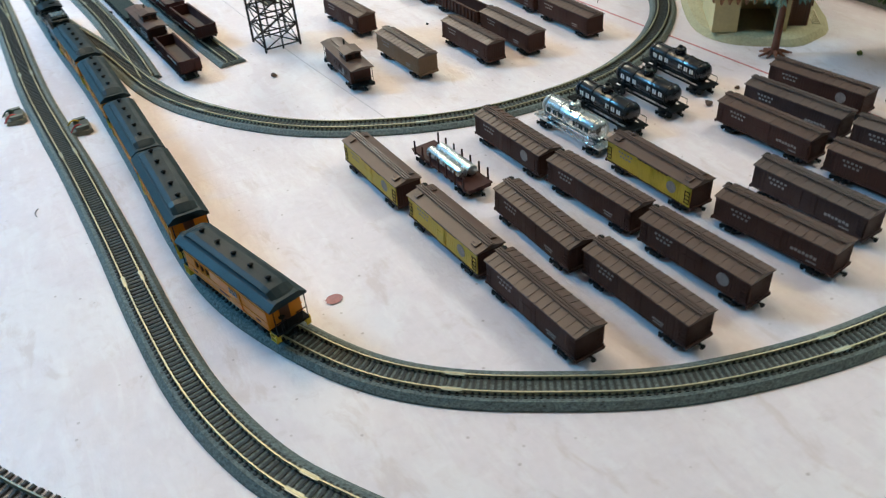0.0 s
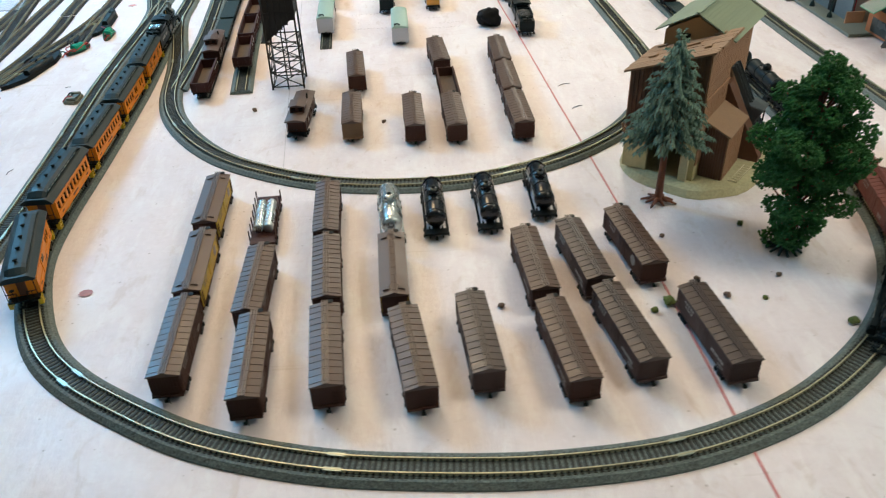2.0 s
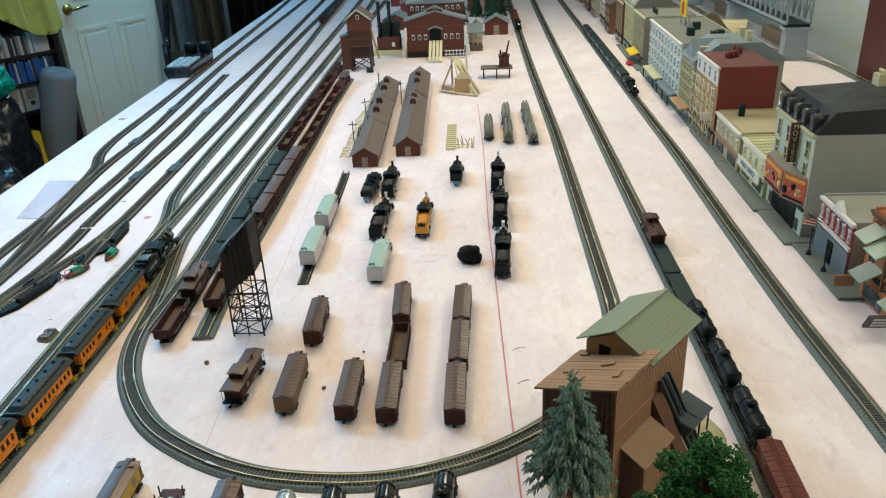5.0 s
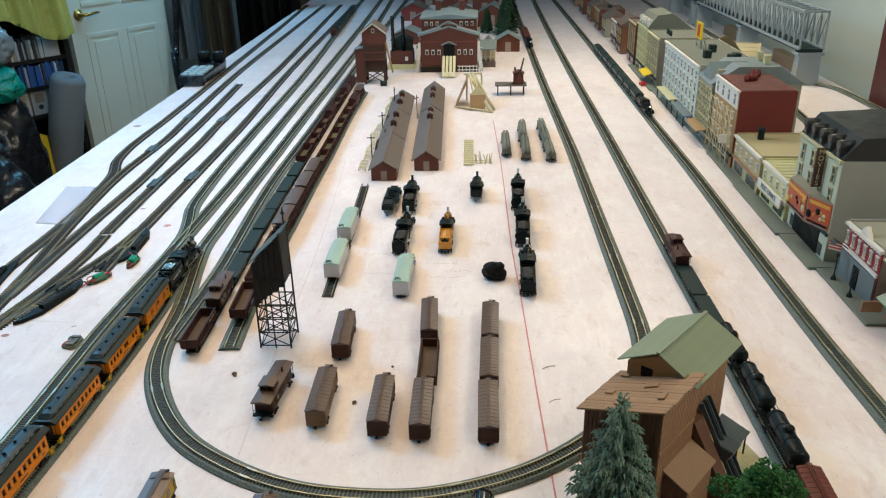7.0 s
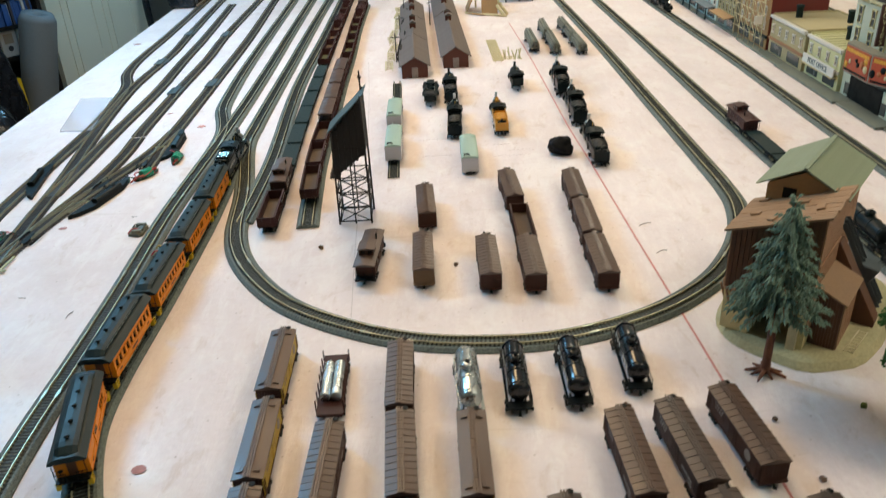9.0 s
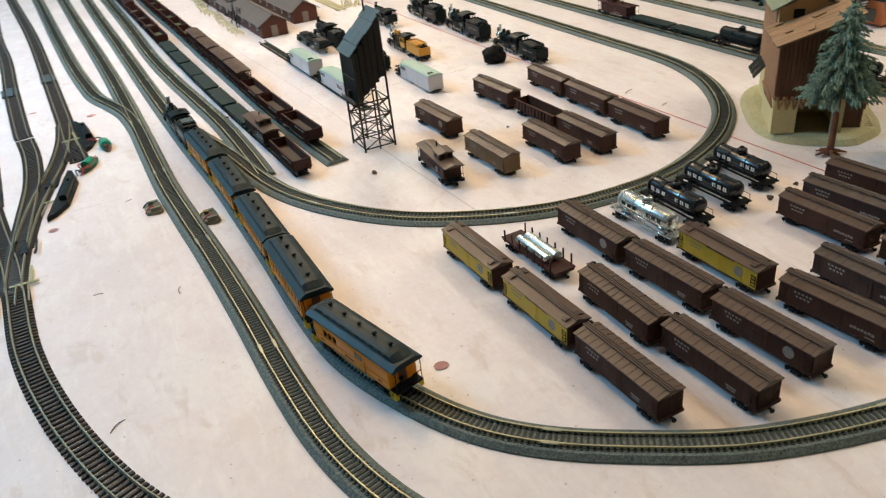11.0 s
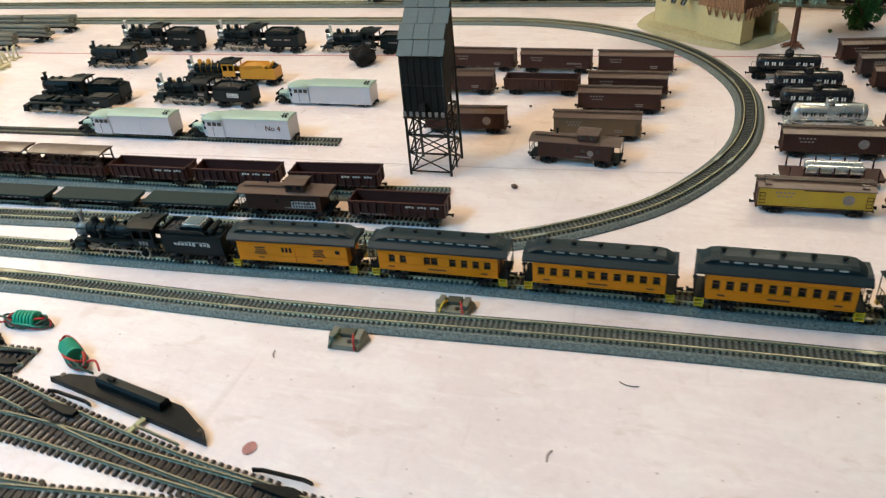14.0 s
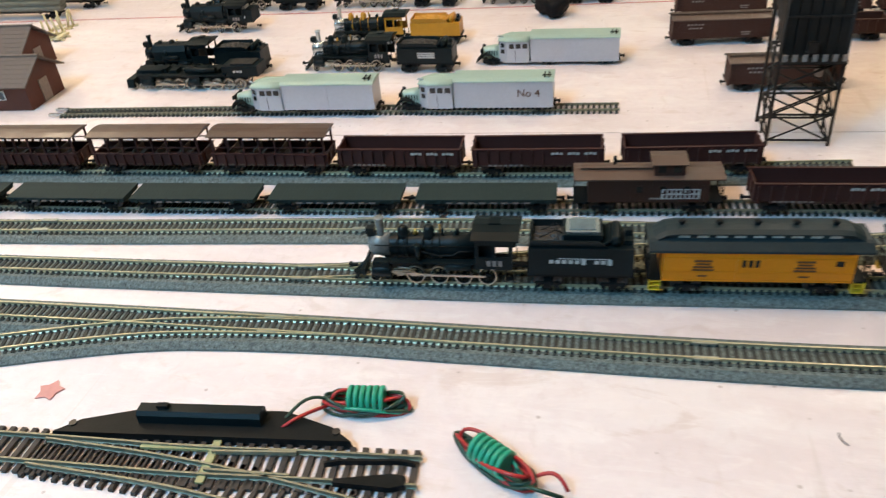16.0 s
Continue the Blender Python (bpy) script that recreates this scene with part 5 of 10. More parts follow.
        if bunker == "lid":
            lid = part("lid_frame", bevel(box(bm_new(), (0.001, T - 0.001, top + 0.0046), (0.0180, 0.0230, 0.0030)), 0.0006), M["black"], ten)
            part("silver_lid", bevel(box(bm_new(), (0.001, T - 0.001, top + 0.0068), (0.0150, 0.0190, 0.0016)), 0.0005), M["silver_lid"], lid, "bright silver square plate on the tender")
            part("lid_panel", box(bm_new(), (0.001, T - 0.001, top + 0.0078), (0.0112, 0.0150, 0.0005)), M["lid_glass"], lid)
            for dx in (-0.005, 0.002):
                part("wire", tube(bm_new(), [(dx, T + 0.0100, top + 0.0056), (dx + 0.001, T + 0.0150, top + 0.0070), (dx - 0.001, T + 0.0200, top + 0.0050), (dx, T + 0.0240, top + 0.0030)], 0.0004, 5), M["black_soft"], lid)
        tank = lathe(bm_new(), [(0.0004, -0.0092), (0.0029, -0.0088), (0.0031, -0.0070), (0.0031, 0.0070), (0.0029, 0.0088), (0.0004, 0.0092)], (0, T - 0.0200, top + 0.0030), 14, "x")
        part("rear_tank", tank, coat, ten)
        part("tool_box", bevel(box(bm_new(), (0, T - 0.0268, top + 0.0012), (0.0140, 0.0046, 0.0030)), 0.0005), M["black"], ten)
        part("rear_lamp", bevel(box(bm_new(), (0, T - 0.0270, top + 0.0042), (0.0034, 0.0034, 0.0034)), 0.0006), M["black"], ten)
        ud = bm_new()
        box(ud, (0, T, 0.0090), (0.0210, 0.0620, 0.0024))
        part("tender_frame", ud, M["black_soft"], ten)
        for s in (-1, 1):
            truck(T + s * 0.0190, c)
        coupler(T - 0.0310, c)
        rod_b = bm_new()
        box(rod_b, (0, Y(-0.045), 0.0085), (0.0040, 0.0120, 0.0014))
        part("drawbar", rod_b, M["black_soft"], c)
    else:
        bk = bm_new()
        box(bk, (0, -0.0460, 0.0190), (0.0220, 0.0100, 0.0130))
        part("rear_bunker", bk, paint, c)
        coupler(-0.0510, c)
    return c


M["lamp_on"] = bpy.data.materials.new("glowing_headlight_lens")
M["lamp_on"].use_nodes = True
lo_n = M["lamp_on"].node_tree.nodes["Principled BSDF"]
lo_n.inputs["Emission Color"].default_value, lo_n.inputs["Emission Strength"].default_value = (1.0, 0.9, 0.65, 1), 6.0
M["lid_glass"] = mat("blue_grey_glossy_panel", (0.22, 0.29, 0.31), 0.15, 0.5, var=0.2)
M["silver_lid"] = mat("bright_silver_plate", (0.72, 0.76, 0.74), 0.2, 0.9, var=0.05, s1=100, s2=600, bump=0.02)


def goose(label):
    """A silver railbus facing +y: freight box, cab with a tapered nose, motor hood."""
    c = thing("railcar", label, "railcar", "silver railcars")
    W = 0.0265
    h = W / 2
    body = part("freight_box", prism(bm_new(), [(-h, 0.0042), (-h, 0.0292), (-h * 0.8, 0.0308), (0, 0.0318), (h * 0.8, 0.0308), (h, 0.0292), (h, 0.0042)], -0.0750, 0.0150), M["goose"], c)
    part("box_roof", prism(bm_new(), [(-h - 0.0007, 0.0288), (-h - 0.0004, 0.0298), (-h * 0.80, 0.0314), (-h * 0.4, 0.0322), (0, 0.0325), (h * 0.4, 0.0322), (h * 0.80, 0.0314), (h + 0.0004, 0.0298), (h + 0.0007, 0.0288)], -0.0758, 0.0157), M["goose_roof"], c)
    for y in (-0.0746, 0.0146):
        part("end_post", box(bm_new(), (-h - 0.0002, y, 0.0165), (0.0007, 0.0010, 0.0246)), M["goose"], body)
    part("door_seam", box(bm_new(), (-h - 0.0002, -0.0300, 0.0165), (0.0004, 0.0005, 0.0230)), M["goose"], body)
    rack = bm_new()
    for y in (-0.0715, -0.0675):
        tube(rack, [(-0.0090, y, 0.0312), (-0.0090, y, 0.0338), (-0.0030, y, 0.0345), (0.0, y, 0.0322)], 0.0006, 5)
    rod(rack, (-0.0090, -0.0735, 0.0338), (-0.0090, -0.0655, 0.0338), 0.0007, 6)
    part("roof_bracket", rack, M["black_soft"], c)
    # cab: a six-sided plan narrowing to the windscreen
    plan = [(-h, 0.0168), (-h, 0.0400), (-0.0070, 0.0500), (0.0070, 0.0500), (h, 0.0400), (h, 0.0168)]
    cb = bm_new()
    lo = [cb.verts.new((x, y, 0.0034)) for x, y in plan]
    hi = [cb.verts.new((x * (0.97 if y < 0.041 else 0.92), y - (0.0 if y < 0.045 else 0.0020), 0.0262)) for x, y in plan]
    for i in range(6):
        cb.faces.new((lo[i], lo[(i + 1) % 6], hi[(i + 1) % 6], hi[i]))
    cb.faces.new(lo[::-1])
    cb.faces.new(hi)
    bmesh.ops.recalc_face_normals(cb, faces=cb.faces[:])
    cab = part("cab", cb, M["goose"], c)
    crf = bm_new()
    rings = []
    for k, z in ((1.04, 0.0258), (1.05, 0.0268), (0.86, 0.0286), (0.48, 0.0298)):
        rings.append([crf.verts.new((x * k, 0.0165 + (y - 0.0165) * (1 if k > 1 else 0.97 - (1 - k) * 0.25) if y > 0.02 else 0.0165, z - (0.0012 if y > 0.045 else 0))) for x, y in plan])
    for r0, r1 in zip(rings, rings[1:]):
        for i in range(6):
            crf.faces.new((r0[i], r0[(i + 1) % 6], r1[(i + 1) % 6], r1[i])).smooth = True
    crf.faces.new(rings[0][::-1])
    crf.faces.new(rings[-1])
    bmesh.ops.recalc_face_normals(crf, faces=crf.faces[:])
    part("cab_roof", crf, M["goose_roof"], cab)
    part("horn", rod(bm_new(), (-0.004, 0.0440, 0.0285), (-0.004, 0.0500, 0.0296), 0.0005, 6, r2=0.0011), M["silver"], cab)
    for s in (-1, 1):
        for y in (0.0210, 0.0280, 0.0350):
            part("window_pane", box(bm_new(), (s * (h - 0.0001), y, 0.0212), (0.0008, 0.0052, 0.0048)), M["glass_dark"], cab)
        part("door_seam", box(bm_new(), (s * (h - 0.0001), 0.0312, 0.0105), (0.0008, 0.0004, 0.0130)), M["glass_dark"], cab)
        for z in (0.0212, 0.0148):
            pane = box(bm_new(), (0, 0, 0), (0.0010, 0.0042, 0.0040))
            part("corner_pane", pane, M["glass_dark"], cab).matrix_basis = pose(s * 0.0099, 0.0448, z, 0, 0, s * 32)
    part("windscreen", box(bm_new(), (0, 0.0486, 0.0222), (0.0110, 0.0016, 0.0046)), M["glass_dark"], cab)
    hood = bm_new()
    hr = []
    for y, w, z in ((0.0490, 0.0072, 0.0190), (0.0560, 0.0068, 0.0184), (0.0640, 0.0058, 0.0172), (0.0668, 0.0052, 0.0164)):
        hr.append([hood.verts.new(p) for p in ((-w, y, 0.0050), (-w, y, z - 0.0040), (-w * 0.72, y, z - 0.0010), (0, y, z), (w * 0.72, y, z - 0.0010), (w, y, z - 0.0040), (w, y, 0.0050))])
    for r0, r1 in zip(hr, hr[1:]):
        for i in range(7):
            hood.faces.new((r0[i], r0[(i + 1) % 7], r1[(i + 1) % 7], r1[i])).smooth = i not in (0, 5, 6)
    hood.faces.new(hr[0])
    hood.faces.new(hr[-1][::-1])
    bmesh.ops.recalc_face_normals(hood, faces=hood.faces[:])
    part("hood", hood, M["goose_roof"], c)
    part("radiator", bevel(box(bm_new(), (0, 0.0674, 0.0108), (0.0110, 0.0016, 0.0112)), 0.0005), M["black_soft"], c)
    for s in (-1, 1):
        lamp = part("headlight", lathe(bm_new(), [(0.0003, -0.0018), (0.0016, -0.0012), (0.0022, 0.0012), (0.0003, 0.0014)], (s * 0.0082, 0.0672, 0.0150), 12, "y"), M["black_soft"], c)
        part("lens", lathe(bm_new(), [(0.0017, 0.0013), (0.0003, 0.0017)], (s * 0.0082, 0.0672, 0.0150), 12, "y"), M["silver"], lamp)
        arch = bm_new()
        pts = [(0.0480, 0.0050), (0.0530, 0.0062), (0.0575, 0.0100), (0.0630, 0.0118), (0.0685, 0.0100), (0.0705, 0.0062)]
        up_, dn = ([[arch.verts.new((s * x, y, z + dz)) for x in (0.0060, 0.0118)] for y, z in pts] for dz in (0.0006, -0.0006))
        for ring in (up_, dn):
            for q0, q1 in zip(ring, ring[1:]):
                arch.faces.new((q0[0], q0[1], q1[1], q1[0]))
        for e in (0, 1):
            for i in range(len(pts) - 1):
                arch.faces.new((up_[i][e], dn[i][e], dn[i + 1][e], up_[i + 1][e]))
        for i in (0, len(pts) - 1):
            arch.faces.new((up_[i][0], up_[i][1], dn[i][1], dn[i][0]))
        bmesh.ops.recalc_face_normals(arch, faces=arch.faces[:])
        part("fender", arch, M["black_soft"], c)
        side = bm_new()
        for i in range(5):
            box(side, (s * 0.0071, 0.0515 + i * 0.0026, 0.0120), (0.0006, 0.0008, 0.0052))
        part("hood_louvres", side, M["black_soft"], c)
    pi = bm_new()
    for i in range(7):
        x = -0.0090 + i * 0.0030
        rod(pi, (x, 0.0690, 0.0068), (x * 0.6, 0.0745, 0.0016), 0.0006, 5)
    box(pi, (0, 0.0692, 0.0066), (0.0200, 0.0016, 0.0014))
    part("pilot", pi, M["black_soft"], c)
    part("frame", box(bm_new(), (0, -0.007, 0.0042), (0.0160, 0.140, 0.0020)), M["black_soft"], c)
    for y in (-0.062, -0.004, 0.058):
        truck(y, c)
    coupler(-0.0765, c)
    return c


def log_car(label, seed, k=1.0):
    rng = random.Random(seed)
    c = thing("log_car", label, "freight car", "log cars")
    f = bm_new()
    box(f, (0, 0, 0.0085), (0.0060, 0.150 * k, 0.0020))
    for s in (-1, 1):
        for y in (0.045 * k, 0.062 * k):
            box(f, (0, s * y, 0.0100), (0.0250, 0.0026, 0.0020))
    part("frame", f, M["black_soft"], c)
    for i, (x, z) in enumerate(((-0.0080, 0.0155), (0.0, 0.0152), (0.0080, 0.0155), (-0.0078, 0.0226), (0.0003, 0.0222), (0.0076, 0.0227), (-0.0040, 0.0290), (0.0042, 0.0287))):
        g = bm_new()
        r = 0.0038 * rng.uniform(0.85, 1.1)
        h = rng.uniform(0.070, 0.080) * k
        prof = [(0.0008, -h), (r * 1.05, -h), (r, -h * 0.5), (r * 0.97, 0), (r * 0.93, h * 0.5), (r * 0.9, h), (0.0008, h)]
        lathe(g, prof, (x, rng.uniform(-0.004, 0.004), z), 10, "y")
        part("log", g, M["log"], c)
    for s in (-1, 1):
        truck(s * 0.055 * k, c)
        coupler(s * 0.0765 * k, c)
    return c


M["log"] = mat("grey_green_bark", (0.15, 0.155, 0.125), 0.85, var=0.45, s1=60, s2=500, bump=0.8, stretch=(1, 0.15, 1), rnd=0.4)


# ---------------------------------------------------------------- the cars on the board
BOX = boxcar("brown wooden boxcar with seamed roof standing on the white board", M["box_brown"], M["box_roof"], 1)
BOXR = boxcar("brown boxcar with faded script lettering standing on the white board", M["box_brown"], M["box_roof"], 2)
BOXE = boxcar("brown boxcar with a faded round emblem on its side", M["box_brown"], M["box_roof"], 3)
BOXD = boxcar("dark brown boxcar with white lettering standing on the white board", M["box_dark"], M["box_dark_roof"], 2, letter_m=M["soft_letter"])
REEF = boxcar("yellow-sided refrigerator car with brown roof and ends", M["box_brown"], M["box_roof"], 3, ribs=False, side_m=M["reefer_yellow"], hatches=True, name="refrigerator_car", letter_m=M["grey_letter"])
GOLD = boxcar("golden-brown boxcar with a plain brown roof", M["box_gold"], M["box_roof"], 1)
FLAT_STAKE = stake_flat("brown stake flat car loaded with two silver cylinders")
TANK_K = tank_car("glossy black tank car with white block lettering", M["gloss_black"])
TANK_S = tank_car("bright silver tank car with dark block lettering", M["silver"])
GON = gondola("brown ribbed gondola car standing empty on the board", M["box_brown"], group="freight cars on the board", letters=False)
CAB = caboose("brown wooden caboose with cupola standing on the board", M["box_brown"], M["box_roof"], emblem=1)

# kind, x, y, turn
YARD = [
    (REEF, -0.284, 0.689, 2.2), (REEF, -0.277, 0.574, 2.8), (BOX, -0.271, 0.466, 2.6),
    (FLAT_STAKE, -0.226, 0.668, 3.0), (BOX, -0.217, 0.541, 0.0), (BOX, -0.206, 0.437, 2.9),
    (BOXE, -0.160, 0.661, 2.2), (BOX, -0.153, 0.553, 4.0), (BOXE, -0.146, 0.444, 4.6),
    (TANK_S, -0.095, 0.659, 3.3), (REEF, -0.092, 0.550, 1.8), (BOXR, -0.077, 0.435, 7.6),
    (TANK_K, -0.049, 0.668, 1.1), (TANK_K, 0.007, 0.673, 1.1), (TANK_K, 0.067, 0.692, -0.6),
    (BOXD, -0.022, 0.449, 4.0), (BOXR, 0.038, 0.547, 3.4), (BOXR, 0.047, 0.434, 6.3), (BOXD, 0.086, 0.558, 6.2), (BOXD, 0.101, 0.450, 9.0),
    (BOXE, 0.139, 0.575, 7.0), (BOXD, 0.172, 0.442, 6.2),
    (CAB, -0.213, 0.922, -3.0), (GOLD, -0.145, 0.908, 2.3), (BOXE, -0.146, 1.067, 4.0), (BOX, -0.065, 0.892, 1.6),
    (BOX, -0.022, 1.113, 4.0), (GON, -0.014, 0.999, 1.8), (BOX, -0.013, 0.887, 1.7),
    (BOX, 0.071, 1.104, 0.0), (BOXR, 0.071, 0.995, 0.2), (BOX, 0.071, 0.885, 1.1),
]
seen_kinds = {}
for ob, x, y, a in YARD:
    m = pose(x, y, 0, 0, 0, a)
    if ob.name in seen_kinds:
        copy_thing(ob, m)
    else:
        seen_kinds[ob.name] = 1
        ob.matrix_basis = m

# ore sidings
GON_O = gondola("dark maroon ribbed gondola car with faded lettering on siding", M["ore_brown"])
GON_C = gondola("maroon open excursion car with posts and arched brown roof", M["ore_brown"], covered=True, z1=0.0182, letters=False, name="excursion_car")
GON_G = gondola("brown gondola car with dull green load on siding", M["ore_brown"], load=M["green_load"], letters=False)
FLAT_O = flatcar("low slate-grey flat car on the siding", M["flat_dark"])
CAB_O = caboose("dark brown caboose with lettered side panel on the siding", M["box_brown"], M["box_roof"], emblem=2, L=0.082)
BOX_O = boxcar("dark maroon boxcar at the end of the siding", M["ore_brown"], M["ore_brown"], 0, group="ore train cars")


def rake(line, items, z=0.008):
    for ob, y in items:
        s = next(i for i, p in enumerate(line[0]) if p.y >= y) * 0.006
        m = on_track(line, s, z=z)
        if ob.matrix_basis.translation.length < 1e-6:
            ob.matrix_basis = m
        else:
            copy_thing(ob, m)


rake(ORE1, [(GON_O, 1.066), (CAB_O, 1.186)] + [(FLAT_O, 1.300 + 0.1135 * i) for i in range(6)] + [(GON_G, 1.985), (GON_O, 2.098), (GON_O, 2.210), (GON_O, 2.322), (BOX_O, 2.434), (GON_G, 2.546), (GON_O, 2.658), (BOX_O, 2.770), (BOX_O, 2.882)], 0.0042)
rake(ORE2, [(GON_O, 1.158), (GON_O, 1.268), (GON_O, 1.378)] + [(GON_C, 1.487 + 0.109 * i) for i in range(4)] + [(GON_G, 1.923 + 0.109 * i) for i in range(5)] + [(GON_O, 2.468), (BOX_O, 2.577), (GON_C, 2.686)])

# ---------------------------------------------------------------- trains on the main line
s0 = where_y(PASS, 1.362)
PL = loco("black steam locomotive pulling the yellow passenger train", M["black"], bunker="lid", nose=M["graphite"])
PL.matrix_basis = on_track(PASS, s0 + 0.082, 0.08, back=True) @ Matrix.Diagonal((1.06, 1.03, 1.16, 1))
cars = [coach("orange-yellow baggage car with dark clerestory roof", "baggage"), coach("orange-yellow parlor car with mixed windows and dark roof", "parlor"),
        coach("orange-yellow coach with a row of windows and dark roof", "coach"), None, coach("orange-yellow mail and baggage car at the train's end", "mail")]
for i, cobj in enumerate(cars):
    m = on_track(PASS, s0 + 0.160 + 0.066 + i * 0.1345, 0.075, back=True) @ Matrix.Diagonal((1.06, 1.0, 1.13, 1))
    if cobj is None:
        copy_thing(cars[2], m)
    else:
        cobj.matrix_basis = m

# freight train on the same loop, heading towards the near curve
end = len(PASS[0]) - 1


def s_right(y):
    return next(i for i in range(end, 0, -1) if PASS[0][i].y <= y and PASS[0][i].x > 0) * 0.006


sc = s_right(1.375)
CAB_F = caboose("brown caboose at the rear of the freight train", M["ore_brown"], M["ore_brown"])
CAB_F.matrix_basis = on_track(PASS, sc, back=True)
FLAT_F = flatcar("low dark flat car in the freight train", M["flat_dark"], L=0.105, group="freight train cars", letters=False)
TANK_F = tank_car("matt black tank car in the freight train", M["black"], L=0.100, group="freight train cars", lettered=False)
BOX_F = boxcar("oxide red boxcar behind the freight locomotive", M["box_red"], M["box_red"], 1, group="freight train cars")
for ob, ds in ((FLAT_F, 0.106), (FLAT_F, 0.217), (TANK_F, 0.325), (TANK_F, 0.432), (TANK_F, 0.539), (BOX_F, 0.647), (BOX_F, 0.757)):
    m = on_track(PASS, sc - ds, back=True)
    if ob.matrix_basis.translation.length < 1e-6:
        ob.matrix_basis = m
    else:
        copy_thing(ob, m)
FL = loco("black steam locomotive leading the freight train", M["black"], light=False)
FL.matrix_basis = on_track(PASS, sc - 0.895, 0.08, back=True)

# the dark train beside the street
rs = [i for i, p in enumerate(OUTER[0]) if p.x > 0.2]


def s_street(y):
    return next(i for i in rs if OUTER[0][i].y >= y) * 0.006


ST = loco("black steam locomotive with lit headlight beside the street", M["black"], light=True)
ST.matrix_basis = on_track(OUTER, s_street(2.42) + 0.086, 0.08, back=True)
CO = thing("passenger_car", "dark grey passenger car behind the street locomotive", "passenger car", "dark passenger train")
b = bm_new()
box(b, (0, 0, 0.0180), (0.0250, 0.115, 0.0200))
part("body", b, M["flat_dark"], CO)
prism_b = bm_new()
prism(prism_b, [(-0.0135, 0.0278), (-0.0135, 0.0290), (-0.0080, 0.0320), (0, 0.0332), (0.0080, 0.0320), (0.0135, 0.0290), (0.0135, 0.0278)], -0.060, 0.060)
part("roof", prism_b, M["flat_dark"], CO)
for s in (-1, 1):
    for i in range(9):
        part("window_pane", box(bm_new(), (s * 0.0126, -0.044 + i * 0.011, 0.0205), (0.0004, 0.0065, 0.0062)), M["glass_dark"], CO)
    truck(s * 0.042, CO)
    coupler(s * 0.0590, CO)
for i in range(8):
    m = on_track(OUTER, s_street(2.42) + 0.228 + i * 0.128, back=True)
    if i == 0:
        CO.matrix_basis = m
    else:
        copy_thing(CO, m)

# far train on the inner track
ri = [i for i, p in enumerate(INNER[0]) if p.x > 0.1 and p.y > 1.2]
sF = next(i for i in ri if INNER[0][i].y >= 3.72) * 0.006
FF = loco("small black locomotive with lit headlight on the far track", M["black"], light=True)
FF.matrix_basis = on_track(INNER, sF + 0.06, 0.08, back=True)
for i in range(3):
    copy_thing(BOX_F, on_track(INNER, sF + 0.20 + i * 0.108, back=True))
# long dark cut of cars on the far left siding
for i in range(9):
    si = next(k for k, p in enumerate(TRF[0]) if p.y >= 4.16 + 0.13 * i) * 0.006
    copy_thing(BOX_O if i == 0 else CO, on_track(TRF, si))

# ---------------------------------------------------------------- locomotives and railcars parked in the middle
LA = loco("black steam locomotive and tender parked on the white board", M["black"], bunker="sign", nose=M["silver"])
TALL = Matrix.Diagonal((1.06, 1.0, 1.16, 1))
LA.matrix_basis = pose(-0.102, 1.458, 0, 0, 0, -0.5) @ TALL
LB = loco("ochre-yellow steam locomotive with black boiler and yellow tender", M["black"], trim=M["engine_yellow"], decor=True, letter=False, nose=M["silver"])
LB.matrix_basis = pose(-0.018, 1.464, 0, 0, 0, 1) @ Matrix.Diagonal((1, 0.96, 1.12, 1))
LT = loco("small black tank locomotive parked on the white board", M["black"], tender=False, drivers=3, saddle=True, letter=True)
LT.matrix_basis = pose(0.034, 1.722, 0, 0, 0, 0) @ TALL
LD = loco("black steam locomotive with silver smokebox and low tender on the board", M["black"], nose=M["silver"])
LD.matrix_basis = pose(0.134, 1.298, 0, 0, 0, -1) @ TALL
copy_thing(LD, pose(0.131, 1.500, 0, 0, 0, -1) @ TALL)
copy_thing(LD, pose(0.126, 1.690, 0, 0, 0, -1) @ TALL)
LM = loco("heavy black steam locomotive with many wheels on the board", M["black"], drivers=6, saddle=True, letter=False)
LM.matrix_basis = pose(-0.110, 1.664, 0, 0, 0, 2) @ Matrix.Diagonal((1.12, 0.90, 1.16, 1))


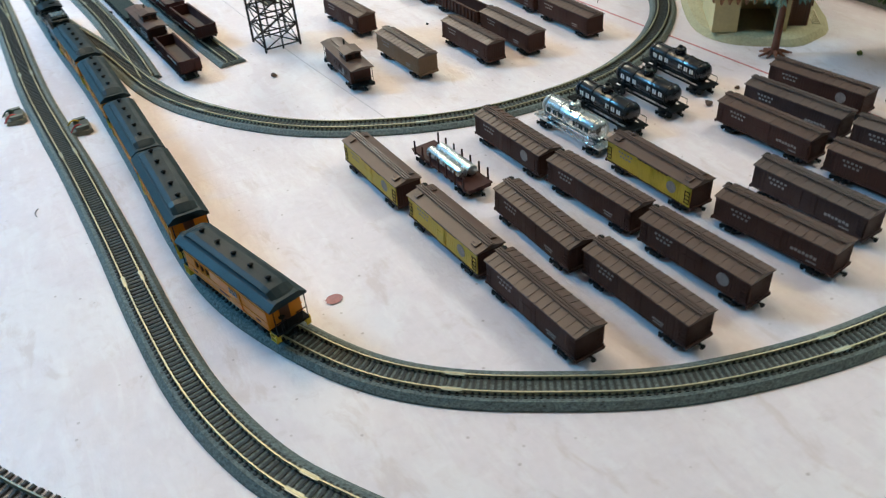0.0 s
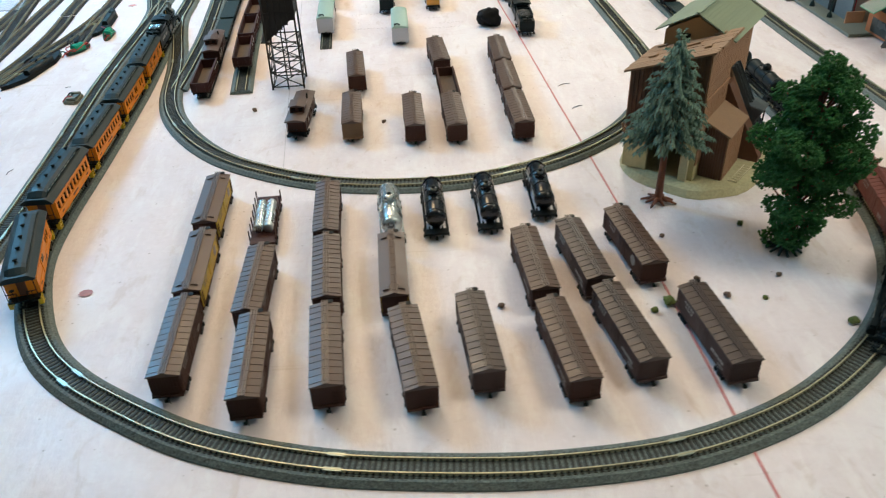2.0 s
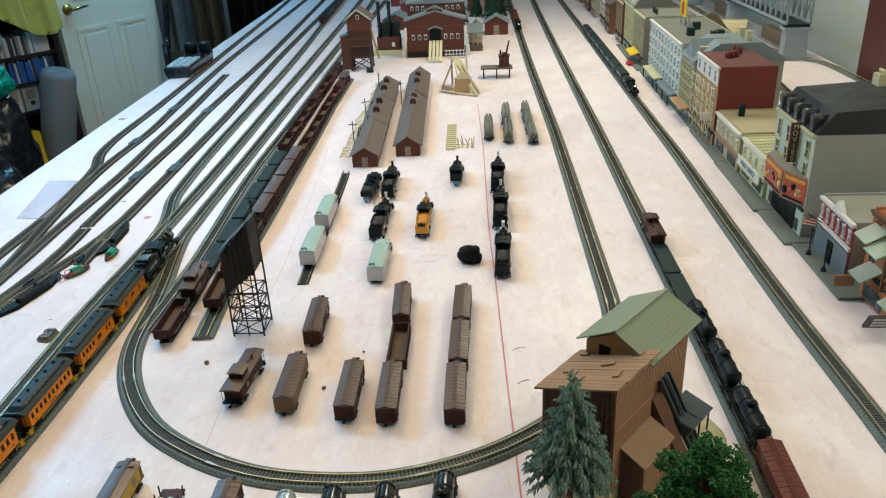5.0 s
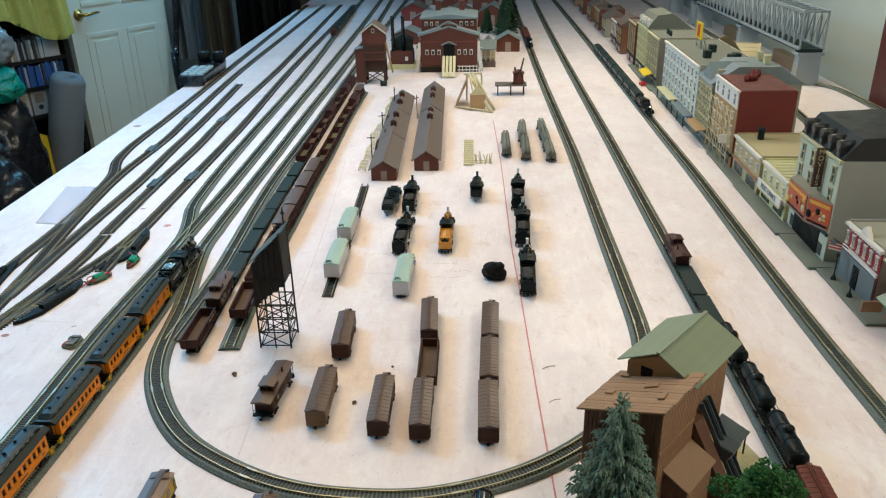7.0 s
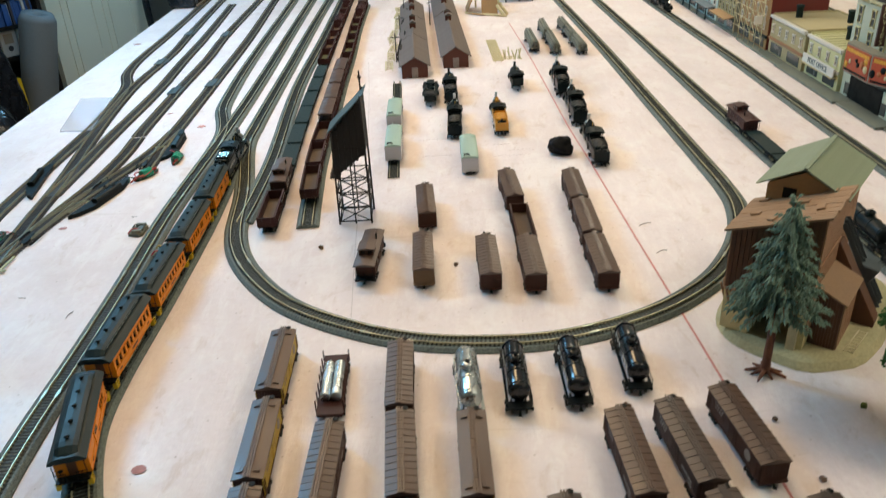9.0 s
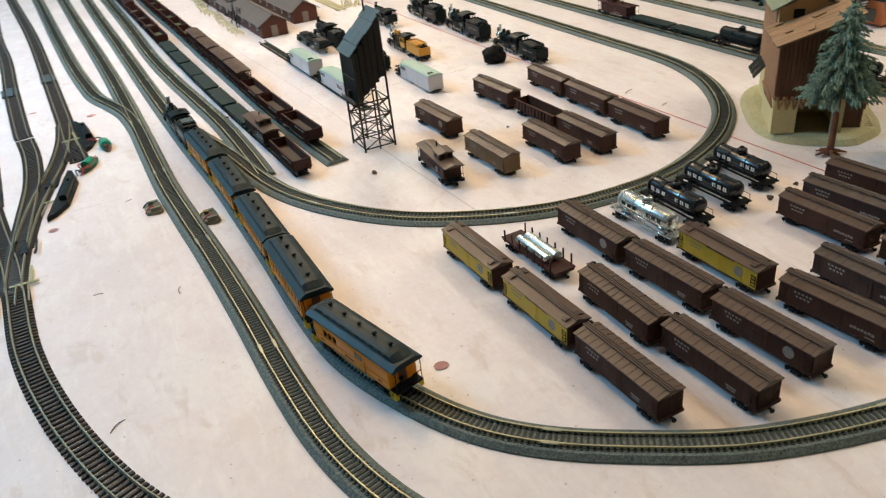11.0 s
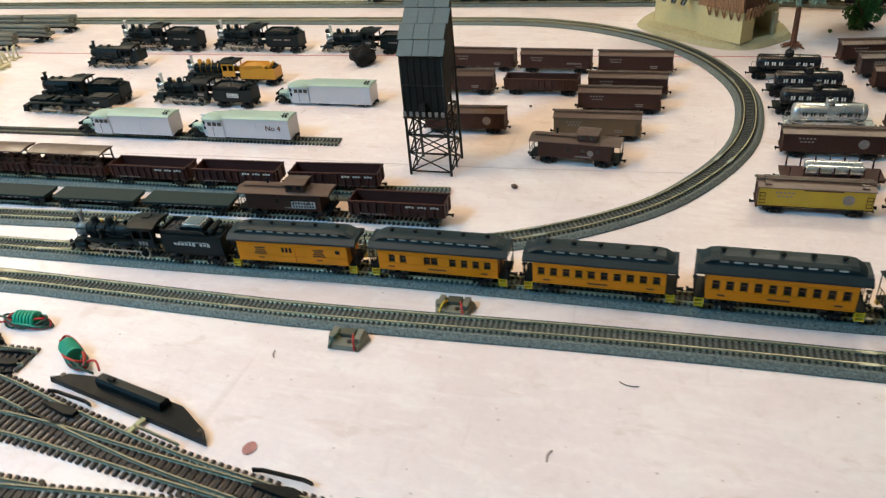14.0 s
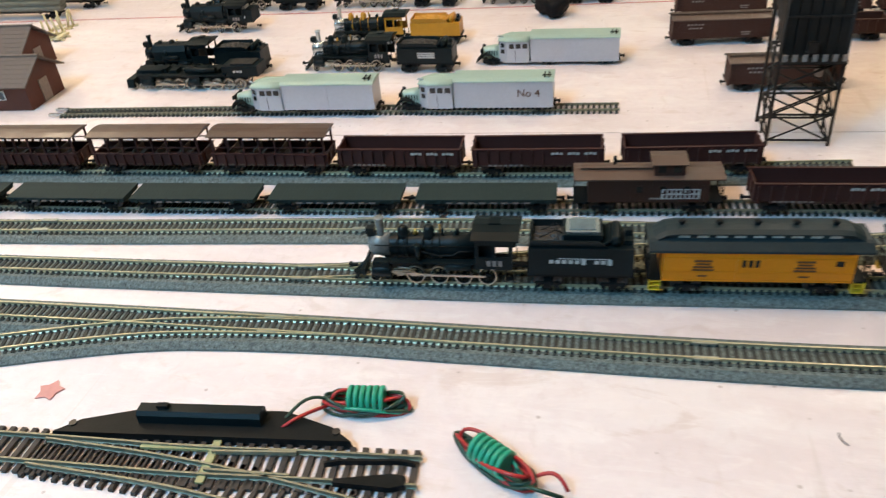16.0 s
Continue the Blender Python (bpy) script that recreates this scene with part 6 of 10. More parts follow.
def running_gear(label):
    """A long articulated engine underframe without its boiler, on two groups of drivers."""
    t = thing("locomotive_underframe", label, "locomotive", "steam locomotives")
    part("main_frame", bevel(box(bm_new(), (0, 0, 0.0130), (0.0150, 0.128, 0.0060)), 0.0008), M["black"], t)
    for s in (-1, 1):
        part("running_board", bevel(box(bm_new(), (s * 0.0125, 0.010, 0.0172), (0.0060, 0.104, 0.0014)), 0.0004), M["black"], t)
        for y in (0.050, -0.006):
            cyl = part("cylinder", rod(bm_new(), (s * 0.0132, y - 0.0065, 0.0105), (s * 0.0132, y + 0.0065, 0.0105), 0.0046, 12), M["black"], t)
            part("valve_chest", bevel(box(bm_new(), (s * 0.0126, y, 0.0162), (0.0060, 0.0110, 0.0040)), 0.0008), M["black"], cyl)
        for y0, y1 in ((0.008, 0.044), (-0.050, -0.012)):
            part("side_rod", bevel(box(bm_new(), (s * 0.0122, (y0 + y1) / 2, 0.0066), (0.0012, y1 - y0, 0.0022)), 0.0004), M["steel"], t)
            part("main_rod", rod(bm_new(), (s * 0.0132, y0 + 0.008, 0.0070), (s * 0.0132, y1 + 0.004, 0.0104), 0.0009, 6), M["steel"], t)
    for y in (0.042, 0.029, 0.016, 0.003, -0.016, -0.029, -0.042, -0.055):
        wheel_set(t, y, 0.0062, 0.0095, material=M["steel"])
    for y in (0.060, 0.071):
        wheel_set(t, y, 0.0040, 0.0090, name="pilot_wheel", material=M["steel"])
    b = bm_new()
    prism(b, [(-0.0130, 0.0030), (-0.0110, 0.0120), (0.0110, 0.0120), (0.0130, 0.0030)], 0.070, 0.078)
    part("pilot_beam", b, M["black"], t)
    part("deck_casting", bevel(box(bm_new(), (0, 0.050, 0.0185), (0.0160, 0.030, 0.0050)), 0.0010), M["black"], t)
    for k, y in enumerate((0.036, 0.022, 0.006, -0.010, -0.026)):
        part("frame_casting", bevel(box(bm_new(), (0.002 * (-1) ** k, y, 0.0186), (0.0120, 0.0085, 0.0052 - 0.0006 * k)), 0.0008), M["black"], t)
    part("air_tank", rod(bm_new(), (-0.0095, -0.030, 0.0215), (-0.0095, 0.004, 0.0215), 0.0032, 10), M["black"], t)
    tank = part("rear_tank", bevel(box(bm_new(), (0, -0.058, 0.0205), (0.0240, 0.040, 0.0110)), 0.0014), M["black"], t)
    part("coal_load", bevel(box(bm_new(), (0, -0.060, 0.0266), (0.0170, 0.026, 0.0024)), 0.0010), M["coal"], tank)
    for s in (-1, 1):
        bars([(-0.052 - i * 0.0038, 0.0205, 0.0026, 0.0022) for i in range(3)], s * 0.0122, t, M["pale_letter"])
    coupler(-0.0790, t)
    return t


running_gear("black articulated engine underframe with bright wheels and rods").matrix_basis = pose(-0.152, 1.662, 0, 0, 0, 1)
GS = goose("silver railcar with rounded roof and freight box on a short track")
GS.matrix_basis = pose(-0.2085, 1.347, 0.0042, 0, 0, 2)
copy_thing(GS, pose(-0.2175, 1.513, 0.0042, 0, 0, 2))
G3 = copy_thing(GS, pose(-0.080, 1.291, 0, 0, 0, 1))
tagged(G3, "silver railcar with rounded roof standing on the board")
for i, (k, places) in enumerate(((1.05, ((0.103, 2.085),)), (1.02, ((0.154, 2.050), (0.150, 2.215))), (0.74, ((0.216, 2.020), (0.212, 2.135), (0.208, 2.250))))):
    for n, (x, y) in enumerate(places):
        L1 = log_car("log car stacked with grey-green logs on the board", 3 * i + n, k)
        L1.matrix_basis = pose(x, y, 0, 0, 0, (1.0, 0.0, 1.5)[i])


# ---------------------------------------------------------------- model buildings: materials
# on the coaling shed these two browns carry its lit and shaded walls
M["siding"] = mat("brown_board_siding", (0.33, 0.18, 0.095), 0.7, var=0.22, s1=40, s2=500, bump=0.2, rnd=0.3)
M["siding_dark_and_shaded"] = mat("dark_brown_board_siding", (0.13, 0.058, 0.030), 0.7, var=0.2, s1=40, s2=500, rnd=0.3)
M["plank_roof"] = mat("tan_plank_roof", (0.30, 0.185, 0.105), 0.7, var=0.2, s1=40, s2=500, rnd=0.4)
M["concrete"] = mat("buff_plaster", (0.60, 0.52, 0.27), 0.8, var=0.1, s1=30, s2=300)
M["green_roof"] = mat("sage_green_shingle", (0.22, 0.27, 0.19), 0.7, var=0.12, s1=40, s2=500, rnd=0.3)
M["gravel"] = mat("olive_buff_ground_plaster", (0.42, 0.385, 0.225), 0.9, var=0.25, s1=30, s2=350, bump=0.8)
M["chute"] = mat("blue_grey_metal", (0.10, 0.12, 0.13), 0.4, 0.4, var=0.2)
M["slate"] = mat("blue_slate_panel", (0.095, 0.135, 0.145), 0.55, var=0.2, s1=40, s2=500, rnd=0.3, bump=0.05, spec=0.25)
M["trestle"] = mat("black_brown_timber", (0.014, 0.011, 0.009), 0.6, var=0.3, spec=0.3)
M["needle"] = mat("blue_green_needles", (0.185, 0.275, 0.215), 0.75, var=0.5, s1=60, s2=600)
M["needle"].node_tree.nodes["Principled BSDF"].inputs["Specular IOR Level"].default_value = 0.3
M["foam"] = mat("dark_green_foam_foliage", (0.034, 0.125, 0.028), 0.9, var=0.5, s1=60, s2=900, bump=1.0)
M["bark"] = mat("red_brown_bark", (0.17, 0.062, 0.032), 0.85, var=0.3, s1=80, s2=700, bump=0.5)
M["brick"] = mat("red_brick_plastic", (0.090, 0.024, 0.013), 0.7, var=0.2, s1=40, s2=700, bump=0.3)
M["brick_dark"] = mat("dark_red_wall_paint", (0.16, 0.026, 0.022), 0.65, var=0.12, s1=30, s2=500)
M["shed_roof"] = mat("warm_grey_shingle", (0.120, 0.100, 0.090), 0.75, var=0.15, s1=30, s2=500, rnd=0.3)
M["grey_roof"] = mat("blue_grey_metal_roof", (0.19, 0.245, 0.26), 0.5, var=0.12, s1=30, s2=500)
M["cream"] = mat("cream_plastic_timber", (0.58, 0.53, 0.33), 0.6, var=0.15, s1=50, s2=500, rnd=0.3)
M["white_trim"] = mat("white_trim_paint", (0.70, 0.69, 0.64), 0.6, var=0.05)
M["pave"] = mat("grey_green_pavement", (0.155, 0.18, 0.155), 0.75, var=0.1, s1=20, s2=300, rnd=0.2)
M["pane"] = mat("dim_model_window", (0.06, 0.07, 0.07), 0.2, var=0.3, rnd=0.5)
M["oxide"] = mat("orange_brick_plastic", (0.42, 0.145, 0.055), 0.65, var=0.15, s1=30, s2=600)
M["awning"] = mat("mint_green_stripe", (0.16, 0.46, 0.26), 0.6, var=0.08)
M["bridge"] = mat("steel_grey_bridge_paint", (0.30, 0.36, 0.40), 0.5, 0.1, var=0.1)
M["pebble"] = mat("brown_pebble", (0.13, 0.085, 0.06), 0.9, var=0.4, s1=200, s2=900)
M["moss"] = mat("green_foam_scrap", (0.10, 0.13, 0.03), 0.95, var=0.4, s1=200, s2=900, bump=1.0)


def boards(name, parent, material, p0, p1, z0, z1a, z1b, n, out, thick=0.0012, gap=0.82):
    """Upright boards on a wall from p0 to p1 in plan, with a top that may slope from z1a to z1b. Each board is a part."""
    p0, p1 = Vector(p0), Vector(p1)
    d = (p1 - p0)
    w = d.length / n
    a = math.atan2(d.y, d.x)
    for i in range(n):
        t = (i + 0.5) / n
        p = p0 + d * t
        top = z1a + (z1b - z1a) * t
        b = bm_new()
        box(b, (0, 0, (z0 + top) / 2), (w * gap, thick, top - z0))
        o = part(name, b, material, parent)
        o.matrix_basis = Matrix.Translation((p.x + out[0] * thick / 2, p.y + out[1] * thick / 2, 0)) @ Matrix.Rotation(a, 4, "Z")


# ---------------------------------------------------------------- coaling shed on its plaster base
def coaling_shed():
    t = thing("coaling_shed", "brown board coaling shed with sage green gabled top on plaster base", "building")
    b = bm_new()
    rng = random.Random(4)
    outl = []
    for i in range(36):
        a = i * math.tau / 36
        ex = 0.082 * math.copysign(abs(math.cos(a)) ** 0.75, math.cos(a)) + 0.020
        ey = 0.120 * math.copysign(abs(math.sin(a)) ** 0.75, math.sin(a)) + 0.030
        k = 1 + 0.05 * noise.noise(Vector((math.cos(a) * 2, math.sin(a) * 2, 7)))
        outl.append((ex * k, ey * k))
    lo = [b.verts.new((x, y, 0.0004)) for x, y in outl]
    mid = [b.verts.new((0.02 + (x - 0.02) * 0.93, 0.03 + (y - 0.03) * 0.95, 0.0075)) for x, y in outl]
    top = [b.verts.new((0.02 + (x - 0.02) * 0.80, 0.03 + (y - 0.03) * 0.85, 0.0100)) for x, y in outl]
    for r0, r1 in ((lo, mid), (mid, top)):
        for i in range(36):
            b.faces.new((r0[i], r0[(i + 1) % 36], r1[(i + 1) % 36], r1[i]))
    b.faces.new(top)
    b.faces.new(lo[::-1])
    part("ground_base", b, M["gravel"], t, "olive buff textured plaster ground")
    zb = 0.0096
    u0, u1, v0, v1 = -0.042, 0.040, -0.068, 0.010

    def zr(u):
        return 0.1265 + (u + 0.048) / 0.094 * 0.038
    # plaster lower storey with an opening at the front
    lw = bm_new()
    zt = 0.060
    box(lw, (u0 + 0.002, (v0 + v1) / 2, (zb + zt) / 2), (0.004, v1 - v0, zt - zb))
    box(lw, (u1 - 0.002, (v0 + v1) / 2, (zb + zt) / 2), (0.004, v1 - v0 - 0.0002, zt - zb))
    box(lw, (0, v1 - 0.002, (zb + zt) / 2), (u1 - u0 - 0.008, 0.004, zt - zb))
    box(lw, (-0.026, v0 + 0.002, (zb + zt) / 2), (0.024, 0.004, zt - zb))
    box(lw, (0.0325, v0 + 0.002, (zb + zt) / 2), (0.0070, 0.004, zt - zb))
    box(lw, (0.0075, v0 + 0.002, (0.047 + zt) / 2), (0.043, 0.004, zt - 0.047))
    box(lw, (-0.001, -0.029, zt - 0.002), (u1 - u0 - 0.010, v1 - v0 - 0.010, 0.003))
    part("plaster_wall", lw, M["concrete"], t, "buff plaster lower wall with an opening")
    # upper board walls: front in the shaded brown, sides in the lit one
    core = bm_new()
    prism(core, [(u0 + 0.0014, zt + 0.0002), (u0 + 0.0014, zr(u0) - 0.001), (u1 - 0.0014, zr(u1) - 0.001), (u1 - 0.0014, zt + 0.0002)], v0 + 0.0014, v1 - 0.0014)
    part("upper_wall", core, M["siding_dark_and_shaded"], t)
    boards("board", t, M["siding_dark_and_shaded"], (u0, v0), (u1, v0), zt - 0.004, zr(u0) - 0.0006, zr(u1) - 0.0006, 17, (0, -1))
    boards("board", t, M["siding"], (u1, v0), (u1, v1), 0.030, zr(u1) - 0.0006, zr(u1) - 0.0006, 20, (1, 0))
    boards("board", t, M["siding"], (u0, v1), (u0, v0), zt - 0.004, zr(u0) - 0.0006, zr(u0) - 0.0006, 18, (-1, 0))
    part("girt", box(bm_new(), (u1 + 0.0016, (v0 + v1) / 2, 0.108), (0.0014, v1 - v0, 0.0022)), M["siding"], t)
    # brackets under the boards
    for i in range(5):
        br = bm_new()
        y = v0 + 0.006 + i * 0.0125
        rod(br, (u0 - 0.0012, y, zt - 0.016), (u0 - 0.0050, y + 0.0050, zt + 0.002), 0.0012, 5)
        rod(br, (u0 - 0.0012, y, zt - 0.016), (u0 - 0.0050, y - 0.0050, zt + 0.002), 0.0012, 5)
        part("bracket", br, M["siding"], t)
    for i in range(5):
        br = bm_new()
        x = u0 + 0.006 + i * 0.0090
        rod(br, (x, v0 - 0.0012, zt - 0.016), (x + 0.0040, v0 - 0.0050, zt + 0.002), 0.0012, 5)
        rod(br, (x, v0 - 0.0012, zt - 0.016), (x - 0.0040, v0 - 0.0050, zt + 0.002), 0.0012, 5)
        part("bracket", br, M["siding"], t)
    # single-slope plank roof with patches
    tilt = math.atan2(0.038, 0.094)
    n = 15
    for i in range(n):
        y = -0.076 + (i + 0.5) * 0.090 / n
        b = bm_new()
        box(b, (0, 0, 0), (0.1015 + rng.uniform(-0.001, 0.002), 0.090 / n * 0.94, 0.0022))
        o = part("roof_plank", b, M["plank_roof"], t)
        o.matrix_basis = Matrix.Translation((-0.001, y, zr(-0.001) + 0.0012 + rng.uniform(-0.0002, 0.0002))) @ Matrix.Rotation(-tilt, 4, "Y")
    for x, y, sx, sy in ((-0.030, -0.040, 0.009, 0.007), (-0.008, -0.058, 0.007, 0.016), (0.006, -0.022, 0.014, 0.008), (0.028, -0.044, 0.007, 0.013), (0.026, 0.002, 0.012, 0.007), (-0.034, 0.000, 0.010, 0.006)):
        b = bm_new()
        box(b, (0, 0, 0), (sx, sy, 0.0022))
        bevel(b, 0.0006)
        o = part("roof_patch", b, M["plank_roof"], t)
        o.matrix_basis = Matrix.Translation((x, y, zr(x) + 0.0034)) @ Matrix.Rotation(-tilt, 4, "Y") @ Matrix.Rotation(rng.uniform(-0.3, 0.3), 4, "Z")
    # gabled head house
    g0, g1, w = 0.0145, 0.102, 0.0345
    gab = bm_new()
    prism(gab, [(-w, 0.058), (-w, 0.1545), (0, 0.1740), (w, 0.1545), (w, 0.058)], g0 + 0.0012, g1 - 0.0012)
    part("head_house_wall", gab, M["siding_tan"], t, "tan gabled upper house wall")
    boards("board", t, M["siding"], (w, g0), (w, g1), 0.040, 0.1548, 0.1548, 24, (1, 0))
    boards("board", t, M["siding"], (-w, g1), (-w, g0), 0.058, 0.1548, 0.1548, 22, (-1, 0))
    gap_ = bm_new()
    prism(gap_, [(-w, 0.120), (-w, 0.1545), (0, 0.1740), (w, 0.1545), (w, 0.120)], 0.0020, g0 + 0.0010)
    part("gable_end", gap_, M["siding_tan"], t)
    part("gable_hatch", box(bm_new(), (-0.012, 0.0016, 0.1480), (0.0130, 0.0012, 0.0120)), M["black_soft"], t)
    part("lower_house", box(bm_new(), (0, 0.058, (zb + 0.058) / 2), (0.066, 0.082, 0.058 - zb - 0.0002)), M["concrete"], t)
    for s in (-1, 1):
        n = 11
        slope = math.atan2(0.023, 0.041)
        for i in range(n):
            f0 = (i + 0.5) / n
            x, z = s * 0.0445 * f0, 0.1785 - 0.0250 * f0
            b = bm_new()
            box(b, (0, 0, 0), (0.0445 / n * 1.25, 0.1160, 0.0012))
            o = part("shingle_strip", b, M["green_roof"], t)
            o.matrix_basis = Matrix.Translation((x, 0.0555, z)) @ Matrix.Rotation(s * (slope - 0.09), 4, "Y")
    part("ridge_cap", box(bm_new(), (0, 0.0555, 0.1796), (0.0040, 0.1165, 0.0014)), M["green_roof"], t)
    # lean-to annex, its front shaded and its side lit by colour
    an = bm_new()
    prism(an, [(0.0402, zb), (0.0402, 0.0775), (0.066, 0.0655), (0.066, zb)], -0.0500, 0.0080)
    part("annex_wall", an, M["siding_dark_and_shaded"], t)
    boards("board", t, M["siding_dark_and_shaded"], (0.041, -0.0500), (0.066, -0.0500), zb, 0.0770, 0.0655, 9, (0, -1))
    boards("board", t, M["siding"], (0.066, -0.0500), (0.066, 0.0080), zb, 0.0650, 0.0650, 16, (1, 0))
    ar = bm_new()
    prism(ar, [(0.0405, 0.0785), (0.0405, 0.0805), (0.0700, 0.0660), (0.0700, 0.0640)], -0.0540, 0.0110)
    part("annex_roof", ar, M["plank_roof"], t)
    # white post, chutes, side ramp
    part("white_post", box(bm_new(), (0.030, -0.0710, 0.0260), (0.0085, 0.0050, 0.0330)), M["cream"], t)
    for v in (0.0365, 0.0475):
        ch = bm_new()
        A, B = Vector((0.0365, v, 0.112)), Vector((0.083, v + 0.004, 0.021))
        d = (B - A)
        q = d.to_track_quat("Y", "Z").to_matrix().to_4x4()
        box(ch, (0, 0, 0), (0.0090, d.length, 0.0012))
        for s in (-1, 1):
            box(ch, (s * 0.0045, 0, 0.0020), (0.0010, d.length, 0.0050))
        o = part("chute", ch, M["chute"], t, "blue-grey metal coal chute")
        o.matrix_basis = Matrix.Translation((A + B) / 2) @ q
    hp = bm_new()
    prism(hp, [(0.058, 0.052), (0.056, 0.070), (0.080, 0.066), (0.072, 0.048)], 0.034, 0.054)
    part("hopper", bevel(hp, 0.001), M["chute"], t, "blue-grey metal hopper on the chutes")
    rp = bm_new()
    prism(rp, [(0.0365, zb), (0.0365, 0.100), (0.0420, 0.100), (0.0880, 0.018), (0.0880, zb)], 0.0120, 0.0300)
    part("chute_house", rp, M["siding_dark_and_shaded"], t)
    dk = bm_new()
    box(dk, (0.0520, 0.098, 0.046), (0.036, 0.030, 0.0020), ry=0.30)
    part("side_canopy", dk, M["chute"], t)
    lp = bm_new()
    for y in (0.086, 0.110):
        rod(lp, (0.066, y, 0.0095), (0.066, y, 0.041), 0.0011, 6)
    part("canopy_posts", lp, M["trestle"], t)
    for y in (0.030, 0.048, 0.066):
        c = bm_new()
        box(c, (-0.047, y, 0.062), (0.0220, 0.0060, 0.0012), ry=-0.9)
        for s in (-1, 1):
            box(c, (-0.047, y + s * 0.003, 0.0635), (0.0220, 0.0008, 0.0036), ry=-0.9)
        part("side_chute", c, M["chute"], t)
    ls = bm_new()
    for s in (-1, 1):
        rod(ls, (0.078 + s * 0.004, -0.046, 0.0102), (0.082 + s * 0.004, 0.000, 0.0102), 0.0007, 5)
    for i in range(8):
        y = -0.044 + i * 0.006
        box(ls, (0.080 + (y + 0.02) * 0.08, y, 0.0102), (0.010, 0.0014, 0.0008))
    part("small_ladder", ls, M["cream"], t)
    t.matrix_basis = pose(0.2465, 0.777, 0, 0, 0, -37.5) @ Matrix.Diagonal((1, 1, 0.957, 1))
    return t


M["siding_tan"] = mat("tan_board_gable", (0.36, 0.225, 0.105), 0.7, var=0.12, s1=40, s2=500)
coaling_shed()


# ---------------------------------------------------------------- sand tower on its trestle
def tower():
    t = thing("trestle_tower", "tall black timber trestle tower with slate roofed bin", "tower")
    x0, x1, y0, y1 = -0.0215, 0.0215, -0.0225, 0.0225
    zb = {x0: 0.073, x1: 0.106}
    for x in (x0, x1):
        for y in (y0, y1):
            part("leg", rod(bm_new(), (x * 1.06, y * 1.04, 0), (x, y, 0.136 if x < 0 else 0.184), 0.0015, 6), M["trestle"], t)
    for y in (y0, y1):
        part("middle_leg", rod(bm_new(), (0, y * 1.04, 0), (0, y, 0.090), 0.0011, 6), M["trestle"], t)
    levels = (0.004, 0.026, 0.048, 0.070)
    for y in (y0, y1):
        for a, c in zip(levels, levels[1:]):
            br = bm_new()
            rod(br, (x0, y, a), (x1, y, c), 0.0008, 5)
            rod(br, (x1, y, a), (x0, y, c), 0.0008, 5)
            part("cross_brace", br, M["trestle"], t)
        for a in levels:
            part("girt", rod(bm_new(), (x0 * 1.04, y, a), (x1 * 1.04, y, a), 0.0010, 5), M["trestle"], t)
    for x in (x0, x1):
        for a, c in zip(levels, levels[1:]):
            br = bm_new()
            rod(br, (x, y0, a), (x, y1, c), 0.0008, 5)
            rod(br, (x, y1, a), (x, y0, c), 0.0008, 5)
            part("cross_brace", br, M["trestle"], t)
        for a in levels:
            part("girt", rod(bm_new(), (x, y0 * 1.04, a), (x, y1 * 1.04, a), 0.0010, 5), M["trestle"], t)
    b = bm_new()
    prism(b, [(x0 + 0.001, 0.072), (x0 + 0.001, 0.134), (x1 - 0.001, 0.180), (x1 - 0.001, 0.104)], y0 + 0.0012, y1 - 0.0012)
    part("bin", b, M["trestle"], t, "black plank hopper bin with slanting floor")
    for i in range(6):
        y = y0 + (i + 0.5) * (y1 - y0) / 6
        part("bin_board", box(bm_new(), (x0 + 0.0002, y, 0.103), (0.0016, (y1 - y0) / 6 * 0.86, 0.062)), M["trestle"], t)
        part("bin_board", box(bm_new(), (x1 - 0.0002, y, 0.142), (0.0016, (y1 - y0) / 6 * 0.86, 0.076)), M["trestle"], t)
    for s in (-1, 1):
        for i in range(5):
            x = x0 + (i + 0.5) * (x1 - x0) / 5
            f = (x - x0) / (x1 - x0)
            zl, zh = 0.072 + 0.032 * f, 0.134 + 0.046 * f
            part("bin_board", box(bm_new(), (x, s * (y1 - 0.0002), (zl + zh) / 2), ((x1 - x0) / 5 * 0.86, 0.0016, zh - zl)), M["trestle"], t)
        part("band", box(bm_new(), (0, s * (y1 + 0.0010), 0.112), (x1 - x0, 0.0010, 0.0016)), M["trestle"], t)
    part("band", box(bm_new(), (x0 - 0.0012, 0, 0.104), (0.0010, y1 - y0, 0.0016)), M["wheel"], t)
    sl = math.atan2(0.050, 0.0520)
    for r in range(4):
        for k in range(3):
            f = (r + 0.5) / 4
            x, z = -0.0265 + 0.053 * f, 0.1350 + 0.0505 * f
            pw = bm_new()
            box(pw, (0, 0, 0), (0.0178, 0.0500 / 3 * 0.97, 0.0011))
            o = part("slate", pw, M["slate"], t)
            o.matrix_basis = Matrix.Translation((x, -0.0167 + 0.0167 * k + (0.0012 if r % 2 else -0.0008), z + 0.0012 + 0.0003 * (r % 2))) @ Matrix.Rotation(-sl + 0.012, 4, "Y")
    part("platform", box(bm_new(), (-0.0245, 0, 0.0705), (0.0110, 0.046, 0.0012)), M["trestle"], t)
    for i in range(7):
        part("rail_board", box(bm_new(), (-0.0285, -0.021 + i * 0.007, 0.0745), (0.0010, 0.0034, 0.0052)), M["grey_letter"], t)
    part("spout", box(bm_new(), (-0.0245, 0.002, 0.0815), (0.0052, 0.0072, 0.0080)), M["wheel"], t)
    pl = bm_new()
    rod(pl, (x1 - 0.002, y1 - 0.004, 0.182), (x1 - 0.002, y1 - 0.004, 0.208), 0.0012, 6)
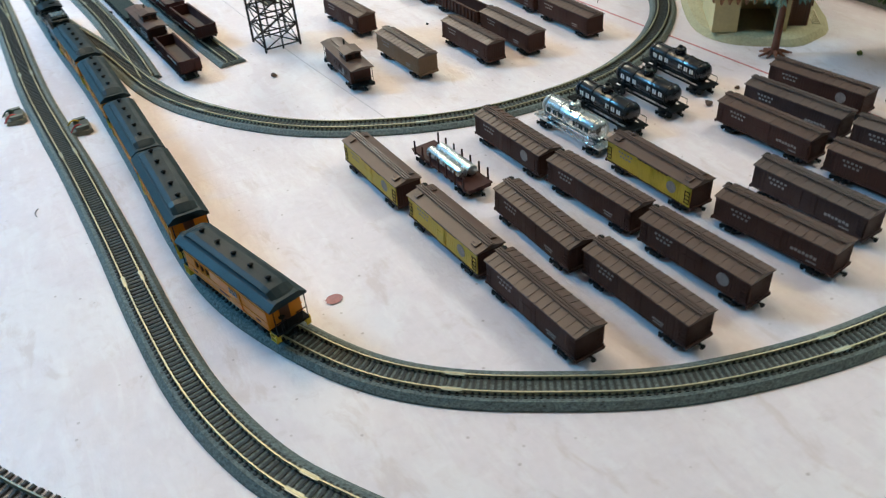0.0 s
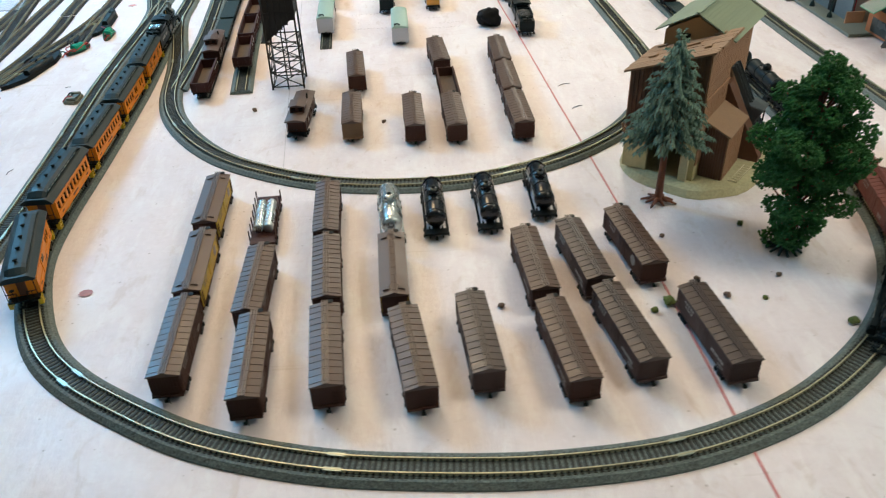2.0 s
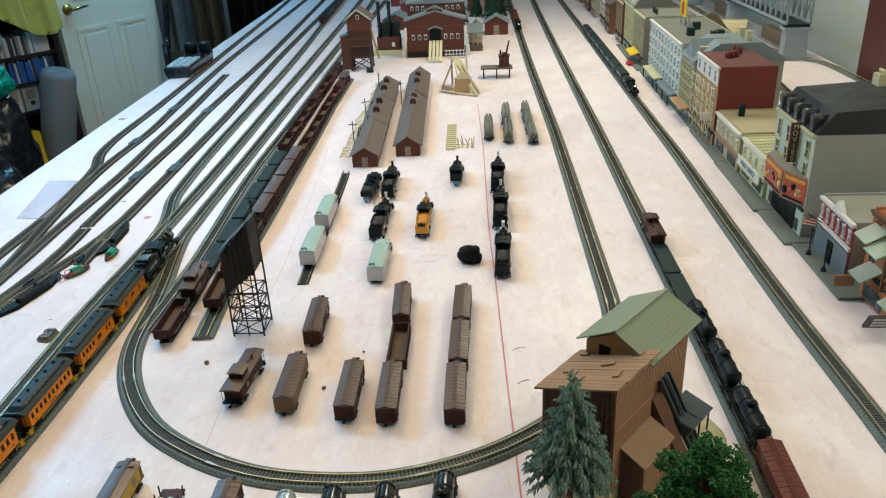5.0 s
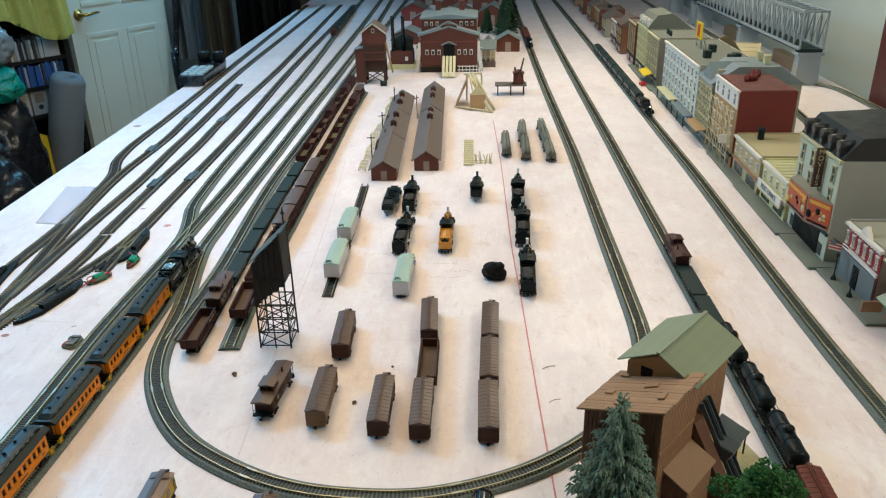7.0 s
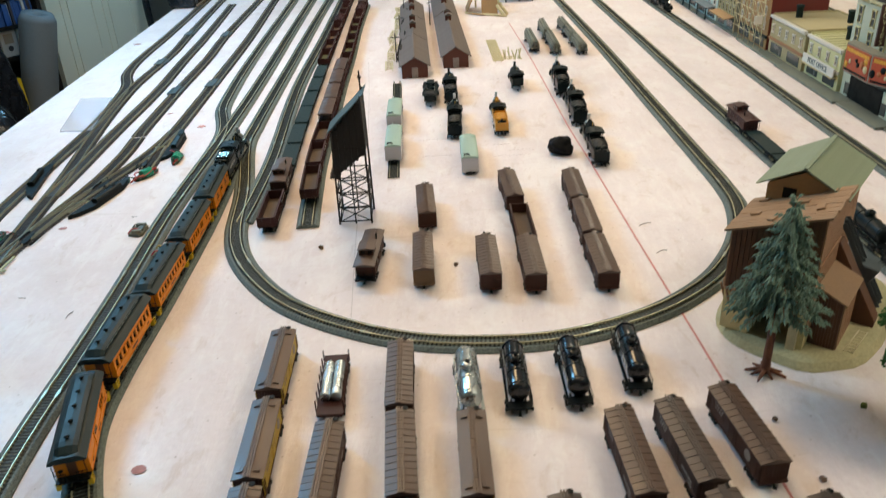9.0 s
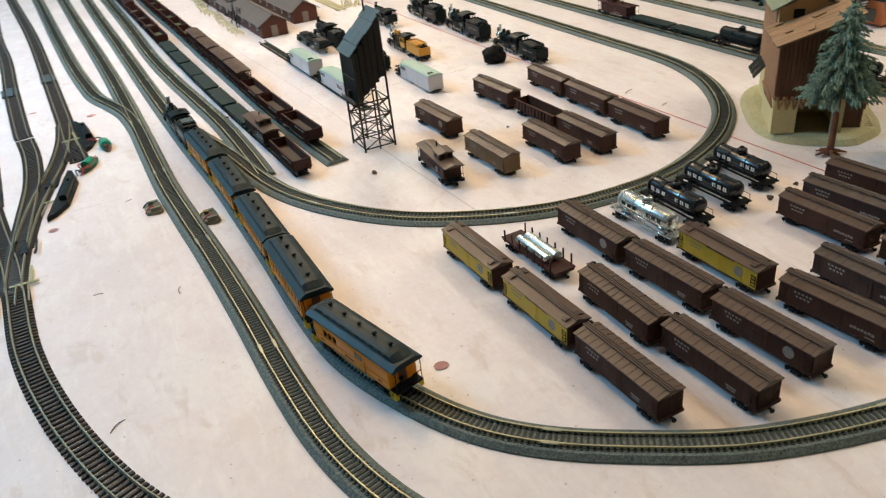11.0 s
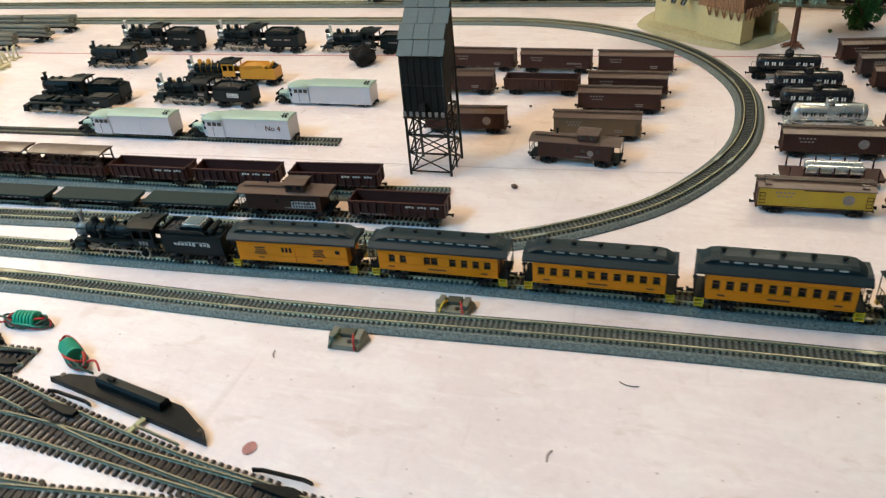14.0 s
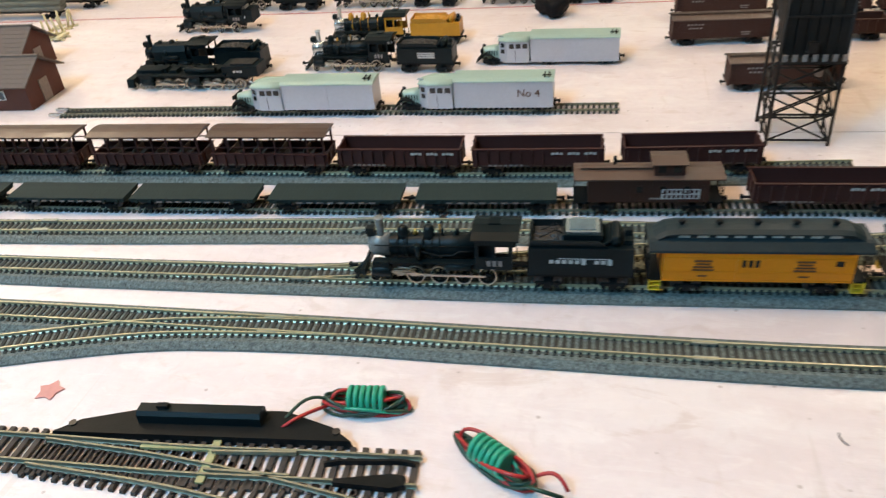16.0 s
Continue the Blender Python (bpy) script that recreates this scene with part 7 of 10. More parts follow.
    lathe(pl, [(0.0016, 0), (0.0030, 0.003), (0.0012, 0.006)], (x1 - 0.002, y1 - 0.004, 0.196), 8, "z")
    part("roof_pole", pl, M["trestle"], t)
    t.matrix_basis = pose(-0.2465, 1.0735, 0, 0, 0, 1.5)
    return t


tower()


# ---------------------------------------------------------------- trees
def spruce(x, y, h):
    t = thing("spruce_tree", "blue-green model spruce tree with bare red-brown trunk", "tree")
    rng = random.Random(11)
    b = bm_new()
    lathe(b, [(0.0048, 0.002), (0.0042, 0.012), (0.0036, 0.05), (0.0022, 0.11), (0.0006, h - 0.006)], (0, 0, 0), 10)
    part("trunk", b, M["bark"], t)
    rt = bm_new()
    for i in range(9):
        a = i * math.tau / 9 + rng.uniform(-0.2, 0.2)
        l = rng.uniform(0.012, 0.020)
        rod(rt, (0, 0, 0.0060), (l * math.cos(a), l * math.sin(a), 0.0014), 0.0030, 6, 0.0010)
    part("root_flare", rt, M["bark"], t)
    verts, faces = [], []

    def tuft(p, d, l, w):
        """A flat needle spray: a narrow kite with a fold."""
        side = d.cross(Vector((0, 0, 1)))
        side = side.normalized() if side.length > 1e-4 else Vector((1, 0, 0))
        side = (Matrix.Rotation(rng.uniform(-0.9, 0.9), 3, d) @ side)
        i = len(verts)
        mid = p + d * l * 0.5 + Vector((0, 0, 0.0008))
        verts.extend([tuple(p), tuple(mid + side * w), tuple(p + d * l - Vector((0, 0, l * 0.25))), tuple(mid - side * w), tuple(mid + Vector((0, 0, 0.0016)))])
        faces.extend([(i, i + 1, i + 4), (i + 1, i + 2, i + 4), (i + 2, i + 3, i + 4), (i + 3, i, i + 4)])
    limbs = bm_new()
    z0 = 0.082
    rows = 23
    for r in range(rows):
        f = r / (rows - 1)
        z = z0 + (h - 0.012 - z0) * f
        reach = 0.041 * (1 - f) ** 0.85 * (1.0 if r % 3 else 0.82) + 0.004
        k = int(12 - 6 * f)
        for j in range(k):
            a = j * math.tau / k + r * 0.9 + rng.uniform(-0.25, 0.25)
            l = reach * rng.uniform(0.75, 1.12)
            end_ = Vector((l * math.cos(a), l * math.sin(a), z - l * 0.30 + rng.uniform(-0.003, 0.003)))
            base = Vector((0, 0, z))
            rod(limbs, base, end_, 0.0008, 4, 0.0003)
            m = max(5, int(l / 0.0024))
            for q in range(m):
                s = (q + 0.6) / m
                p = base.lerp(end_, s)
                for w in (-1, 1):
                    d = (end_ - base).normalized()
                    d = Matrix.Rotation(w * rng.uniform(0.35, 1.0), 3, "Z") @ d
                    d = (d + Vector((0, 0, rng.uniform(-0.35, 0.25)))).normalized()
                    tuft(p, d, rng.uniform(0.0045, 0.0085) * (1 - 0.25 * f), rng.uniform(0.0012, 0.0022))
            tuft(end_, (end_ - base).normalized(), 0.007, 0.0013)
    for j in range(16):
        a = rng.uniform(0, math.tau)
        tuft(Vector((0, 0, h - 0.016 + j * 0.0008)), Vector((math.cos(a) * 0.6, math.sin(a) * 0.6, 0.7)).normalized(), 0.010, 0.0016)
    tagged(part("branch_work", limbs, M["bark"], t), kind="stuff")
    soup("needles", verts, faces, M["needle"], t)
    t.matrix_basis = pose(x, y, 0)
    return t


spruce(0.194, 0.676, 0.188)


def leafy(x, y, h):
    t = thing("leafy_tree", "dark green foam model tree with bushy uneven crown", "tree")
    rng = random.Random(5)
    tr = bm_new()
    rod(tr, (0, 0, 0.003), (0.004, 0.002, 0.062), 0.0048, 8, 0.0034)
    # the crown's reach at each height, with its middle leaning as it rises
    girth = [(0.014, 0.012, 0.000), (0.030, 0.018, 0.008), (0.050, 0.024, 0.010), (0.072, 0.038, 0.004), (0.098, 0.044, 0.002), (0.124, 0.042, 0.000), (0.148, 0.030, 0.002), (0.168, 0.019, 0.002), (0.184, 0.006, 0.001)]
    clumps = []
    for z, reach, lean in girth:
        k = max(2, round(reach * 210))
        turn = rng.uniform(0, math.tau)
        for j in range(k):
            a = turn + j * math.tau / k + rng.uniform(-0.3, 0.3)
            out = reach * rng.uniform(0.72, 1.05)
            clumps.append((Vector((lean + out * math.cos(a), out * math.sin(a), z + rng.uniform(-0.008, 0.008))), rng.uniform(0.0095, 0.0145)))
        if reach > 0.03:
            for j in range(4):
                a = turn + j * math.tau / 4
                clumps.append((Vector((lean + reach * 0.4 * math.cos(a), reach * 0.4 * math.sin(a), z + 0.008)), 0.015))
    clumps.append((Vector((0.001, 0.0, 0.188)), 0.011))
    for c, r in clumps:
        rod(tr, (0.004, 0.002, max(0.010, c.z - 0.035)), c, 0.0016, 5, 0.0006)
    part("trunk", tr, M["bark"], t)
    verts, faces = [], []
    octa = [Vector(v) for v in ((1, 0, 0), (-1, 0, 0), (0, 1, 0), (0, -1, 0), (0, 0, 1), (0, 0, -1))]
    sides = ((0, 2, 4), (2, 1, 4), (1, 3, 4), (3, 0, 4), (2, 0, 5), (1, 2, 5), (3, 1, 5), (0, 3, 5))
    for c, r in clumps:
        for _ in range(int(300 * (r / 0.012) ** 2)):
            d = Vector((rng.gauss(0, 1), rng.gauss(0, 1), rng.gauss(0, 1))).normalized()
            knob = 1 + 0.35 * noise.noise(d * 2.2 + c * 90)
            p = c + Vector((d.x, d.y, d.z * 0.85)) * (r * knob * rng.uniform(0.70, 1.06))
            s = rng.uniform(0.0008, 0.0019)
            i = len(verts)
            rot = Euler((rng.uniform(0, 6), rng.uniform(0, 6), rng.uniform(0, 6))).to_matrix()
            verts.extend([tuple(p + rot @ v * (s * rng.uniform(0.7, 1.3))) for v in octa])
            faces.extend([[i + q for q in f] for f in sides])
    soup("crown", verts, faces, M["foam"], t)
    rt = bm_new()
    for i in range(12):
        a = i * math.tau / 12
        rod(rt, (0.004 * math.cos(a), 0.004 * math.sin(a), 0.007), (0.017 * math.cos(a), 0.017 * math.sin(a), 0.0012), 0.0022, 5, 0.0012)
    part("base_spikes", rt, M["flat_dark"], t, "dark star-shaped plastic foot")
    t.matrix_basis = pose(x, y, 0, 0, 0, 20)
    return t


leafy(0.289, 0.575, 0.195)

# ---------------------------------------------------------------- sheds and works in the middle distance


def gable_shed(name, label, x, y, w, l, hw, hr, wall_m, roof_m, ang=0.0, doors=True, cupolas=(), rows=7, wins=4, group=""):
    """A long shed with its ridge along y; its near gable at y - l/2."""
    t = thing(name, label, "building", group)
    b = bm_new()
    prism(b, [(-w / 2, 0), (-w / 2, hw), (0, hr - 0.002), (w / 2, hw), (w / 2, 0)], -l / 2, l / 2)
    wall = part("wall", b, wall_m, t)
    ov = 0.006
    for s in (-1, 1):
        a = math.atan2(hr - hw, w / 2)
        run = (w / 2 + ov) / math.cos(a)
        for i in range(rows):
            f = (i + 0.5) / rows
            rb = bm_new()
            box(rb, (0, 0, 0), (run / rows * 1.18, l + 2 * ov, 0.0016))
            o = part("roof_course", rb, roof_m, t)
            o.matrix_basis = Matrix.Translation((s * f * (w / 2 + ov), 0, hr + 0.0012 - f * (w / 2 + ov) * math.tan(a))) @ Matrix.Rotation(s * (a - 0.04), 4, "Y")
    part("ridge", box(bm_new(), (0, 0, hr + 0.0016), (0.004, l + 2 * ov, 0.002)), roof_m, t)
    if doors:
        for s in (-1, 1):
            part("door", box(bm_new(), (0, s * (l / 2 + 0.0005), hw * 0.42), (w * 0.24, 0.0014, hw * 0.80)), M["grey_letter"] if s < 0 else M["siding_dark_and_shaded"], wall)
    for s in (-1, 1):
        for i in range(wins):
            yy = -l / 2 + (i + 0.5) * l / wins
            wf = part("window", box(bm_new(), (s * (w / 2 + 0.0004), yy, hw * 0.58), (0.0012, 0.0100, hw * 0.34)), M["white_trim"], wall)
            part("pane", box(bm_new(), (s * (w / 2 + 0.0009), yy, hw * 0.58), (0.0010, 0.0080, hw * 0.27)), M["pane"], wf)
    for yy in cupolas:
        c = bm_new()
        box(c, (0, yy, hr + 0.006), (0.016, 0.018, 0.014))
        cu = part("roof_monitor", c, wall_m, t)
        r = bm_new()
        prism(r, [(-0.011, hr + 0.012), (0, hr + 0.019), (0.011, hr + 0.012)], yy - 0.012, yy + 0.012)
        part("monitor_roof", r, roof_m, cu)
    t.matrix_basis = pose(x, y, 0, 0, 0, ang)
    return t


for i in range(3):
    gable_shed("brick_shed", "long dark red shed with grey shingle roof", -0.198 - 0.0135 * i, 1.9475 + 0.265 * i, 0.060, 0.250, 0.030, 0.048, M["brick"], M["shed_roof"], 3.0, cupolas=(-0.05, 0.05) if i else (), group="long sheds")
gable_shed("brick_shed", "long dark red shed with grey shingle roof", -0.108, 2.135, 0.060, 0.47, 0.030, 0.050, M["brick"], M["shed_roof"], 3.0, cupolas=(0.10, 0.17), wins=8, group="long sheds")
gable_shed("brick_shed", "long dark red shed with roof monitors", -0.130, 2.56, 0.060, 0.34, 0.030, 0.052, M["brick"], M["shed_roof"], 3.0, cupolas=(-0.06, 0.03), wins=6, group="long sheds")
for i, (px, py, hh) in enumerate(((-0.244, 1.98, 0.072), (-0.246, 2.20, 0.075), (-0.170, 2.42, 0.075), (-0.252, 2.52, 0.080))):
    p = thing("utility_pole", "thin black utility pole with crossarm beside the shed", "pole", "utility poles")
    part("pole", rod(bm_new(), (0, 0, 0), (0, 0, hh), 0.0014, 6), M["trestle"], p)
    part("crossarm", box(bm_new(), (0, 0, hh - 0.010), (0.022, 0.0016, 0.0022)), M["trestle"], p)
    p.matrix_basis = pose(px, py, 0, 0, 0, 30 * i)

for px, py, aa in ((-0.238, 1.985, 14), (-0.242, 2.035, -10), (-0.236, 2.13, 8), (-0.250, 2.30, -12), (-0.246, 2.46, 10)):
    p = thing("shed_frame", "black plastic ladder frame leaning on the shed wall", "frame", "shed frames")
    for k in (-1, 1):
        part("stile", rod(bm_new(), (-0.004, k * 0.007, 0.001), (0.008, k * 0.007, 0.044), 0.0014, 5), M["trestle"], p)
    for k in range(4):
        f = 0.2 + 0.22 * k
        part("rung", rod(bm_new(), (-0.004 + 0.012 * f, -0.007, 0.001 + 0.043 * f), (-0.004 + 0.012 * f, 0.007, 0.001 + 0.043 * f), 0.0010, 5), M["trestle"], p)
    p.matrix_basis = pose(px, py, 0, 0, 0, aa)

# cream fences and scraps of timber beside the sheds
rng = random.Random(3)
for i in range(9):
    t = thing("wood_lattice", "pale cream plastic timber frame lying by the shed", "timber", "cream timber frames")
    b = bm_new()
    for s in (-1, 1):
        box(b, (s * 0.0085, 0, 0.006), (0.0018, 0.080, 0.0018))
    for k in range(7):
        box(b, (0, -0.036 + k * 0.012, 0.006), (0.020, 0.0020, 0.0016))
    for s in (-1, 1):
        for k in (-0.034, 0.0, 0.034):
            box(b, (s * 0.0085, k, 0.0030), (0.0018, 0.0018, 0.006))
    part("frame", b, M["cream"], t)
    t.matrix_basis = pose(-0.256 - 0.003 * i + rng.uniform(-0.006, 0.006), 1.93 + i * 0.092, 0, 0, 0, 3 + rng.uniform(-8, 8))
TIE_P = thing("wood_lattice", "pale cream plastic ladder of ties lying flat", "timber", "cream timber frames")
b = bm_new()
for k in range(13):
    box(b, (0, -0.11 + k * 0.018, 0.004), (0.026, 0.0070, 0.0030))
for s in (-1, 1):
    box(b, (s * 0.007, 0, 0.0013), (0.0024, 0.235, 0.0025))
part("frame", b, M["cream"], TIE_P)
TIE_P.matrix_basis = pose(0.004, 2.055, 0, 0, 0, 2)
for i in range(8):
    t = thing("wood_stake", "short pale cream plastic post standing on the board", "timber", "cream timber posts")
    b = bm_new()
    rod(b, (0, 0, 0), (rng.uniform(-0.006, 0.006), rng.uniform(-0.006, 0.006), rng.uniform(0.016, 0.026)), 0.0016, 6)
    box(b, (0, 0, 0.001), (0.012, 0.006, 0.002))
    part("post", b, M["cream"], t)
    t.matrix_basis = pose(0.026 + 0.012 * (i % 4), 1.965 + 0.020 * (i // 4), 0, 0, 0, 40 * i)

# dark stone
ROCK = bm_new()
bmesh.ops.create_icosphere(ROCK, subdivisions=4, radius=1)
for v in ROCK.verts:
    n_ = noise.noise(v.co * 1.4) * 0.35 + noise.noise(v.co * 4) * 0.12
    v.co = Vector((v.co.x * 0.0215, v.co.y * 0.0185, max(-0.0115, v.co.z * 0.0165))) * (1 + n_)
for f in ROCK.faces:
    f.smooth = True
zmin = min(v.co.z for v in ROCK.verts)
for v in ROCK.verts:
    v.co.z -= zmin
M["rock"] = mat("black_coal_stone", (0.006, 0.006, 0.007), 0.7, var=0.4, s1=60, s2=400, bump=0.6, spec=0.15)
rk = part("stone", ROCK, M["rock"])
tagged(rk, "rounded black stone lying on the white board", "stone")
rk.matrix_basis = pose(0.078, 1.297, 0, 0, 0, 15)


def engine_house():
    t = thing("engine_house", "red brick engine house with grey roofs and yellow timber ramp", "building")
    w, l, hw, hr = 0.225, 0.055, 0.146, 0.178
    b = bm_new()
    prism(b, [(-w / 2, 0), (-w / 2, hw), (0, hr), (w / 2, hw), (w / 2, 0)], 0, l)
    wall = part("wall", b, M["brick"], t)
    for s in (-1, 1):
        r = bm_new()
        a = math.atan2(hr - hw, w / 2)
        run = (w / 2 + 0.010) / math.cos(a)
        box(r, (0, 0, 0), (run, l + 0.004, 0.004))
        o = part("roof", r, M["grey_roof"], t)
        o.matrix_basis = Matrix.Translation((s * (w / 4 + 0.005), l / 2, (hw + hr) / 2 + 0.001)) @ Matrix.Rotation(s * a, 4, "Y")
        tr = bm_new()
        box(tr, (0, 0, 0), (run, 0.005, 0.006))
        o = part("gable_trim", tr, M["grey_roof"], t)
        o.matrix_basis = Matrix.Translation((s * (w / 4 + 0.005), -0.004, (hw + hr) / 2 - 0.002)) @ Matrix.Rotation(s * a, 4, "Y")
    # upper block behind the gable
    ub = bm_new()
    box(ub, (0, l + 0.120, 0.099), (w * 0.985, 0.240, 0.198))
    up = part("upper_block", ub, M["brick"], t)
    rf = bm_new()
    prism(rf, [(-w * 0.52, 0.1985), (-w * 0.52, 0.203), (0, 0.217), (w * 0.52, 0.203), (w * 0.52, 0.1985)], l - 0.004, l + 0.250)
    part("upper_roof", rf, M["grey_roof"], up)
    for i in range(6):
        x = (-0.092, -0.070, -0.048, 0.048, 0.070, 0.092)[i]
        wf = part("window", box(bm_new(), (x, l - 0.001, 0.181), (0.011, 0.003, 0.016)), M["white_trim"], up)
        part("pane", box(bm_new(), (x, l - 0.002, 0.180), (0.008, 0.003, 0.012)), M["pane"], wf)
    for s in (-1, 1):
        part("chimney", box(bm_new(), (s * 0.05, l + 0.20, 0.222), (0.022, 0.022, 0.050)), M["brick"], up)
    # doorway with arched hood, ramp
    # flat black slab stands for the dark of the open doorway
    part("doorway", box(bm_new(), (0, -0.001, 0.080), (0.044, 0.006, 0.056)), M["black_soft"], wall)
    for s in (-1, 1):
        h = bm_new()
        box(h, (0, 0, 0), (0.032, 0.012, 0.0045))
        o = part("door_hood", h, M["grey_roof"], wall)
        o.matrix_basis = Matrix.Translation((s * 0.015, -0.006, 0.1130)) @ Matrix.Rotation(s * 0.42, 4, "Y")
        h2 = bm_new()
        box(h2, (0, 0, 0), (0.040, 0.010, 0.005))
        o = part("gable_hood", h2, M["grey_roof"], wall)
        o.matrix_basis = Matrix.Translation((s * 0.019, -0.005, 0.188)) @ Matrix.Rotation(s * 0.42, 4, "Y")
    part("gable_block", box(bm_new(), (0, 0.010, 0.166), (0.062, 0.026, 0.036)), M["brick"], wall)
    for s in (-1, 1):
        for i in range(3):
            x = s * (0.040 + i * 0.024)
            wf = part("window", box(bm_new(), (x, -0.0006, 0.078), (0.012, 0.003, 0.020)), M["white_trim"], wall)
            part("pane", box(bm_new(), (x, -0.0016, 0.077), (0.009, 0.003, 0.015)), M["pane"], wf)
    for i in range(4):
        rb = bm_new()
        box(rb, (0, 0, 0), (0.0105, 0.140, 0.004))
        o = part("ramp_beam", rb, M["cream"], t, "pale yellow timber ramp beam")
        o.matrix_basis = Matrix.Translation((-0.021 + i * 0.014, -0.068, 0.034)) @ Matrix.Rotation(0.42, 4, "X")
    fe = part("fence", box(bm_new(), (0.074, -0.035, 0.028), (0.080, 0.002, 0.003)), M["white_trim"], t, "white painted yard fence")
    part("rail", box(bm_new(), (0.074, -0.035, 0.014), (0.080, 0.002, 0.003)), M["white_trim"], fe)
    for i in range(6):
        part("post", box(bm_new(), (0.040 + i * 0.014, -0.035, 0.016), (0.0025, 0.0025, 0.032)), M["white_trim"], fe)
    part("stone_base", box(bm_new(), (0, -0.0015, 0.0110), (w + 0.006, 0.006, 0.022)), M["trestle"], wall)
    for s in (-1, 1):
        part("corner_pilaster", box(bm_new(), (s * (w / 2 - 0.004), -0.0015, 0.072), (0.009, 0.004, 0.144)), M["brick"], wall)
        st = part("side_stair", box(bm_new(), (s * (w / 2 + 0.010), 0.0, 0.058), (0.014, 0.004, 0.116), ry=-s * 0.14), M["white_trim"], t, "white painted side stair")
        for k in range(7):
            part("tread", box(bm_new(), (s * (w / 2 + 0.016), -0.004, 0.012 + k * 0.014), (0.012, 0.006, 0.0016)), M["white_trim"], st)
    part("belt_course", box(bm_new(), (0, -0.0012, 0.118), (w * 0.98, 0.0034, 0.004)), M["brick_dark"], wall)
    t.matrix_basis = pose(-0.115, 3.18, 0, 0, 0, 2)


engine_house()


def coal_tower():
    t = thing("coal_tower", "tall dark red board coal tower with gabled grey roof", "building")
    b = bm_new()
    prism(b, [(-0.041, 0.148), (-0.041, 0.190), (0, 0.220), (0.041, 0.190), (0.041, 0.148)], -0.045, 0.045)
    head = part("head_house", b, M["brick_orange"], t)
    boards("board", head, M["brick_orange"], (-0.041, -0.0450), (0.041, -0.0450), 0.148, 0.188, 0.188, 10, (0, -1), thick=0.0015)
    wf = part("window", box(bm_new(), (0, -0.0464, 0.196), (0.012, 0.003, 0.015)), M["white_trim"], head)
    part("pane", box(bm_new(), (0, -0.0474, 0.196), (0.008, 0.003, 0.011)), M["pane"], wf)
    for s in (-1, 1):
        r = bm_new()
        box(r, (0, 0, 0), (0.062, 0.112, 0.003))
        o = part("roof", r, M["shed_roof"], t)
        o.matrix_basis = Matrix.Translation((s * 0.0250, 0, 0.2055)) @ Matrix.Rotation(s * 0.632, 4, "Y")
        tr = part("gable_trim", box(bm_new(), (0, 0, 0), (0.062, 0.003, 0.0050)), M["w_cream_trim"], t)
        tr.matrix_basis = Matrix.Translation((s * 0.0250, -0.0575, 0.2042)) @ Matrix.Rotation(s * 0.632, 4, "Y")
    bin_ = part("bin_wall", box(bm_new(), (0, 0, 0.116), (0.076, 0.084, 0.0636), taper=(1.04, 1.02)), M["tower_brown"], t)
    boards("board", bin_, M["tower_brown"], (-0.039, -0.0430), (0.039, -0.0430), 0.086, 0.147, 0.147, 11, (0, -1), thick=0.002)
    for z in (0.092, 0.118, 0.144):
        part("girt", box(bm_new(), (0, -0.0475, z), (0.090, 0.004, 0.0045)), M["brick_orange"], t)
    for x in (-0.036, 0.036):
        for y in (-0.038, 0.038):
            part("leg", box(bm_new(), (x, y, 0.0425), (0.007, 0.007, 0.085)), M["tower_brown"], t)
    for y in (-0.0425, 0.0425):
        for s in (-1, 1):
            part("cross_brace", rod(bm_new(), (-0.034 * s, y, 0.006), (0.034 * s, y, 0.046), 0.0022, 4), M["tower_brown"], t)
        part("sill_beam", box(bm_new(), (0, y, 0.050), (0.080, 0.004, 0.006)), M["tower_brown"], t)
    for x in (-0.0405, 0.0405):
        for s in (-1, 1):
            part("cross_brace", rod(bm_new(), (x, -0.036 * s, 0.006), (x, 0.036 * s, 0.046), 0.0022, 4), M["tower_brown"], t)
    part("inner_bin", box(bm_new(), (0, 0.004, 0.068), (0.066, 0.070, 0.034)), M["tower_brown"], t)
    for y in (-0.012, 0.010):
        part("chute_rail", rod(bm_new(), (0.040, y, 0.150), (0.066, y - 0.02, 0.040), 0.0030, 4), M["siding_tan"], t)
    for k in range(6):
        f = 0.1 + k * 0.15
        part("chute_rung", rod(bm_new(), (0.040 + 0.026 * f, -0.012 - 0.02 * f, 0.150 - 0.110 * f), (0.040 + 0.026 * f, 0.010 - 0.02 * f, 0.150 - 0.110 * f), 0.0018, 4), M["siding_tan"], t)
    lean = part("side_shed", box(bm_new(), (-0.058, 0.02, 0.062), (0.034, 0.050, 0.124)), M["brick_orange"], t)
    part("side_roof", box(bm_new(), (-0.058, 0.02, 0.127), (0.042, 0.058, 0.004), ry=-0.25), M["grey_roof"], lean)
    cart = part("winch_drum", rod(bm_new(), (0.022, -0.074, 0.010), (0.046, -0.074, 0.010), 0.0098, 14), M["flat_dark"], t)
    t.matrix_basis = pose(-0.381, 2.985, 0, 0, 0, 3)


M["w_cream_trim"] = mat("pale_gable_trim", (0.55, 0.52, 0.42), 0.6, var=0.1)
M["tower_brown"] = mat("dark_umber_board", (0.060, 0.026, 0.015), 0.7, var=0.2, s1=40, s2=500, rnd=0.3)
M["brick_orange"] = mat("dark_red_brown_board", (0.105, 0.030, 0.018), 0.65, var=0.15, s1=40, s2=500)
coal_tower()


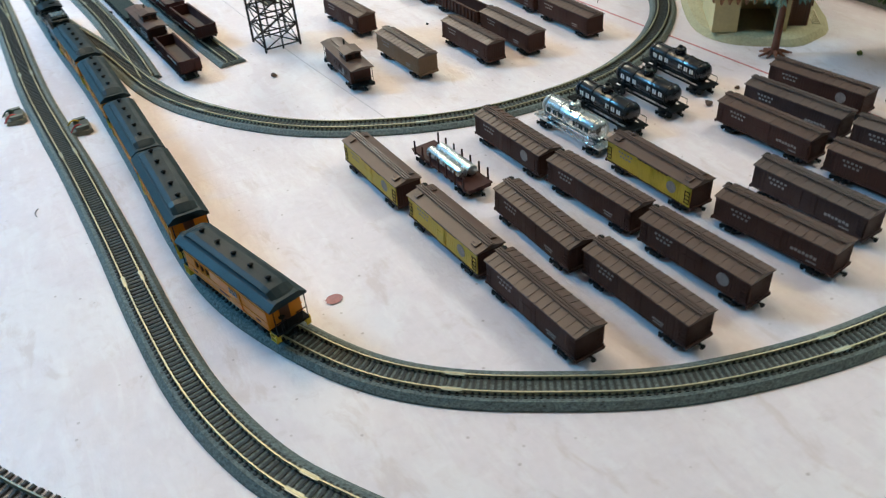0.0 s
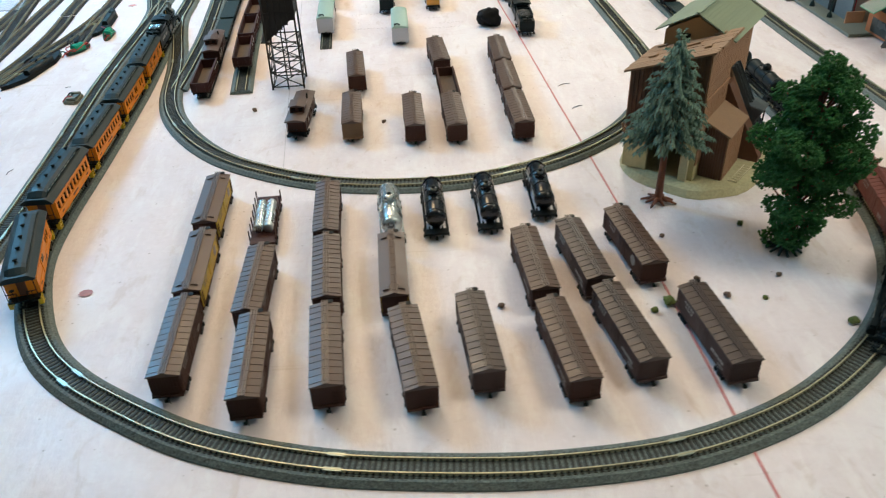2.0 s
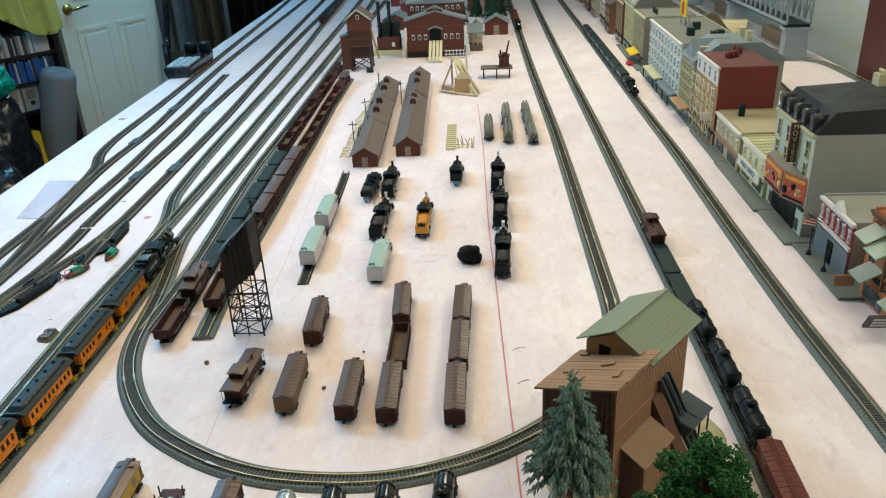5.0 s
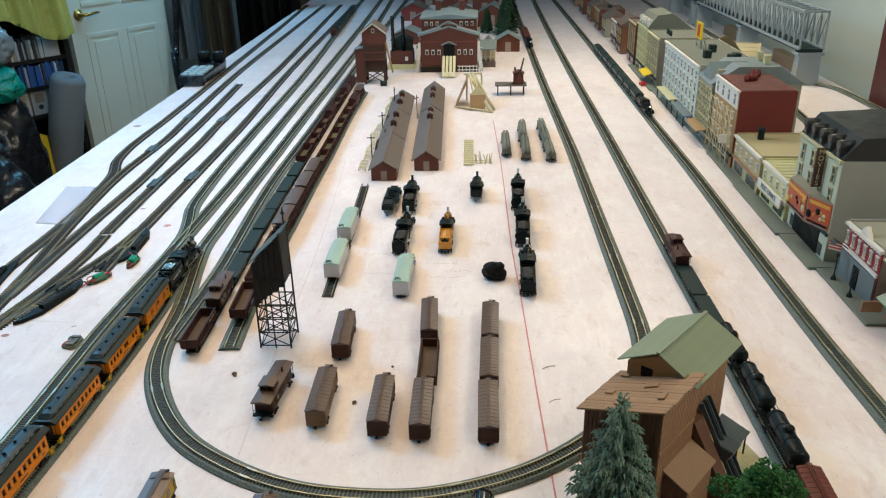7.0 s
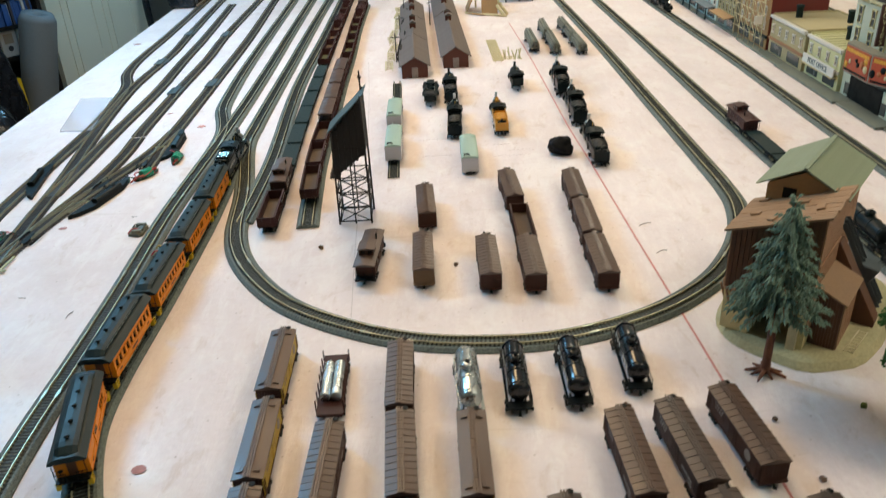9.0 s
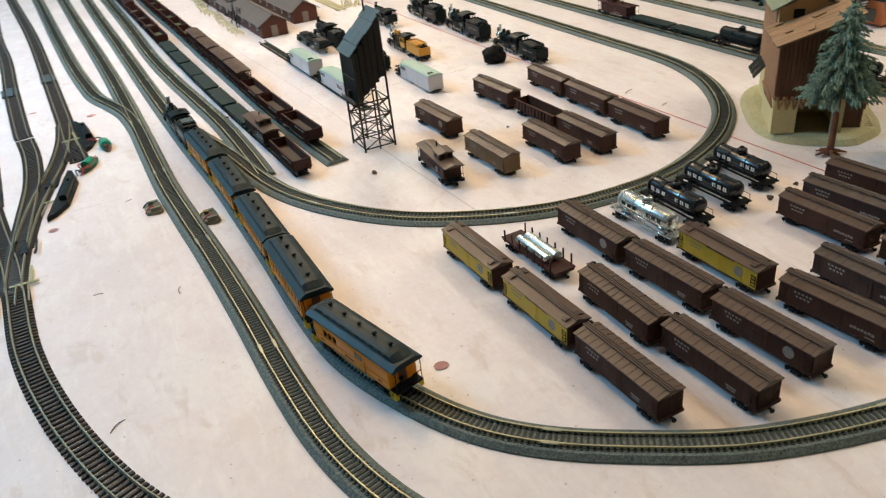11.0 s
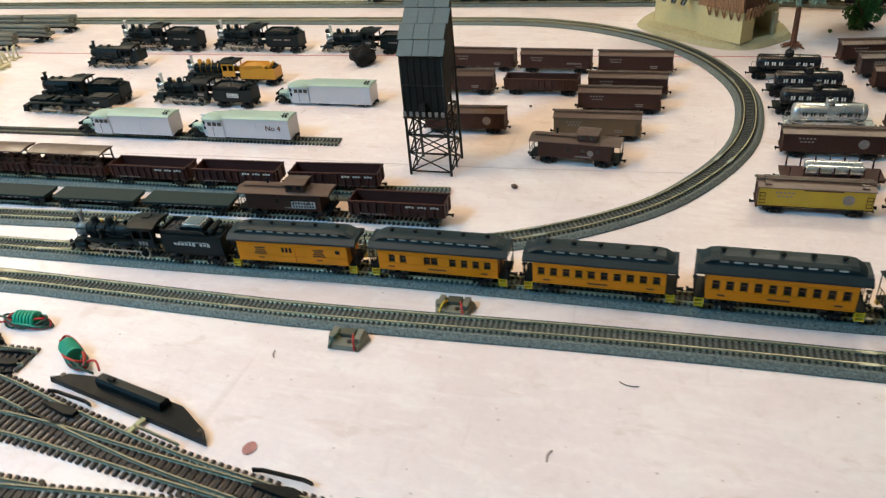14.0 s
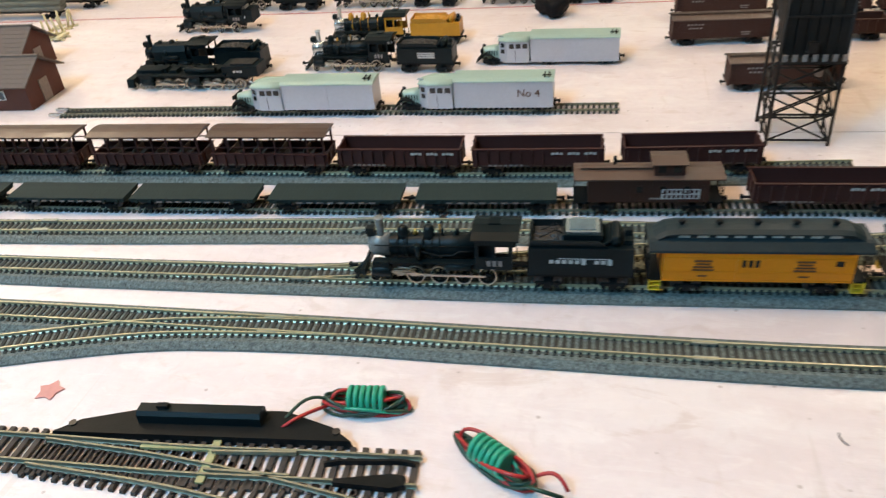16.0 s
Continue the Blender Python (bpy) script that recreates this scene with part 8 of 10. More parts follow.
def boiler_house():
    t = thing("boiler_house", "small brick boiler house with two tall black chimneys", "building")
    part("plinth", box(bm_new(), (0, 0, 0.010), (0.120, 0.110, 0.020)), M["concrete"], t)
    part("wall", box(bm_new(), (0, 0, 0.046), (0.092, 0.090, 0.052)), M["brick"], t)
    part("upper_wall", box(bm_new(), (0, 0.012, 0.092), (0.084, 0.066, 0.040)), M["flat_dark"], t)
    rf = bm_new()
    prism(rf, [(-0.048, 0.112), (0, 0.134), (0.048, 0.112)], -0.026, 0.050)
    part("roof", rf, M["flat_dark"], t)
    for x, y in ((-0.034, -0.036), (0.008, -0.034)):
        part("chimney", lathe(bm_new(), [(0.0075, 0.070), (0.0068, 0.200), (0.0082, 0.203), (0.0082, 0.210), (0.005, 0.210)], (x, y, 0), 12), M["gloss_black"], t)
    part("pane", box(bm_new(), (0.020, -0.0455, 0.042), (0.012, 0.002, 0.016)), M["white_trim"], t)
    t.matrix_basis = pose(-0.315, 3.29, 0, 0, 0, 2)


boiler_house()


def derrick():
    t = thing("timber_hoist", "cream timber hoist frame with slanting beams and brown board walls", "structure model")
    # leaning board wall on the aisle side, its outer face brown
    for i in range(7):
        y0 = -0.052 + i * 0.0150
        b = bm_new()
        prism(b, [(-0.064, 0.002), (-0.060, 0.002), (-0.022, 0.088), (-0.026, 0.088)], y0, y0 + 0.0142)
        part("sloping_board", b, M["siding_tan"], t)
    part("near_panel", box(bm_new(), (0.010, -0.075, 0.024), (0.050, 0.005, 0.046), rx=-0.18), M["siding_tan"], t)
    part("panel_frame", box(bm_new(), (0.010, -0.072, 0.0485), (0.054, 0.006, 0.004)), M["cream"], t)
    b = bm_new()
    prism(b, [(-0.012, 0.050), (0.010, 0.076), (0.030, 0.050)], -0.076, -0.070)
    part("small_gable", b, M["cream"], t)
    # bundle of long beams running down from the head towards the board
    for k, (hx, hz, ex, ey) in enumerate(((-0.024, 0.090, 0.052, -0.118), (-0.014, 0.093, 0.064, -0.098), (-0.020, 0.088, -0.004, -0.075), (-0.010, 0.090, 0.016, -0.070), (-0.002, 0.088, 0.034, -0.070))):
        end_z = 0.004 if k < 2 else 0.050
        part("slant_beam", rod(bm_new(), (hx, 0.050, hz), (ex, ey, end_z), 0.0048 if k < 2 else 0.0036, 4), M["cream"], t)
    for f in (0.12, 0.24, 0.36, 0.48, 0.60, 0.72, 0.84):
        p0 = Vector((-0.024, 0.050, 0.090)).lerp(Vector((0.052, -0.118, 0.004)), f)
        p1 = Vector((-0.014, 0.050, 0.093)).lerp(Vector((0.064, -0.098, 0.004)), f)
        part("cross_beam", rod(bm_new(), p0 - Vector((0.006, 0, -0.003)), p1 + Vector((0.008, 0, 0.003)), 0.0017, 4), M["cream"], t)
    part("head_beam", rod(bm_new(), (-0.040, 0.050, 0.089), (0.022, 0.050, 0.092), 0.0034, 4), M["cream"], t)
    for x in (-0.030, 0.020):
        part("post", box(bm_new(), (x, 0.050, 0.044), (0.006, 0.006, 0.086)), M["cream"], t)
    part("base_beam", rod(bm_new(), (-0.066, -0.050, 0.004), (0.060, -0.128, 0.004), 0.0040, 4), M["cream"], t)
    part("base_beam", rod(bm_new(), (-0.062, -0.052, 0.004), (-0.006, -0.100, 0.004), 0.0030, 4), M["siding_tan"], t)
    t.matrix_basis = pose(0.005, 2.62, 0, 0, 0, 0)
    w = thing("water_crane", "small dark red winch house on a timber trestle platform", "structure model")
    part("deck", box(bm_new(), (0, 0, 0.034), (0.110, 0.060, 0.004)), M["shed_roof"], w)
    for x in (-0.045, 0.0, 0.045):
        for y in (-0.024, 0.024):
            part("post", box(bm_new(), (x, y, 0.016), (0.004, 0.004, 0.032)), M["trestle"], w)
    part("winch_house", box(bm_new(), (0.026, 0, 0.055), (0.034, 0.034, 0.038)), M["brick"], w)
    for k in (-1, 1):
        part("winch_roof", box(bm_new(), (0.026 + k * 0.0095, 0, 0.0775), (0.022, 0.040, 0.0022), ry=k * 0.42), M["brick"], w)
        part("brace", rod(bm_new(), (0.026 + k * 0.022, -0.020, 0.037), (0.030, -0.018, 0.086), 0.0018, 4), M["trestle"], w)
    part("boom", rod(bm_new(), (0.026, -0.01, 0.05), (0.044, 0.02, 0.120), 0.0030, 6), M["trestle"], w)
    part("chimney", rod(bm_new(), (0.014, 0.004, 0.074), (0.014, 0.004, 0.092), 0.0030, 8), M["trestle"], w)
    w.matrix_basis = pose(0.125, 2.775, 0, 0, 0, 0)


derrick()
gable_shed("brick_house", "small red brick house with blue-grey roof by the far track", 0.125, 3.70, 0.105, 0.10, 0.052, 0.082, M["brick"], M["grey_roof"], 0, wins=2, rows=4, group="far brick houses")
lt = thing("lean_to_porch", "blue-grey roofed porch with white rail beside the engine house", "building")
part("floor", box(bm_new(), (0, 0, 0.012), (0.060, 0.110, 0.024)), M["shed_roof"], lt)
part("wall", box(bm_new(), (0, 0.020, 0.050), (0.056, 0.064, 0.052)), M["cream"], lt)
part("porch_roof", box(bm_new(), (0, -0.004, 0.083), (0.066, 0.124, 0.004), rx=0.16), M["grey_roof"], lt)
part("rail", box(bm_new(), (0, -0.053, 0.042), (0.060, 0.002, 0.003)), M["white_trim"], lt)
for k in range(4):
    part("post", box(bm_new(), (-0.028 + k * 0.0187, -0.053, 0.048), (0.0030, 0.0030, 0.048)), M["white_trim"], lt)
lt.matrix_basis = pose(0.038, 3.33, 0, 0, 0, 2)
gable_shed("brick_house", "small cream house with grey roof beside the engine house", 0.035, 3.58, 0.050, 0.075, 0.050, 0.080, M["cream"], M["grey_roof"], 0, wins=2, rows=4, group="far brick houses")
rng = random.Random(8)
for i, (x, y, w, l, h) in enumerate(((-0.36, 3.95, 0.12, 0.14, 0.075), (-0.25, 3.62, 0.070, 0.07, 0.045), (-0.30, 4.35, 0.15, 0.16, 0.11), (-0.13, 4.45, 0.16, 0.2, 0.13), (0.05, 4.55, 0.15, 0.18, 0.12), (-0.42, 4.85, 0.14, 0.18, 0.10),
                                     (-0.22, 5.05, 0.16, 0.2, 0.12), (0.0, 5.15, 0.15, 0.2, 0.13), (-0.10, 5.75, 0.3, 0.2, 0.16), (-0.40, 5.7, 0.2, 0.2, 0.14), (-0.24, 3.45, 0.05, 0.05, 0.035))):
    gable_shed("brick_house", "red brick model house with grey roof in the far town", x, y, w, l, h * 0.65, h, (M["brick"], M["brick_orange"], M["brick_dark"])[i % 3], (M["grey_roof"], M["shed_roof"])[i % 2], rng.uniform(-6, 6), wins=2, rows=4, group="far brick houses")


def far_tree(x, y, h, seed):
    t = thing("conifer_tree", "dark green model conifer among the far buildings", "tree", "far conifers")
    r_ = random.Random(seed)
    part("trunk", rod(bm_new(), (0, 0, 0), (0, 0, h * 0.9), 0.005, 6, 0.001), M["bark"], t)
    verts, faces = [], []
    for _ in range(420):
        f = r_.uniform(0.12, 1)
        rad = 0.30 * h * (1 - f) * r_.uniform(0.55, 1.1) + 0.003
        a = r_.uniform(0, math.tau)
        p = Vector((rad * math.cos(a), rad * math.sin(a), h * f - rad * 0.3))
        d = Vector((math.cos(a), math.sin(a), -0.5)).normalized()
        s = Vector((-math.sin(a), math.cos(a), 0))
        i = len(verts)
        l = r_.uniform(0.010, 0.018)
        verts.extend([tuple(p - d * l), tuple(p + s * l * 0.45), tuple(p + d * l), tuple(p - s * l * 0.45 + Vector((0, 0, 0.004)))])
        faces.append((i, i + 1, i + 2, i + 3))
    soup("needles", verts, faces, M["far_needle"], t)
    t.matrix_basis = pose(x, y, 0)


M["far_needle"] = mat("deep_green_conifer", (0.016, 0.050, 0.024), 0.9, var=0.5, s1=60, s2=600)
for i, (x, y, h) in enumerate(((0.13, 4.05, 0.17), (0.10, 4.18, 0.15), (0.15, 4.30, 0.19), (-0.20, 4.10, 0.15), (0.02, 4.25, 0.12), (0.12, 4.62, 0.17), (-0.05, 4.0, 0.12))):
    far_tree(x, y, h, i)


# ---------------------------------------------------------------- the street
WINDOWS = {}


def window(parent, x, y, z, w, h, frame_m):
    """A framed sash window in a front that faces -x."""
    key = (round(w, 4), round(h, 4), frame_m.name)
    if key not in WINDOWS:
        # one moulded frame: lintel, two stiles, meeting bar and sill on a common grid
        ys = [-w / 2 - 0.0015, -w / 2, -w / 2 + 0.0016, w / 2 - 0.0016, w / 2, w / 2 + 0.0015]
        zs = [-h / 2 - 0.0012, -h / 2 + 0.0004, -0.0006, 0.0006, h / 2 - 0.0006, h / 2 + 0.0016]
        solid = ("11111", "01010", "01110", "01010", "11111")
        b = bm_new()
        grid = [[b.verts.new((0.0, y, z)) for y in ys] for z in zs]
        for j, line in enumerate(solid):
            for i, full in enumerate(line):
                if full == "1":
                    b.faces.new((grid[j][i], grid[j + 1][i], grid[j + 1][i + 1], grid[j][i + 1]))
        bmesh.ops.delete(b, geom=[v for v in b.verts if not v.link_faces], context="VERTS")
        back = b.faces[:]
        out = bmesh.ops.extrude_face_region(b, geom=back)["geom"]
        for v in out:
            if isinstance(v, bmesh.types.BMVert):
                v.co.x = -0.0030 if abs(v.co.z) > h / 2 - 0.0010 else -0.0018
        bmesh.ops.recalc_face_normals(b, faces=b.faces[:])
        f = part("window", b, frame_m, parent)
        p = part("pane", box(bm_new(), (-0.0003, 0, 0), (0.0006, w - 0.0026, h - 0.0022)), M["pane"], f)
        f.matrix_basis = pose(x, y, z)
        WINDOWS[key] = (f, p)
        return f
    f0, p0 = WINDOWS[key]
    f = again(f0, pose(x, y, z), parent, "window")
    again(p0, Matrix(), f, "pane")
    return f


def block(label, y0, y1, xf, depth, h, wall_m, rows, cols, trim_m, side_m=None, ground=0.030, win=(0.010, 0.017), cornice=True, roof_m=None, name="town_building", parapet=True, shop_m=None):
    t = thing(name, label, "building", "street buildings")
    w = y1 - y0
    part("wall", box(bm_new(), (depth / 2, 0, h / 2 + 0.0052), (depth, w - 0.001, h - 0.0002)), side_m or wall_m, t)
    part("front", box(bm_new(), (-0.0008, 0, h / 2 + 0.0052), (0.0016, w - 0.002, h)), wall_m, t)
    z0 = ground + 0.012
    for r in range(rows):
        z = z0 + (r + 0.5) * (h - z0 - 0.006) / rows
        for c in range(cols):
            window(t, -0.0016, -w / 2 + (c + 0.5) * w / cols, z, *win, trim_m)
    sm = shop_m or M["flat_dark"]
    for i in range(max(2, cols // 2)):
        k = max(2, cols // 2)
        part("shop_window", box(bm_new(), (-0.0020, -w / 2 + (i + 0.5) * w / k, 0.020), (0.0012, w / k * 0.66, 0.022)), M["pane"], t)
    part("shop_band", box(bm_new(), (-0.0030, 0, ground + 0.005), (0.0040, w - 0.002, 0.0060)), sm, t)
    if cornice:
        b = bm_new()
        box(b, (-0.0030, 0, h + 0.004), (0.0070, w, 0.0050))
        for i in range(int(w / 0.010)):
            box(b, (-0.0030, -w / 2 + 0.005 + i * 0.010, h), (0.0040, 0.0030, 0.0040))
        part("cornice", b, trim_m, t)
    part("flat_roof", box(bm_new(), (depth / 2 + 0.001, 0, h + 0.0060), (depth - 0.006, w - 0.006, 0.0014)), roof_m or M["shed_roof"], t)
    if parapet:
        for c, s in (((depth / 2, -w / 2 + 0.002, h + 0.0075), (depth, 0.004, 0.005)), ((depth / 2, w / 2 - 0.002, h + 0.0075), (depth, 0.004, 0.005)), ((depth - 0.002, 0, h + 0.0075), (0.004, w - 0.008, 0.005))):
            part("parapet", box(bm_new(), c, s), side_m or wall_m, t)
    t.matrix_basis = pose(xf, (y0 + y1) / 2, 0)
    return t, w


M["roof_green"] = mat("grey_green_roof_felt", (0.155, 0.170, 0.140), 0.75, var=0.15, s1=30, s2=400)
M["w_cream"] = mat("cream_facade_paint", (0.52, 0.50, 0.30), 0.65, var=0.08)
M["w_taupe"] = mat("taupe_facade_paint", (0.24, 0.23, 0.18), 0.65, var=0.08)
M["w_white"] = mat("pale_blue_white_facade", (0.54, 0.66, 0.64), 0.65, var=0.06)
M["w_greyc"] = mat("grey_cream_facade", (0.33, 0.33, 0.26), 0.65, var=0.08)
M["w_tan"] = mat("tan_facade_paint", (0.42, 0.37, 0.21), 0.65, var=0.08)
M["w_yellow"] = mat("pale_yellow_facade_paint", (0.60, 0.60, 0.33), 0.65, var=0.06)
M["w_pale"] = mat("pale_green_grey_facade", (0.46, 0.52, 0.42), 0.65, var=0.06)
M["w_grey"] = mat("plain_grey_side_wall", (0.30, 0.31, 0.29), 0.75, var=0.06)
M["mansard"] = mat("dark_mansard_slate", (0.018, 0.023, 0.025), 0.42, var=0.15, rnd=0.2)
M["poster_red"] = mat("red_orange_poster", (0.42, 0.075, 0.030), 0.5, var=0.3, s1=90, s2=400)
M["poster_gold"] = mat("painted_poster_yellow", (0.62, 0.34, 0.04), 0.5, var=0.4, s1=200, s2=600)
M["sign_brown"] = mat("dark_brown_sign_paint", (0.060, 0.022, 0.018), 0.5, var=0.15)
M["sign_yellow"] = mat("bright_yellow_sign", (0.75, 0.55, 0.02), 0.5, var=0.05)
M["sign_red"] = mat("red_sign_paint", (0.50, 0.03, 0.03), 0.5, var=0.05)
M["saloon_red"] = mat("crimson_front_paint", (0.26, 0.018, 0.035), 0.55, var=0.1)
M["slate_blue"] = mat("blue_grey_shopfront", (0.14, 0.18, 0.20), 0.6, var=0.1)


def words(text, size, material, parent, m, name="sign_lettering"):
    cu = bpy.data.curves.new(name, "FONT")
    cu.body, cu.size, cu.extrude, cu.align_x, cu.align_y = text, size, size * 0.03, "CENTER", "CENTER"
    ob = new("text_tmp", cu)
    me = bpy.data.meshes.new_from_object(ob.evaluated_get(bpy.context.evaluated_depsgraph_get()))
    bpy.data.objects.remove(ob)
    me.materials.append(material)
    o = new(name, me)
    o.parent = parent
    o.matrix_basis = m
    return o


# pavement slabs in front of and below the buildings
PAVE = thing("pavement", "grey-green model pavement slab along the street", "pavement", kind="structure")
for y0, y1, x0, x1 in ((1.146, 1.345, 0.641, 0.86), (1.348, 1.50, 0.628, 0.90), (1.503, 1.80, 0.622, 0.86), (1.803, 2.06, 0.625, 0.86), (2.063, 2.33, 0.630, 0.86), (2.333, 2.80, 0.620, 0.86), (2.803, 3.30, 0.612, 0.86)):
    b = bm_new()
    box(b, ((x0 + x1) / 2, (y0 + y1) / 2, 0.0028), (x1 - x0, y1 - y0, 0.0048))
    bevel(b, 0.0012)
    part("slab", b, M["pave"], PAVE)

# far row: brick and board houses of uneven height, with gaps between them
FAR = [(3.285, 3.465, 0.632, 0.14, 0.158, "brick_orange", "w_tan", 4, 4, "flat"), (3.56, 3.71, 0.618, 0.10, 0.118, "siding_dark_and_shaded", "w_tan", 2, 3, "gable"), (3.76, 3.93, 0.625, 0.12, 0.105, "brick_dark", "white_trim", 2, 4, "flat"),
       (4.05, 4.19, 0.612, 0.10, 0.085, "w_taupe", "w_cream", 2, 3, "gable"), (4.26, 4.46, 0.606, 0.13, 0.100, "brick", "w_tan", 2, 4, "flat"), (4.60, 4.78, 0.600, 0.11, 0.082, "siding_dark_and_shaded", "w_cream", 2, 3, "gable"),
       (4.95, 5.20, 0.592, 0.12, 0.110, "brick_orange", "w_tan", 3, 4, "flat"), (5.40, 5.62, 0.585, 0.12, 0.090, "siding", "white_trim", 2, 3, "gable"), (5.75, 6.0, 0.58, 0.13, 0.10, "brick_dark", "w_tan", 2, 4, "flat")]
for y0, y1, xf, depth, h, wm, tm, rows, cols, top in FAR:
    t, w = block("model house of brick or board in the far street row", y0, y1, xf, depth, h, M[wm], rows, cols, M[tm], roof_m=M["shed_roof"], win=(0.015, 0.021), parapet=top == "flat", cornice=top == "flat")
    if top == "gable":
        b = bm_new()
        prism(b, [(-0.008, h + 0.0068), (depth / 2, h + 0.042), (depth + 0.008, h + 0.0068)], -w / 2 - 0.004, w / 2 + 0.004)
        part("gabled_roof", b, M["shed_roof"], t)
    else:
        part("roof_vent", box(bm_new(), (depth * 0.5, 0.02, h + 0.014), (0.022, 0.020, 0.015)), M["flat_dark"], t)
# cream and taupe house with hipped roof
t, w = block("cream corner building with grey mansard roof and dormers", 3.055, 3.265, 0.636, 0.16, 0.172, M["w_cream"], 4, 5, M["w_yellow"], parapet=False, win=(0.017, 0.022))
b = bm_new()
prism(b, [(-0.004, 0.178), (0.030, 0.226), (0.085, 0.232), (0.160, 0.178)], -w / 2, w / 2)
part("mansard_roof", b, M["roof_green"], t)
for i in range(4):
    part("dormer", box(bm_new(), (0.008, -w / 2 + (i + 0.5) * w / 4, 0.196), (0.016, 0.014, 0.024)), M["white_trim"], t)
t, w = block("taupe building with rows of tall sash windows", 2.832, 3.050, 0.637, 0.17, 0.168, M["w_taupe"], 4, 5, M["w_cream"], roof_m=M["roof_green"], win=(0.018, 0.023))
for i in range(3):
    part("chimney_pot", rod(bm_new(), (0.05, -0.04 + i * 0.03, 0.172), (0.05, -0.04 + i * 0.03, 0.192), 0.004, 8), M["flat_dark"], t)
aw = bm_new()
box(aw, (-0.016, 0.02, 0.040), (0.034, 0.12, 0.003), ry=-0.3)
part("awning", aw, M["sign_yellow"], t, "yellow shop awning")
# pale blue-white block
t, w = block("pale blue-white building with many windows and roof sign", 2.275, 2.745, 0.640, 0.17, 0.178, M["w_white"], 4, 10, M["white_trim"], side_m=M["w_greyc"], roof_m=M["roof_green"], win=(0.020, 0.024))
sb = bm_new()
for s in (-1, 1):
    for dx in (0.0, 0.018):
        rod(sb, (0.070 + dx, s * 0.030 + 0.09, 0.184), (0.070, s * 0.030 + 0.09, 0.232), 0.0014, 5)
for z in (0.198, 0.214):
    rod(sb, (0.070, 0.06, z), (0.070, 0.12, z), 0.0012, 5)
part("sign_frame", sb, M["bridge"], t)
part("sign_panel", box(bm_new(), (0.068, 0.090, 0.236), (0.003, 0.080, 0.050)), M["sign_yellow"], t, "bright yellow roof sign panel")
part("sign_mark", box(bm_new(), (0.0658, 0.090, 0.236), (0.0016, 0.026, 0.036)), M["sign_red"], t)
for x, y in ((0.05, -0.10), (0.09, 0.0), (0.12, -0.15), (0.10, -0.17)):
    part("roof_vent", box(bm_new(), (x, y, 0.194), (0.020, 0.022, 0.024)), M["flat_dark"], t)
cp = bm_new()
box(cp, (-0.014, 0.09, 0.040), (0.028, 0.20, 0.003), ry=-0.12)
part("canopy", cp, M["w_cream"], t)
cp = bm_new()
box(cp, (-0.014, -0.13, 0.040), (0.028, 0.18, 0.003), ry=-0.12)
part("canopy", cp, M["slate_blue"], t)
for y in (-0.21, -0.13, -0.05, 0.02, 0.18):
    part("canopy_post", rod(bm_new(), (-0.025, y, 0.005), (-0.025, y, 0.0375), 0.0018, 6), M["flat_dark"], t)
M["olive_wall"] = mat("olive_brown_plain_wall", (0.145, 0.120, 0.055), 0.75, var=0.12, s1=20, s2=300)
ow = thing("unfinished_gable", "plain olive-brown gable wall standing behind the street", "building")
b = bm_new()
prism(b, [(-0.085, 0.0), (-0.085, 0.115), (-0.045, 0.150), (-0.020, 0.185), (0.0, 0.192), (0.020, 0.182), (0.055, 0.140), (0.090, 0.112), (0.090, 0.0)], -0.006, 0.006)
part("gable_wall", b, M["olive_wall"], ow)
part("side_wall", box(bm_new(), (0.080, 0.082, 0.055), (0.008, 0.150, 0.110)), M["olive_wall"], ow)
for k in range(3):
    part("stair_string", rod(bm_new(), (-0.088, 0.012 + k * 0.020, 0.100), (-0.040, 0.012 + k * 0.020, 0.158), 0.0022, 5), M["siding_dark_and_shaded"], ow)
ow.matrix_basis = pose(0.845, 2.788, 0, 0, 0, 0)
# grey-cream gabled building
t, w = block("grey-cream building with steep gabled roof and dormers", 2.128, 2.268, 0.641, 0.225, 0.158, M["w_greyc"], 4, 5, M["w_cream"], parapet=False, cornice=False, win=(0.014, 0.021))
b = bm_new()
prism(b, [(-0.008, 0.164), (0.060, 0.210), (0.165, 0.210), (0.233, 0.164)], -w / 2 - 0.003, w / 2 + 0.003)
part("gabled_roof", b, M["grey_roof"], t)
b = bm_new()
for x in (0.05,):
    prism(b, [(-w / 3, 0.166), (0, 0.212), (w / 3, 0.166)], 0.0, 0.10)
o = part("cross_gable", b, M["grey_roof"], t)
o.matrix_basis = Matrix.Rotation(-math.pi / 2, 4, "Z")
for y in (-0.03, 0.03):
    part("dormer", box(bm_new(), (0.030, y, 0.186), (0.022, 0.016, 0.020)), M["w_greyc"], t)
    part("chimney", box(bm_new(), (0.14, y, 0.222), (0.014, 0.018, 0.022)), M["w_cream"], t)
part("canopy", box(bm_new(), (-0.015, 0.0, 0.040), (0.030, w - 0.01, 0.003), ry=-0.15), M["siding_tan"], t)
